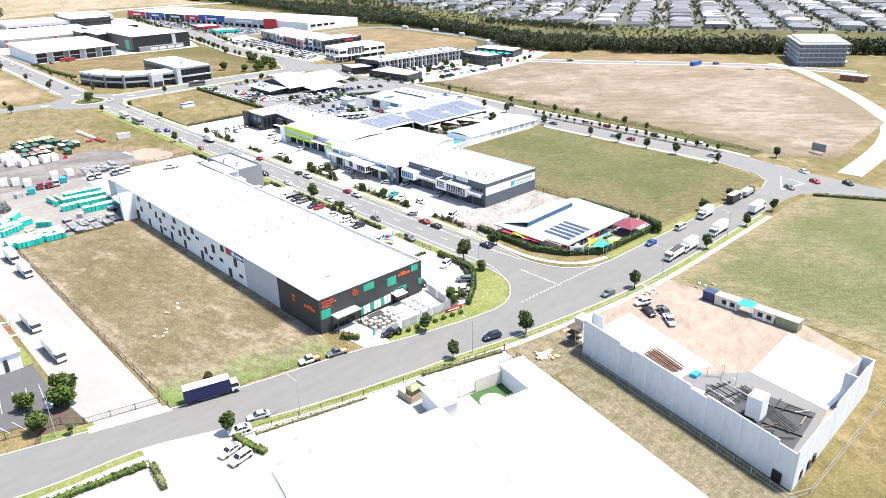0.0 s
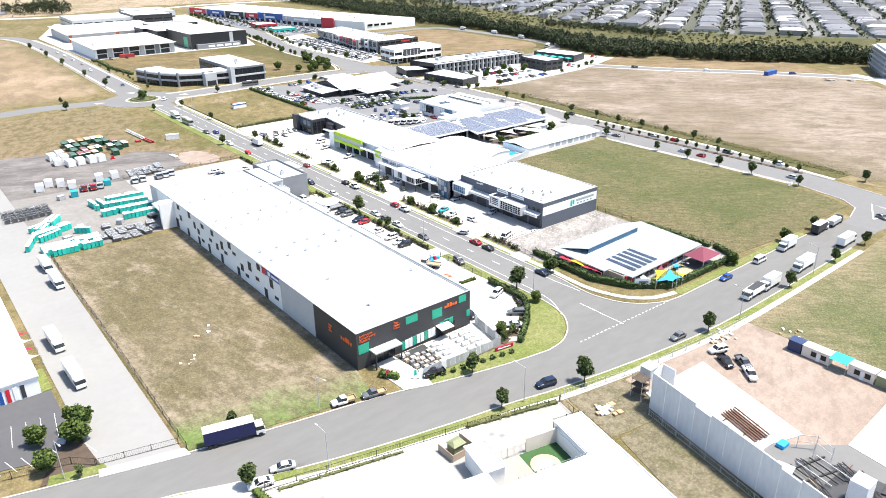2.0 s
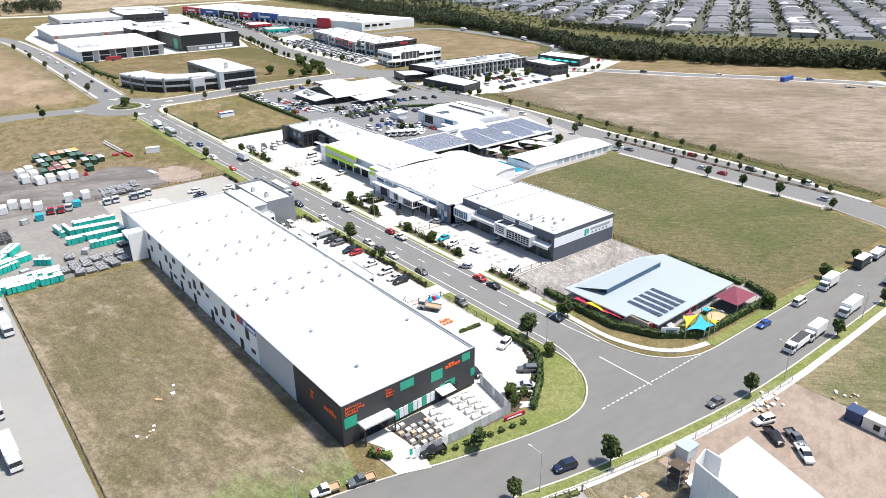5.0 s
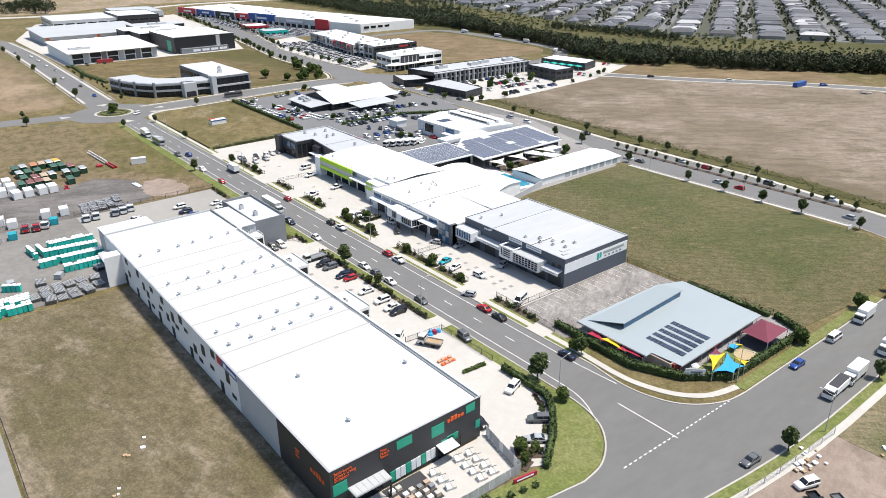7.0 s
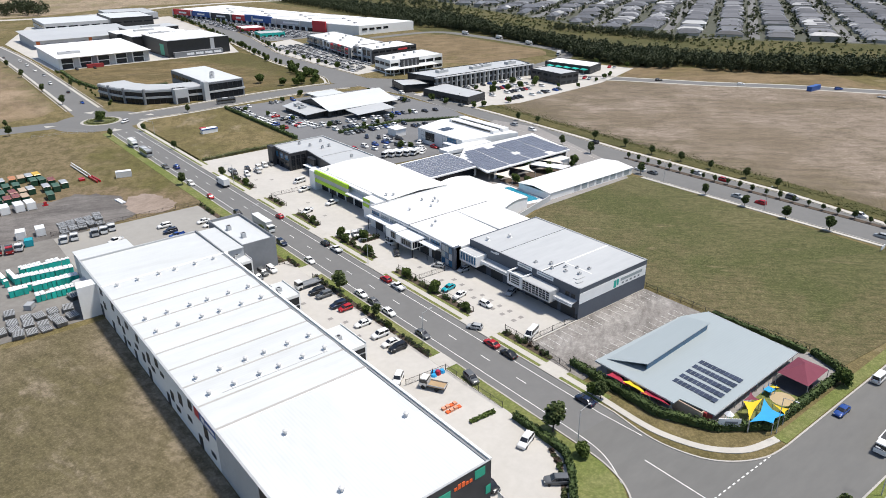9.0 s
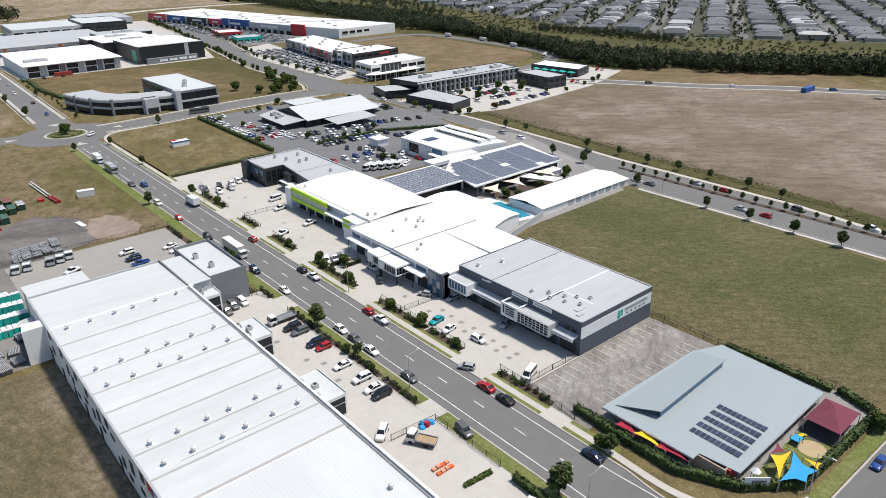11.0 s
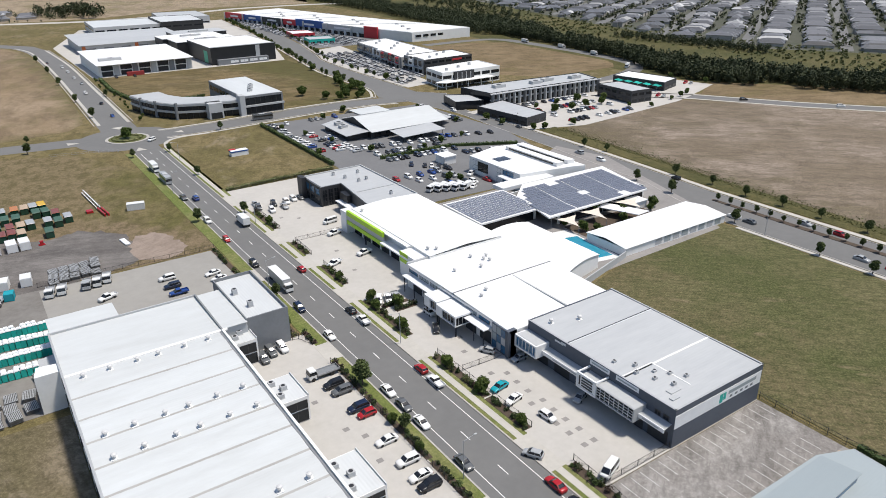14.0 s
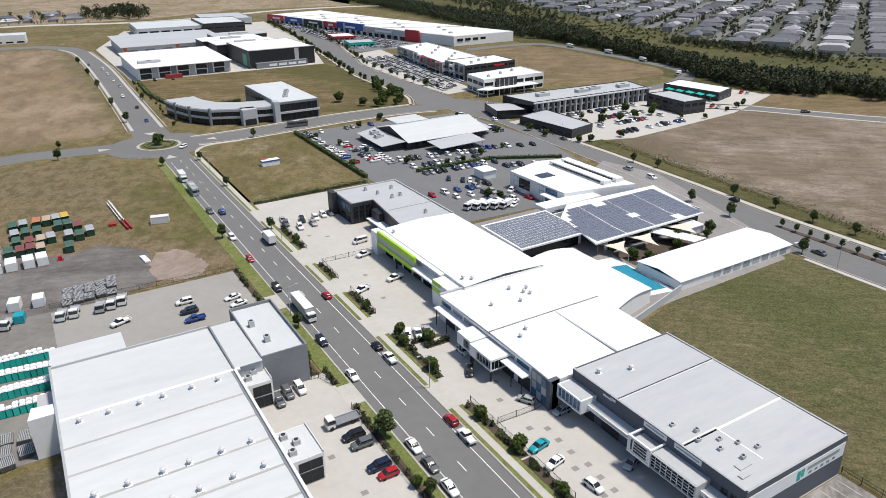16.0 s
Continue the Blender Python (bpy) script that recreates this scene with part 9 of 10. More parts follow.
# rear apron
for x, y, k, c, a in ((-29.9, 222.2, "suv", "white", 0), (-30, 216, "suv", "navy", 0), (-29.6, 210.8, "ute", "blue", 0), (-17.8, 217.9, "sedan", "white", 10), (-17.4, 213.4, "sedan", "white", 10), (-46.7, 219.4, "ute", "white", 20)):
    car(k, c, x, y, a, 0.12, where="parked on the rear apron")
# east forecourts
for x, y, k, c, a in ((15.4, 123.2, "sedan", "teal", 10), (15, 117.9, "sedan", "white", 12), (26.4, 129.6, "hatch", "silver", 0), (27, 110.2, "hatch", "silver", 20), (22.4, 136.6, "hatch", "silver", 300), (15.4, 90.8, "van", "white", 20), (14.7, 202.8, "ute", "white", 20), (26, 204.6, "ute", "white", 10), (13.8, 173.8, "suv", "white", 60),
                      (16.4, 173.2, "ute", "white", 70), (18.8, 173, "ute", "silver", 75), (21.4, 160.2, "hatch", "white", 90), (13.8, 263.6, "suv", "grey", 80), (19.8, 264, "suv", "black", 80), (24.6, 263.4, "suv", "white", 85), (28, 264.8, "suv", "white", 85), (31, 265, "sedan", "grey", 85), (29, 235.2, "van", "white", 8), (25.6, 224.8, "ute", "white", 10),
                      (18, 152, "hatch", "black", 60), (16.8, 258, "suv", "white", 80), (22, 259, "ute", "silver", 85), (14, 268, "sedan", "silver", 80), (17, 109.4, "hatch", "white", 95)):
    car(k, c, x, y, a, 0.14, where="parked on the concrete forecourt")
for x, y, k, c, a in ((5.8, 8.4, "suv", "white", 340), (2.6, 4.6, "ute", "black", 60), (5.3, 1.7, "ute", "grey", 60), (2.2, -1.6, "ute", "white", 50)):
    car(k, c, x, y, a, 0.07, where="parked on the building site")
for x, y, k, c, a in ((-101, 27.6, "suv", "white", 10), (-101.4, 31, "sedan", "white", 12), (-118.5, 26, "suv", "grey", 100), (-121.2, 72.4, "sedan", "silver", 60), (-97, 35.4, "sedan", "white", 346)):
    car(k, c, x, y, a, 0.13, where="parked beside the lot entrance")
# east road
er = random.Random(3)
for y in (62, 74, 98, 103, 112, 126, 138, 150, 156, 196, 232, 246, 300, 318, 352):
    x = (146 if er.random() < 0.6 else 159.5) if y < 160 else 157 + (y - 180) * 0.04 + er.choice((0, 7))
    car(er.choice(("sedan", "suv", "hatch")), er.choice(("white", "silver", "grey", "red", "black", "white")), x, y, er.choice((88, 268)), 0.045, 0, "on the east road")
for x, y, c in ((126, 20, "grey"), (140, 16, "red"), (146, 6, "black"), (150, 24, "white")):
    car("sedan", c, x, y, 60, 0.045, 0, "at the road junction")


def row(x0, y0, x1, y1, n, turn, fill, full=0, where="in the crowded car park", z=0.1, seed=1):
    """A line of parked cars with some bays empty."""
    q = random.Random(seed)
    for i in range(n):
        if q.random() < fill:
            u = i / max(1, n - 1)
            car(q.choice(("sedan", "suv", "hatch", "suv", "ute")) if full else q.choice(("sedan", "suv", "hatch")), q.choice(("white", "white", "white", "white", "white", "silver", "silver", "grey", "grey", "black", "black", "black", "red", "blue", "navy")), x0 + (x1 - x0) * u, y0 + (y1 - y0) * u, turn + q.uniform(-2, 2), z, full, where)


for i, (a, b, c, d, n, t, f) in enumerate(((65, 300, 65, 380, 26, 0, 0.6), (74, 310, 74, 350, 13, 0, 0.7), (79.5, 310, 79.5, 348, 12, 0, 0.5), (84, 312, 124, 304, 15, 90, 0.75), (84, 299, 118, 297, 13, 90, 0.75), (70, 380, 120, 380, 15, 90, 0.45), (126, 308, 150, 300, 9, 90, 0.7),
                                           (84, 288, 118, 286, 13, 90, 0.85), (88, 276, 100, 262, 7, 60, 0.8), (72, 262, 98, 262, 10, 90, 0.6), (76, 256, 100, 252, 9, 90, 0.7), (84, 244, 102, 240, 7, 90, 0.85), (110, 282, 146, 268, 13, 90, 0.7), (152, 330, 154, 372, 13, 0, 0.6), (92, 236, 101, 250, 6, 30, 0.8))):
    row(a, b, c, d, n, t, f, seed=i + 5)
for i, (a, b, c, d, n, t, f) in enumerate(((196, 338, 252, 336, 20, 90, 0.75), (196, 322, 250, 321, 18, 90, 0.65), (198, 308, 246, 309, 16, 90, 0.6), (200, 293, 246, 294, 14, 90, 0.5), (282, 330, 290, 302, 9, 20, 0.5), (328, 342, 336, 322, 7, 20, 0.4))):
    row(a, b, c, d, n, t, f, 0, "beside the far offices", 0.07, i + 40)
# crowded far car parks, too small to tell the cars apart
far_body, far_cab = Mesh(), Mesh()
fr = random.Random(31)


def far_row(x0, y0, x1, y1, n, turn, fill):
    for i in range(n):
        if fr.random() < fill:
            u = i / max(1, n - 1)
            k = pose(x0 + (x1 - x0) * u, y0 + (y1 - y0) * u, 0.08, 0, 0, turn + fr.uniform(-3, 3))
            L = fr.uniform(2.0, 2.4)
            b1 = Mesh().prism([(-L, -0.9), (L, -0.9), (L, 0.9), (-L, 0.9)], 0.1, 0.95).turned(k)
            c1 = Mesh().add([(-L * 0.5, -0.82, 0.95), (L * 0.85, -0.82, 0.95), (L * 0.85, 0.82, 0.95), (-L * 0.5, 0.82, 0.95), (-L * 0.15, -0.68, 1.5), (L * 0.6, -0.68, 1.5), (L * 0.6, 0.68, 1.5), (-L * 0.15, 0.68, 1.5)],
                            [(0, 1, 5, 4), (1, 2, 6, 5), (2, 3, 7, 6), (3, 0, 4, 7)]).turned(k)
            r1 = Mesh().prism([(-L * 0.17, -0.7), (L * 0.62, -0.7), (L * 0.62, 0.7), (-L * 0.17, 0.7)], 1.47, 1.54).turned(k)
            far_body.add(b1.v, b1.f).add(r1.v, r1.f)
            far_cab.add(c1.v, c1.f)


for i in range(5):
    far_row(185 + i * 6.0, 440 + i * 4, 198 + i * 7.0, 604 - i * 3, 52, 8, 0.7)
for i in range(9):
    far_row(218 + i * 6.6, 650 - i * 2, 243 + (i - 4) * 1.8, 940, 90, 8, 0.6)
t = thing("far_cars", 210, 760, 0, "crowded rows of far parked cars", "cars")
tagged(part("bodywork", far_body, leafy("far_car_paint", (0.03, 0.03, 0.035), (0.66, 0.66, 0.66), (0.78, 0.78, 0.77)), t), kind="stuff")
tagged(part("car_glass", far_cab, CAR_GLASS, t), kind="stuff")
for i in range(3):
    row(16 + i * 26, 590, 34 + i * 26, 592, 5, 90, 0.4, 0, "before the depot", 0.07, i + 90)


def box_truck(x, y, turn, length=7.5, colour="white", box=None, label="white box truck parked on the concrete", z=0.13, height=3.4):
    t = thing("truck", 0, 0, 0, label, "truck", "trucks")
    L = length / 2
    if height < 2:
        part("tray", Mesh().box(-L + 1.9, -1.2, 1.0, L, 1.2, 1.12), box or STEEL, t)
        for k in ((-L + 1.9, -1.2, 1.12, L, -1.12, 1.45), (-L + 1.9, 1.12, 1.12, L, 1.2, 1.45), (L - 0.08, -1.12, 1.12, L, 1.12, 1.45), (-L + 1.9, -1.12, 1.12, -L + 1.98, 1.12, 2.1)):
            part("side_board", Mesh().box(*k), STEEL, t)
    else:
        part("box", Mesh().box(-L + 1.9, -1.2, 1.0, L, 1.2, height), box or PAINTS["white"], t)
        part("box_roof", Mesh().box(-L + 1.85, -1.24, height, L + 0.04, 1.24, height + 0.06), PAINTS["white"], t)
    part("chassis", Mesh().box(-L + 0.4, -0.9, 0.6, L - 0.1, 0.9, 1.0), DARK_STEEL, t)
    c = part("cab", Mesh().prism([(-L, -1.1), (-L + 1.75, -1.1), (-L + 1.75, 1.1), (-L, 1.1)], 0.55, 1.5).prism([(-L + 0.25, -1.05), (-L + 1.75, -1.05), (-L + 1.75, 1.05), (-L + 0.25, 1.05)], 2.35, 2.6), PAINTS[colour], t)
    part("cab_glass", Mesh().add([(-L + 0.02, -1.08, 1.5), (-L + 1.75, -1.08, 1.5), (-L + 1.75, 1.08, 1.5), (-L + 0.02, 1.08, 1.5), (-L + 0.26, -1.04, 2.35), (-L + 1.75, -1.04, 2.35), (-L + 1.75, 1.04, 2.35), (-L + 0.26, 1.04, 2.35)],
                                   [(0, 1, 5, 4), (1, 2, 6, 5), (2, 3, 7, 6), (3, 0, 4, 7)]), CAR_GLASS, t)
    for wx in (-L + 0.95, L - 1.9, L - 0.9)[: 2 if length < 8 else 3]:
        for wy in (-1.0, 1.0):
            wheel(t, wx, wy, 0.48, 0.3)
    for wy in (-0.85, 0.85):
        part("headlight", Mesh().box(-L - 0.03, wy - 0.18, 0.75, -L + 0.05, wy + 0.18, 0.95), LAMP, t)
    t.matrix_basis = pose(x, y, z, 0, 0, turn)
    return t


box_truck(-95.2, 50.6, 165, 11.5, "white", CURTAIN, "semi-trailer truck with navy blue curtain sides", 0.04, 3.9)
box_truck(-114.4, 112, 92, 9.5, label="white delivery truck on the pale driveway")
box_truck(-114.4, 93, 92, 10.5, label="white delivery truck on the pale driveway")
box_truck(-106.4, 162, 92, 8, label="white box truck beside the yard fence")
box_truck(-106.4, 148, 92, 8, label="white box truck beside the yard fence")
box_truck(76.4, 28.2, 2, 8, label="white box truck parked along the side road", z=0.04)
box_truck(98, 28.2, 182, 8.5, "white", CHARCOAL, "truck with a dark box along the side road", 0.04)
box_truck(108, 28, 182, 8, "black", STEEL, "dark tipper truck along the side road", 0.04, 2.4)
box_truck(94, 18.0, 182, 9.5, label="white box truck parked along the side road", z=0.04)
t = box_truck(38.4, 18.2, 2, 8.4, "white", WALL_WHITE, "white tipper truck with a dark load", 0.04, 2.5)
part("load", Mesh().prism([(-1.9, -1.0), (4.0, -1.0), (4.0, 1.0), (-1.9, 1.0)], 2.5, 2.75, [2.6, 2.9, 2.9, 2.6]), CHARCOAL, t)
box_truck(47, 18.0, 2, 8.0, label="white box trailer behind the tipper truck", z=0.04)
box_truck(66, 18.0, 2, 9.5, label="white trailer truck along the side road", z=0.04)
box_truck(-3.8, 199.6, 90, 13, "white", STEEL, "long truck with a pale trailer on the road", 0.04, 3.6)
box_truck(3.9, 252.4, 270, 8, label="white box truck driving on the road", z=0.04)
box_truck(-5.6, 337, 90, 9, label="white box truck waiting on the road", z=0.04)
box_truck(-14, 150.3, 0, 7.5, "white", WALL_MID, "flatbed service truck in the car park", 0.14, 1.5)
box_truck(-16.9, 88.8, 300, 6.0, "white", TIMBER, "small tray truck at the car park gate", 0.14, 1.6)
for x, y in ((80, 250.5), (83, 249), (86, 247.6), (89, 246), (92, 244.8)):
    box_truck(x - 3, y - 8, 20, 6.2, label="white minibus in the car park row", z=0.1, height=2.6)


def coach(x, y, turn, colour, label):
    t = thing("bus", 0, 0, 0, label, "bus", "trucks")
    part("body", Mesh().box(-5.5, -1.22, 0.4, 5.5, 1.22, 1.5).box(-5.45, -1.22, 2.5, 5.5, 1.22, 3.2), PAINTS[colour], t)
    part("window_band", Mesh().box(-5.5, -1.2, 1.5, 5.45, 1.2, 2.5), CAR_GLASS, t)
    part("roof_unit", Mesh().box(-1, -0.9, 3.2, 2, 0.9, 3.45), WALL_PALE, t)
    for wx in (-3.4, 2.9):
        for wy in (-1.05, 1.05):
            wheel(t, wx, wy, 0.5, 0.3)
    t.matrix_basis = pose(x, y, 0.04, 0, 0, turn)


coach(-5.6, 318, 90, "silver", "pale blue and silver coach waiting on the road")
coach(68, 400, 175, "grey", "dark city bus on the cross road")


# ---- storage yard ----
def lavatory(x, y, turn):
    key = ("lavatory", 0)
    if key in CARS:
        return copy_thing(CARS[key], pose(x, y, 0.08, 0, 0, turn))
    t = thing("portable_toilet", 0, 0, 0, "teal plastic portable toilet with white roof", "portable toilet", "portable toilets")
    part("body", Mesh().box(-0.55, -0.55, 0.1, 0.55, 0.55, 2.05), TEAL, t)
    part("roof", Mesh().add([(-0.6, -0.6, 2.05), (0.6, -0.6, 2.05), (0.6, 0.6, 2.05), (-0.6, 0.6, 2.05), (-0.35, -0.5, 2.3), (0.35, -0.5, 2.3), (0.35, 0.5, 2.3), (-0.35, 0.5, 2.3)], [(0, 1, 5, 4), (1, 2, 6, 5), (2, 3, 7, 6), (3, 0, 4, 7), (4, 5, 6, 7), (3, 2, 1, 0)]), SIGN_WHITE, t)
    t.matrix_basis = pose(x, y, 0.08, 0, 0, turn)
    CARS[key] = t
    return t


for ax, ay, bx, by, n in ((-75.4, 213.4, -65.6, 213.0, 7), (-75.0, 211.8, -63.0, 211.2, 10), (-77.4, 207.2, -63.6, 205.2, 11), (-77.4, 205.8, -63.6, 203.8, 11), (-80.4, 199.2, -63.8, 198.4, 13), (-80.4, 197.8, -63.8, 197.0, 13),
                          (-75.2, 191.4, -65, 191.0, 8), (-75.2, 190.0, -65, 189.6, 8), (-81.2, 213.6, -80.4, 206, 6), (-78.6, 213, -77.9, 206, 6), (-104.4, 171.0, -88.6, 170.6, 13), (-104.4, 172.4, -88.6, 172.2, 13), (-104.4, 173.9, -88.4, 174.4, 13),
                          (-104.4, 175.4, -88.2, 175.9, 13), (-104.4, 176.9, -88.0, 177.5, 12), (-102.6, 195, -95.6, 205, 8), (-101, 194, -94, 204, 8), (-103, 186, -97, 189, 5), (-104, 189, -93, 193, 8), (-104, 190.8, -93.4, 194.8, 8), (-104, 197, -98, 200, 5), (-108, 180, -104, 190, 7), (-92, 187, -88.8, 185, 3)):
    n = max(n, int(math.hypot(bx - ax, by - ay) / 1.17) + 1)
    for i in range(n):
        u = i / max(1, n - 1)
        if rng.random() < 0.96:
            lavatory(ax + (bx - ax) * u + rng.uniform(-0.03, 0.03), ay + (by - ay) * u + rng.uniform(-0.1, 0.1), math.degrees(math.atan2(by - ay, bx - ax)) + rng.uniform(-6, 6))


CRATE_FILL = mat("dull_steel_stock", (0.13, 0.13, 0.125), 0.7, (0.07, 0.07, 0.07), 2, 9, 0.5)


def crate(x, y, turn, h=1.2):
    """A wire cage with tubular frame."""
    key = ("crate", h)
    m = pose(x, y, 0.08, 0, 0, turn)
    if key in CARS:
        return copy_thing(CARS[key], m)
    t = thing("wire_crate", 0, 0, 0, "grey steel mesh crate in the storage yard", "crate", "crates")
    f = Mesh()
    for a in (-0.9, 0.9):
        for b in (-0.6, 0.6):
            f.box(a - 0.05, b - 0.05, 0, a + 0.05, b + 0.05, h)
    for z in (0.12, h):
        f.beam((-0.9, -0.6, z), (0.9, -0.6, z), 0.08).beam((-0.9, 0.6, z), (0.9, 0.6, z), 0.08).beam((-0.9, -0.6, z), (-0.9, 0.6, z), 0.08).beam((0.9, -0.6, z), (0.9, 0.6, z), 0.08)
    part("frame", f, WALL_MID, t)
    w = Mesh().box(-0.86, -0.56, 0.1, 0.86, 0.56, 0.16).box(-0.7, -0.45, 0.16, 0.7, 0.4, h * 0.7)
    for i in range(7):
        u = -0.8 + i * 0.27
        w.box(u - 0.02, -0.6, 0.1, u + 0.02, -0.57, h).box(u - 0.02, 0.57, 0.1, u + 0.02, 0.6, h)
    part("mesh", w, CRATE_FILL, t)
    t.matrix_basis = m
    CARS[key] = t
    return t


q = random.Random(21)
def fence_bundle(x, y, turn, layers):
    """A stack of flat mesh fence panels on bearers."""
    key = ("bundle", layers)
    m = pose(x, y, 0.08, 0, 0, turn)
    if key in CARS:
        return copy_thing(CARS[key], m)
    t = thing("fence_panel_stack", 0, 0, 0, "stack of grey steel mesh fence panels on the gravel", "panel stack", "panel stacks")
    for u in (-1.1, 1.1):
        part("bearer", Mesh().box(u - 0.1, -1.7, 0, u + 0.1, 1.7, 0.15), TIMBER, t)
    for k in range(layers):
        z, o, f = 0.15 + k * 0.2, (k % 2) * 0.14 - 0.07, Mesh()
        f.box(-1.25 + o, -1.8, z, -1.17 + o, 1.8, z + 0.09).box(1.17 + o, -1.8, z, 1.25 + o, 1.8, z + 0.09).box(-1.17 + o, -1.8, z, 1.17 + o, -1.72, z + 0.09).box(-1.17 + o, 1.72, z, 1.17 + o, 1.8, z + 0.09)
        for i in range(7):
            f.box(-1.05 + i * 0.32 + o, -1.72, z + 0.02, -0.9 + i * 0.32 + o, 1.72, z + 0.06)
        part("panel", f, STEEL if k == layers - 1 else CRATE_FILL, t)
    t.matrix_basis = m
    CARS[key] = t
    return t


for x, y in ((-83.1, 185.5), (-83.3, 180), (-79.8, 181.2), (-77, 179.7), (-83.7, 175.6), (-80.2, 176.4), (-77.1, 174.9), (-83.2, 172.2), (-80.2, 172.4), (-77.1, 172.0), (-73.6, 172.4), (-70.2, 179.4), (-70.2, 174.6), (-74, 176.8), (-67.2, 186.1), (-73.6, 181), (-86.6, 176.3)):
    fence_bundle(x, y, q.uniform(-9, 9), q.choice((3, 5, 6)))
for i in range(7):
    for j in range(4):
        crate(-108.5 + i * 2.2 + q.uniform(-0.2, 0.2), 212 + j * 2.6 + q.uniform(-0.2, 0.2), q.uniform(-6, 6), 2.2)


def container(x, y, turn, length, colour, label, h=2.6, w=2.4):
    key = ("container", length, colour, h)
    m = pose(x, y, 0.08, 0, 0, turn)
    if key in CARS:
        return copy_thing(CARS[key], m)
    t = thing("shipping_container", 0, 0, 0, label, "container", "containers")
    n, side = int(length / 0.3), []
    for i in range(n):      # ribbed sides
        k = 0.05 if i % 2 else 0
        side += [(-length / 2 + i * length / n, w / 2 - k), (-length / 2 + (i + 0.9) * length / n, w / 2 - k)]
    b = Mesh().prism([(x, -y) for x, y in side] + list(reversed(side)), 0.1, h - 0.08)
    for a in (-length / 2, length / 2):
        for c in (-w / 2, w / 2):
            b.box(a - 0.06, c - 0.06, 0, a + 0.06, c + 0.06, h)
    part("body", b, PAINTS[colour], t)
    part("roof", Mesh().box(-length / 2 - 0.03, -w / 2 - 0.03, h - 0.08, length / 2 + 0.03, w / 2 + 0.03, h), PAINTS[colour], t)
    part("door", Mesh().box(-length / 2 - 0.06, -w / 2 + 0.15, 0.2, -length / 2, w / 2 - 0.15, h - 0.2), PAINTS[colour], t)
    t.matrix_basis = m
    CARS[key] = t
    return t


names = {"white": "white storage container in the yard"}
LID_GREEN = mat("dull_green_lid", (0.055, 0.115, 0.085), 0.6, (0.04, 0.09, 0.065), 0.5, 4, 0.5)
LIDS = {"green": (LID_GREEN, "dark green storage bin with green lid"), "rust": (PAINTS["rust"], "dark storage bin with rust red lid"), "orange": (PAINTS["orange"], "dark storage bin with faded orange lid"), "silver": (PAINTS["silver"], "dark green storage bin with pale grey lid"), "yellow": (PAINTS["yellow"], "dark storage bin with yellow lid"), "tan": (CREAM_WALL, "dark storage bin with tan lid")}


def storage_bin(x, y, turn, lid):
    key = ("bin", lid)
    m = pose(x, y, 0.08, 0, 0, turn)
    if key in CARS:
        return copy_thing(CARS[key], m)
    t = thing("storage_bin", 0, 0, 0, LIDS[lid][1], "storage bin", "storage bins")
    side = [(-1.25 + (0.05 if i % 2 else 0), -2.6 + i * 0.52) for i in range(11)]
    part("body", Mesh().prism(side + [(-x, y) for x, y in reversed(side)], 0.12, 2.3), PAINTS["green"], t)
    part("lid", Mesh().add([(-1.35, -2.7, 2.3), (1.35, -2.7, 2.3), (1.35, 2.7, 2.3), (-1.35, 2.7, 2.3), (-1.1, -2.5, 2.5), (1.1, -2.5, 2.5), (1.1, 2.5, 2.5), (-1.1, 2.5, 2.5)], [(0, 1, 5, 4), (1, 2, 6, 5), (2, 3, 7, 6), (3, 0, 4, 7), (4, 5, 6, 7), (3, 2, 1, 0)]), LIDS[lid][0], t)
    for u in (-0.9, 0.9):
        part("skid", Mesh().box(u - 0.12, -2.6, 0, u + 0.12, 2.6, 0.12), DARK_STEEL, t)
    t.matrix_basis = m
    CARS[key] = t
    return t


for x, y, c in ((-68.6, 310.4, "green"), (-65.4, 311.2, "silver"), (-61.3, 311.3, "orange"), (-58.1, 311.2, "tan"), (-55.1, 311.6, "silver"), (-52.3, 311.8, "yellow"), (-54.9, 303.8, "green"), (-52, 303.4, "green"), (-68.3, 301.9, "silver"), (-65, 301.9, "green"), (-61.5, 301.6, "green"), (-68, 293.8, "green"),
                (-64.2, 292.2, "rust"), (-60.9, 292, "tan"), (-57.9, 292.8, "silver"), (-52.5, 292, "silver"), (-49.4, 290.1, "green"), (-46, 292.7, "silver"), (-49.1, 299.6, "rust"), (-70.4, 285.7, "green"), (-67.2, 285.2, "rust"), (-64.2, 285.7, "rust"), (-61.4, 284.4, "tan"), (-53.4, 280.8, "green")):
    storage_bin(x, y, q.uniform(-3, 3), c)
for x, y in ((-74.5, 292.9), (-74.3, 284.4), (-74.2, 274), (-70, 274.4), (-65.3, 274.2), (-61.6, 274.2), (-78.4, 290), (-78.2, 280)):
    container(x, y, 90 + q.uniform(-4, 4), 5.4, "white", names["white"], 2.8, 3.0)
for x, y, a in ((-64.2, 243.4, 85), (-70, 244, 80), (-81.1, 240.7, 80), (-84.2, 246, 80), (-88, 249, 80), (-92, 245, 80)):
    container(x, y, a, 4.2, "white", names["white"], 2.7, 2.8)
t = thing("red_winch", -56.8, 273.6, 0, "small red machine on the gravel", "machine")
part("frame", Mesh().box(-57.8, 272.9, 0.1, -55.8, 274.3, 0.35), PAINTS["red"], t)
part("housing", Mesh().box(-57.3, 273.1, 0.35, -56.2, 274.1, 1.5), PAINTS["red"], t)
t = thing("pipe_bundle", -34.5, 259, 0, "bundle of white plastic pipes on the gravel", "pipes")
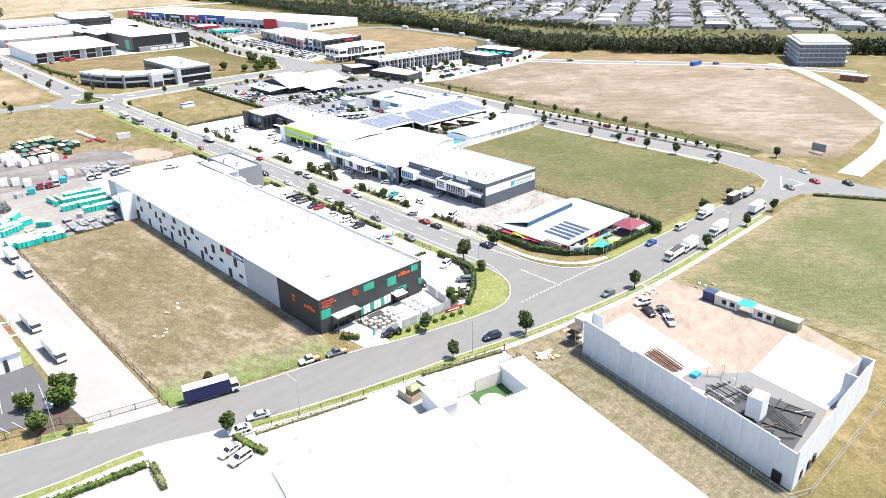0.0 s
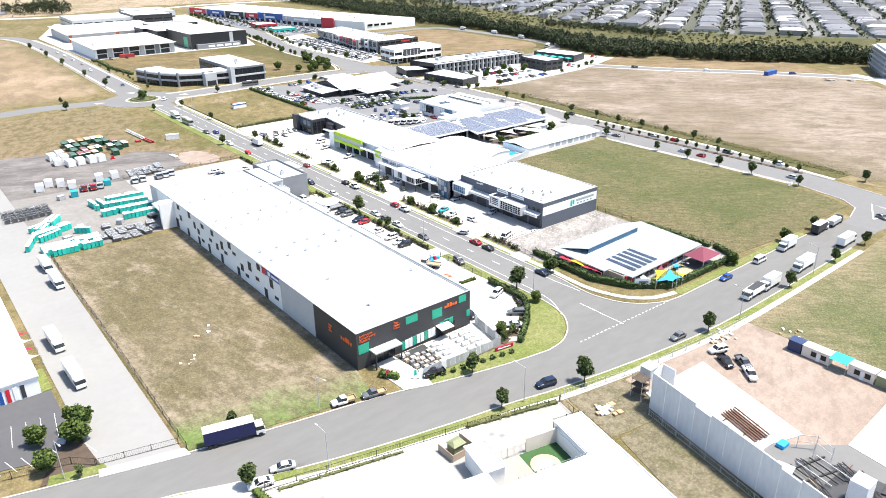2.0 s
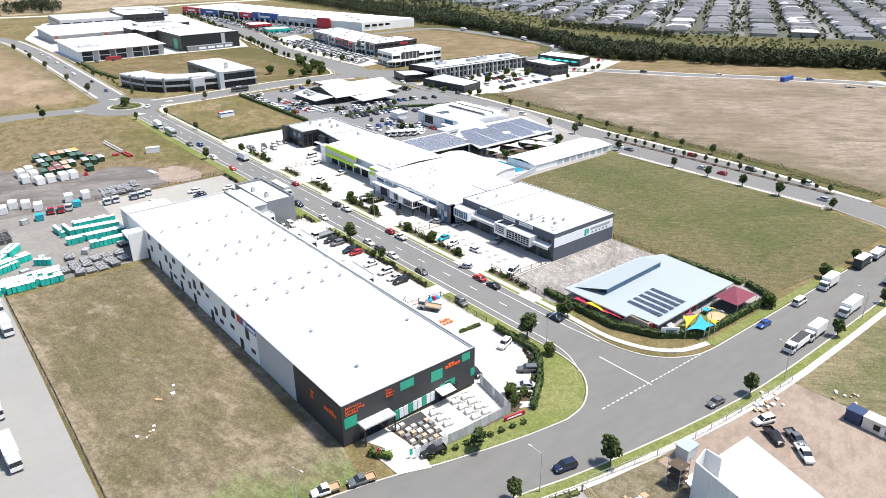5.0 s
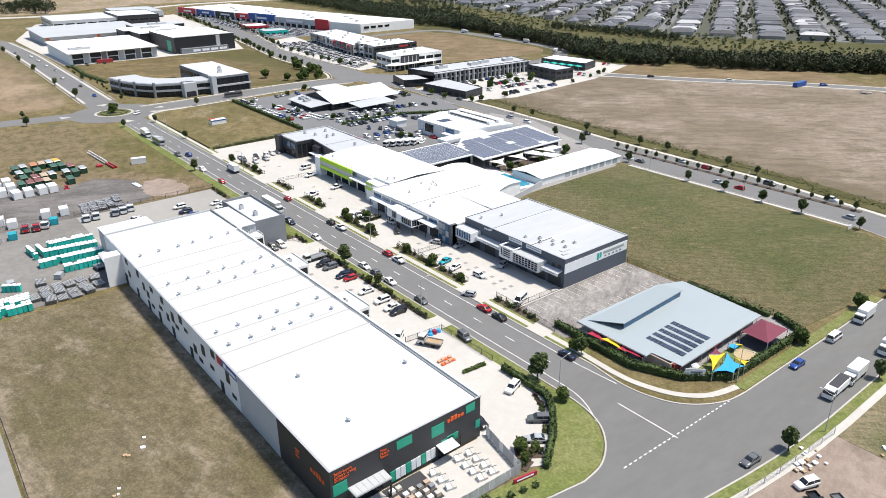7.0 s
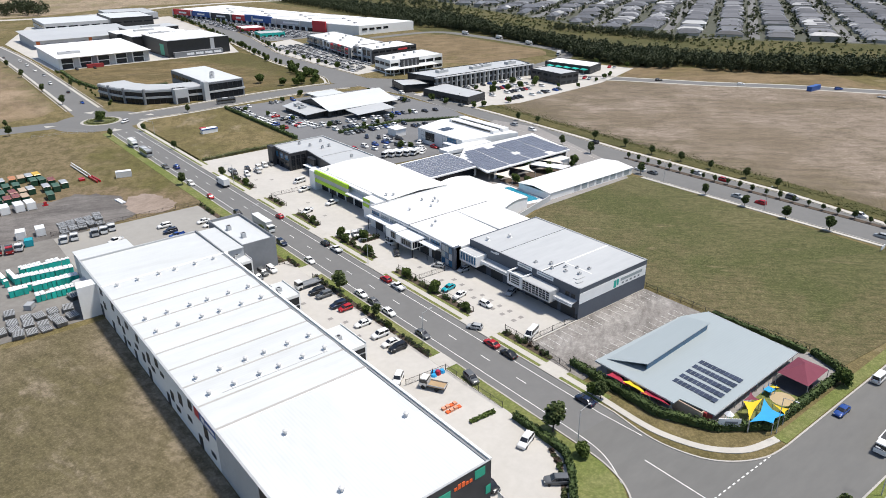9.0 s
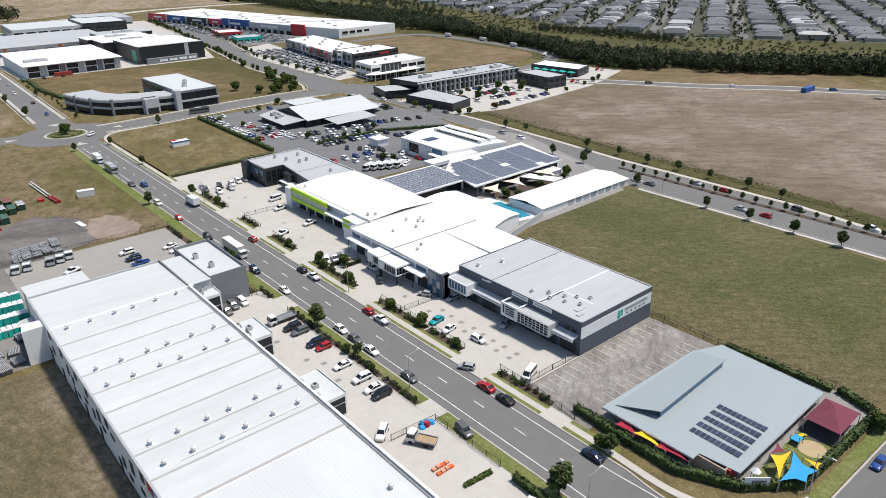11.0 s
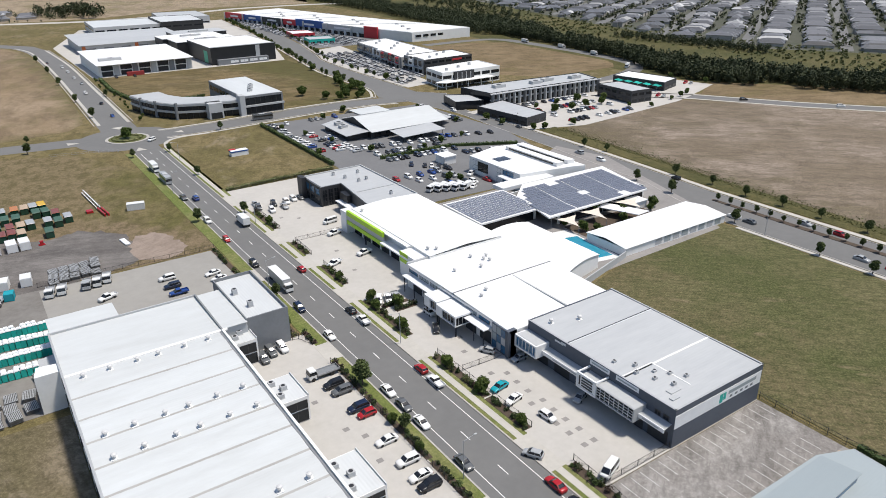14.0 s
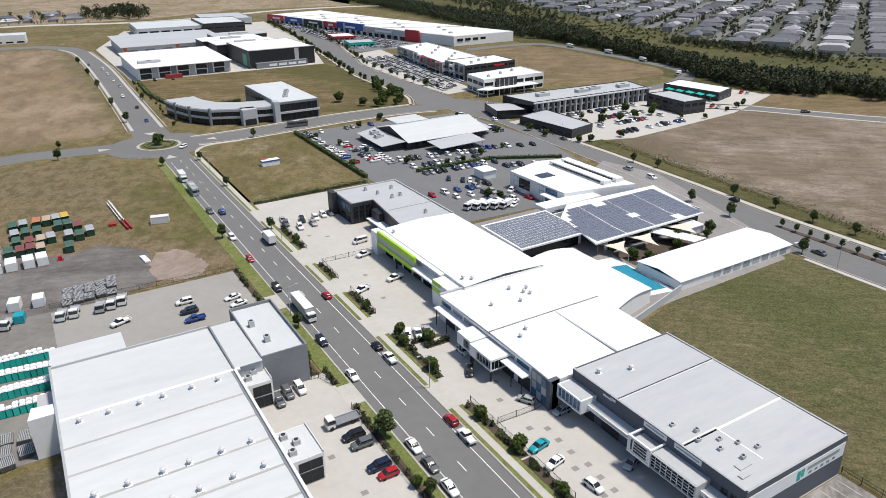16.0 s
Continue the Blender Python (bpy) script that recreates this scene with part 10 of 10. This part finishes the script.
for i in range(4):
    part("pipe", Mesh().beam((-34.9 + i * 0.42, 262.5, 0.35), (-34.1 + i * 0.42, 256.5, 0.35), 0.38), SIGN_WHITE, t)
container(-23.4, 290.6, 345, 6, "white", "white site container on the grass", 2.6, 2.6)
container(-69.2, 235.4, 80, 3, "teal", "teal storage bin in the yard", 2.2, 2.4)
container(-83, 229, 80, 3, "teal", "teal storage bin in the yard", 2.2, 2.4)
for x, y, a in ((-59.6, 231.6, 80), (-56.4, 231.8, 80), (-50.1, 231.2, 80), (-47.2, 231.6, 80), (-44.4, 232.6, 80), (-72, 234, 70)):
    box_truck(x, y, a, 6.2, q.choice(("white", "silver", "white")), STEEL, "small flatbed service truck in the yard", 0.08, 1.5)
for x, y, a in ((-78.3, 234.5, 82), (-75.2, 233.6, 84)):
    box_truck(x, y, a, 6.4, "red", DARK_STEEL, "red flatbed truck in the storage yard", 0.08, 1.4)
for i in range(5):
    for j in range(3):
        fence_bundle(-57.6 + i * 2.9 + j * 0.4, 239.6 + j * 4.0 + i * 0.2, q.uniform(-8, 8), q.choice((3, 5, 6)))
t = thing("crane_boom", -35, 308, 0, "white and red lattice crane boom lying on the ground", "crane boom")
part("boom", Mesh().beam((-37, 322, 0.6), (-35.4, 299, 0.6), 0.3).beam((-35.8, 322, 0.6), (-34.2, 299, 0.6), 0.3).beam((-36.4, 322, 1.5), (-34.8, 299, 1.5), 0.3), PAINTS["white"], t)
for i in range(12):
    part("brace", Mesh().beam((-37 + i * 0.133, 322 - i * 1.95, 0.6), (-35.8 + i * 0.133, 321 - i * 1.95, 1.5), 0.1), PAINTS["white"], t)
part("head", Mesh().beam((-35.3, 298.6, 0.6), (-34.3, 289.4, 0.6), 0.5, 0.9).beam((-34.1, 298.6, 0.6), (-33.1, 289.4, 0.6), 0.5, 0.9), PAINTS["red"], t)
part("counterweight", Mesh().box(-39.4, 296, 0.08, -37.2, 298.6, 0.9), PAINTS["red"], t)
land("dirt_patch", ragged(smooth([(-30, 263), (-24, 262.5), (-20, 256), (-18.6, 248), (-20, 241), (-27, 238.4), (-33, 242.5), (-34, 253), (-30, 263)], 5)[:-1], 2.2), 0.072, DIRT, "bare reddish dirt patch by the road")
land("yard_gravel", ragged(smooth([(-140, 238), (-62, 236.6), (-42, 238.5), (-31.5, 244), (-32.6, 262), (-36, 272), (-45, 279), (-54, 277), (-62, 281), (-70, 292), (-90, 304), (-140, 300), (-140, 238)], 4)[:-1], 2.4), 0.065, YARD_DUST, "grey gravel under the storage bins")
for x, y in ((-96, 182), (-90, 190), (-78, 187), (-99, 221), (-88, 228)):
    container(x, y, q.uniform(0, 90), 2.4, "silver", "small grey steel bin in the yard", 1.6, 1.8)

# ---- display yard before the warehouse ----
t = thing("display_fence", -42, 43.6, 0, "grey timber screen fence round the display yard", "fence")
line = [(-55, 44.2), (-44, 43.2), (-31.4, 43), (-29.0, 55.2)]
for a, b in zip(line, line[1:]):
    a, b = Vector(a), Vector(b)
    n = int((b - a).length / 1.2)
    for i in range(n):
        p, e = a + (b - a) * i / n, a + (b - a) * (i + 0.93) / n
        d = (b - a).normalized()
        s = Vector((-d.y, d.x)) * 0.05
        part("board", Mesh().prism([tuple(p), tuple(e), tuple(e + s), tuple(p + s)], 0.2, 2.5), q.choice((WALL_PALE, WALL_WHITE, WALL_PALE, WALL_WHITE, STEEL)), t)


def stand(x, y, turn):
    key = ("stand", 0)
    m = pose(x, y, 0.135, 0, 0, turn)
    if key in CARS:
        return copy_thing(CARS[key], m)
    t = thing("display_stand", 0, 0, 0, "sloped stand with stone slab samples", "display stand", "display stands")
    part("plinth", Mesh().box(-1.0, -0.5, 0, 1.0, 0.5, 0.55), WALL_WHITE, t)
    for k in (-0.5, 0.5):
        part("sample", Mesh().slab([(k - 0.45, -0.6, 0.6), (k + 0.45, -0.6, 0.6), (k + 0.45, 0.5, 1.0), (k - 0.45, 0.5, 1.0)], 0.06), SIGN_WHITE if k < 0 else FOOTPATH, t)
    part("backboard", Mesh().box(-0.9, 0.5, 0, 0.9, 0.56, 1.15), WALL_MID, t)
    t.matrix_basis = m
    CARS[key] = t
    return t


for x, ys in ((-43.8, (52.7, 50.4, 48.1)), (-37.9, (52.8, 50.5, 48.4, 46.3)), (-35.2, (52.7, 50.6, 48.4, 46.2))):
    for y in ys:
        stand(x, y, -12)
land("slate_paving", [(-54, 55.3), (-45.4, 55.3), (-45.9, 46.4), (-53, 46)], 0.141, CHARCOAL, "dark slate paving of the display yard", "paving")
for i in range(22):
    x, y = -52.6 + (i % 5) * 1.5 + q.uniform(-0.25, 0.25), 46.6 + (i // 5) * 1.75 + q.uniform(-0.25, 0.25)
    p = thing("stone_pallet", x, y, 0.13, "pallet stacked with paving stone samples", "pallet", "stone pallets")
    part("pallet", Mesh().box(x - 0.55, y - 0.5, 0.14, x + 0.55, y + 0.5, 0.28), TIMBER, p)
    part("stone", Mesh().box(x - 0.5, y - 0.45, 0.28, x + 0.5, y + 0.45, 0.5 + 0.5 * q.random()), (SIGN_WHITE, FOOTPATH, WALL_MID, CREAM_WALL)[i % 4], p)
s = thing("street_sign_wall", -31.8, 41.2, 0, "low red sign wall on the verge with pale bars", "sign")
part("wall", Mesh().prism([(-34.4, 41.6), (-29.4, 40.8), (-29.35, 41.1), (-34.35, 41.9)], 0.12, 1.1), RED_CLOTH, s)
part("bar", Mesh().prism([(-33.8, 41.45), (-30.2, 40.87), (-30.19, 40.93), (-33.79, 41.51)], 0.5, 0.8), SIGN_WHITE, s)
for x, y in ((-60.5, 49), (-55.8, 44.9)):
    b = thing("banner", x, y, 0.13, "small red and teal feather banner by the gate", "banner")
    part("pole", Mesh().cyl(x, y, 0.13, 2.4, 0.03), STEEL, b)
    part("flag", Mesh().box(x, y - 0.02, 0.9, x + 0.7, y + 0.02, 2.3), RED_CLOTH if x < -58 else TEAL, b)
FADED_ORANGE = mat("faded_orange_plastic", (0.62, 0.30, 0.20), 0.6, (0.52, 0.22, 0.12), 0.6, 4, 0.4)
for i in range(8):
    x, y = -20 + (i % 4) * 1.0, 80 + (i // 4) * 1.4
    c = thing("traffic_barrier", x, y, 0.13, "stacked orange plastic barrier in the car park", "barrier", "barriers")
    part("body", Mesh().prism([(x - 0.42, y - 0.4), (x + 0.42, y - 0.4), (x + 0.36, y + 0.4), (x - 0.36, y + 0.4)], 0.13, 0.5 + 0.12 * (i % 3)), FADED_ORANGE if i % 3 else ORANGE, c)

w = thing("water_slide_stack", -12.8, 93, 0.13, "pile of blue and red plastic play parts", "play equipment")
for i in range(5):
    part("piece", Mesh().cyl(-14.0 + i * 0.6, 92.4 + (i % 2) * 0.8, 0.14 + 0.2 * (i % 2), 0.6 + 0.25 * (i % 3), 0.75, 7, 0.55), BLUE_CLOTH if i != 2 else RED_CLOTH, w)

# paving patches on the forecourt
for x, y in ((17.6, 129), (20.6, 127), (20, 119), (20.2, 123), (17.3, 110.8), (20, 110.8), (17.6, 115), (20.4, 114.6), (17.3, 107), (19.8, 107), (19.9, 103.2), (17.3, 103.3), (19.8, 99), (17.3, 99), (18, 140), (21, 146), (-17.6, 118), (-18.6, 130), (-16.4, 126), (-20, 142), (18, 196), (20, 212), (22, 246), (17, 250)):
    single("paving_patch", Mesh().box(x - 0.65, y - 0.6, 0.1, x + 0.65, y + 0.6, 0.142), CONCRETE_OLD, "dark square paver patch in the concrete", "paving patch", group="paving patches")

# ---- fences ----
fence("lot_fence", [(-103.6, 54), (-103.2, 110), (-103.4, 170)], 1.8, 3.0, "black chain-wire fence beside the driveway", 0.5)
fence("gate_fence", [(-118.4, 60), (-104.4, 56.4)], 1.6, 3.5, "black sliding gate across the driveway", 0.3)
fence("car_park_fence", [(-160, 74), (-122, 63.4), (-118.6, 60.2)], 1.8, 3.0, "black steel fence before the car park", 0.3)
fence("front_fence", [(-97, 33.8), (-86, 31), (-72, 27.6)], 1.6, 3.0, "black steel fence along the lot front", 0.35)
fence("front_fence", [(-72, 27.6), (-58, 24.2), (-37.2, 18.8)], 1.6, 3.0, "black steel fence along the lot front", 0.35)
fence("lot_fence", [(-37.2, 18.6), (-49.4, -36.4), (-60, -84)], 1.8, 3.0, "dark wire fence beside the white lot", 0.4)
fence("site_fence", [(-26.6, 4), (-38.2, -48), (-34, -50), (14, -50)], 1.4, 2.4, "green temporary mesh fence along the site wall", 0.5, STEEL)
fence("site_fence", [(-35, 19.4), (-14, 14.6), (10, 12.6), (24, 11.8)], 1.8, 3.0, "grey temporary mesh fence before the site", 0.4, STEEL)
fence("forecourt_fence", [(12.4, 97), (12.2, 89), (29.8, 88.9)], 1.7, 2.5, "black steel fence along the forecourt", 0.25)
fence("forecourt_fence", [(10.9, 74), (12.4, 89)], 1.7, 2.5, "black steel gate before the stained lot", 0.25)
fence("forecourt_fence", [(58.2, 88.4), (58.4, 70), (60.8, 44)], 1.8, 2.5, "black steel fence beside the field", 0.3)
fence("forecourt_fence", [(12.4, 109), (12.4, 143)], 1.6, 2.5, "black steel fence in the planted strip", 0.3)
fence("forecourt_fence", [(13, 133.6), (22, 133.2), (27, 134)], 1.7, 2.5, "black steel fence between the forecourts", 0.25)
fence("forecourt_fence", [(12.2, 189), (12.2, 205)], 1.6, 2.5, "black steel fence in the planted strip", 0.3)
fence("forecourt_fence", [(12.2, 214), (12.4, 227), (30, 226.6)], 1.6, 2.5, "black steel fence between the forecourts", 0.3)
fence("forecourt_fence", [(12.4, 240), (12.4, 262)], 1.6, 2.5, "black steel fence in the planted strip", 0.3)
fence("car_park_fence", [(-10.4, 99), (-10.4, 154)], 1.7, 2.5, "black steel fence beside the warehouse car park", 0.25)
fence("car_park_fence", [(-10.4, 164), (-12, 168.6), (-13.6, 168.8)], 1.7, 2.5, "black steel fence by the grey block", 0.25)
fence("car_park_fence", [(-10.2, 74), (-10.4, 92.6), (-21, 93.4)], 1.7, 2.5, "black steel gate of the warehouse car park", 0.25)
fence("yard_fence", [(-62, 239), (-11.4, 237)], 1.6, 3.0, "dark wire fence behind the rear apron", 0.5)
fence("lot_wall", [(12, 290), (58, 291)], 1.2, 3.0, "low boundary fence before the grass lot", 0.3)
fence("wave_wall", [(-40, 388), (-24, 384), (-12, 378)], 1.2, 3.0, "pale low railing by the roundabout", 0.4, STEEL)


def lamp_post(x, y, turn, h=8.5):
    key = ("lamp", h)
    m = pose(x, y, 0.1, 0, 0, turn)
    if key in CARS:
        return copy_thing(CARS[key], m)
    t = thing("street_lamp", 0, 0, 0, "tall slim grey street lamp", "street lamp", "street lamps")
    part("pole", Mesh().cyl(0, 0, 0, h, 0.1, 8, 0.06), STEEL, t)
    part("arm", Mesh().beam((0, 0, h - 0.1), (2.4, 0, h + 0.4), 0.07), STEEL, t)
    part("lamp_head", Mesh().box(2.2, -0.14, h + 0.3, 2.9, 0.14, h + 0.45), WALL_PALE, t)
    t.matrix_basis = m
    CARS[key] = t
    return t


for x, y, a in ((25.8, 33.6, 270), (23.8, 13.4, 90), (-7.4, 55.8, 0), (-85.4, 31.4, 100), (-43, 23.4, 100), (-7.4, 105, 0), (7.5, 152, 180), (-7.4, 200, 0), (7.5, 250, 180), (-7.4, 300, 0), (7.5, 345, 180), (139.4, 98, 0), (139.4, 140, 0), (64, 14, 90), (-124, 60, 280), (-78, 47.8, 280)):
    lamp_post(x, y, a)

# small things on the open ground
t = thing("advertising_hut", 32.6, 338, 0.12, "small blue and red sale sign board on the grass", "sign")
part("board", Mesh().box(28.6, 336.6, 0.1, 36.6, 340, 2.6), SIGN_WHITE, t)
part("stripe", Mesh().box(28.5, 336.5, 2.0, 36.7, 340.1, 2.5), BLUE_SIGN, t)
part("stripe", Mesh().box(28.4, 339, 2.5, 31.6, 340.2, 2.9), RED_SIGN, t)
t = thing("estate_sign", 182, 31, 0.05, "dark sign board on posts in the brown field", "sign")
part("board", Mesh().prism([(182.6, 34), (181, 27.6), (181.2, 27.5), (182.8, 33.9)], 1.2, 4.6), WALL_MID, t)
for p in ((182.4, 33), (181.4, 28.6)):
    part("post", Mesh().cyl(p[0] + 0.2, p[1], 0.05, 4.4, 0.1), STEEL, t)
t = thing("white_gate", 135, 57.8, 0.1, "short white boom gate at the field corner", "gate")
for k in range(3):
    part("board", Mesh().box(134 + k * 0.9, 57.2, 0.4, 134.6 + k * 0.9, 57.4, 1.8), SIGN_WHITE, t)
part("post", Mesh().cyl(133.9, 57.3, 0.1, 1.9, 0.06).cyl(136.4, 57.3, 0.1, 1.9, 0.06), STEEL, t)
t = thing("field_container", 359, 188, 0.05, "blue shipping container by the back field", "container")
part("body", Mesh().box(357, 186, 0.1, 369, 189, 2.8), BLUE_SIGN, t)
part("roof", Mesh().box(356.9, 185.9, 2.8, 369.1, 189.1, 2.9), BLUE_SIGN, t)
for cx, cy, n, sz in ((-32.5, 10.5, 16, 0.7), (10.8, 11.4, 14, 0.6), (26, 2, 8, 0.4), (-84, 95, 4, 0.4), (-93, 84, 6, 0.35), (15, 12.6, 8, 0.5), (372, 150, 14, 1.5), (380, 140, 14, 1.5)):
    k = thing("rubble_heap", cx, cy, 0.07, "heap of pale broken slabs on bare ground", "rubble", "rubble")
    for i in range(n):
        x, y, s = cx + q.gauss(0, 1.6), cy + q.gauss(0, 1.2), sz * q.uniform(0.5, 1.3)
        part("slab", Mesh().slab([(x - s, y - s * 0.6, 0.3 + s * 0.3), (x + s * 0.8, y - s * 0.7, 0.25), (x + s, y + s * 0.6, 0.3), (x - s * 0.7, y + s * 0.7, 0.35 + s * 0.3)], 0.28), SIGN_WHITE if i % 3 else TIMBER, k)

# traffic on the far back road
for x, y, c in ((318, 270, "black"), (345, 226, "white"), (376, 178, "blue"), (240, 356, "white"), (206, 378, "grey")):
    car("suv", c, x, y, 145, 0.04, 0, "on the narrow back road")
for x, y, a in ((352, 392, 30), (378, 452, 80), (386, 500, 88), (384, 548, 92)):
    box_truck(x, y, a, 8, "white", None, "white truck parked near the bushland", 0.05, 3.2)
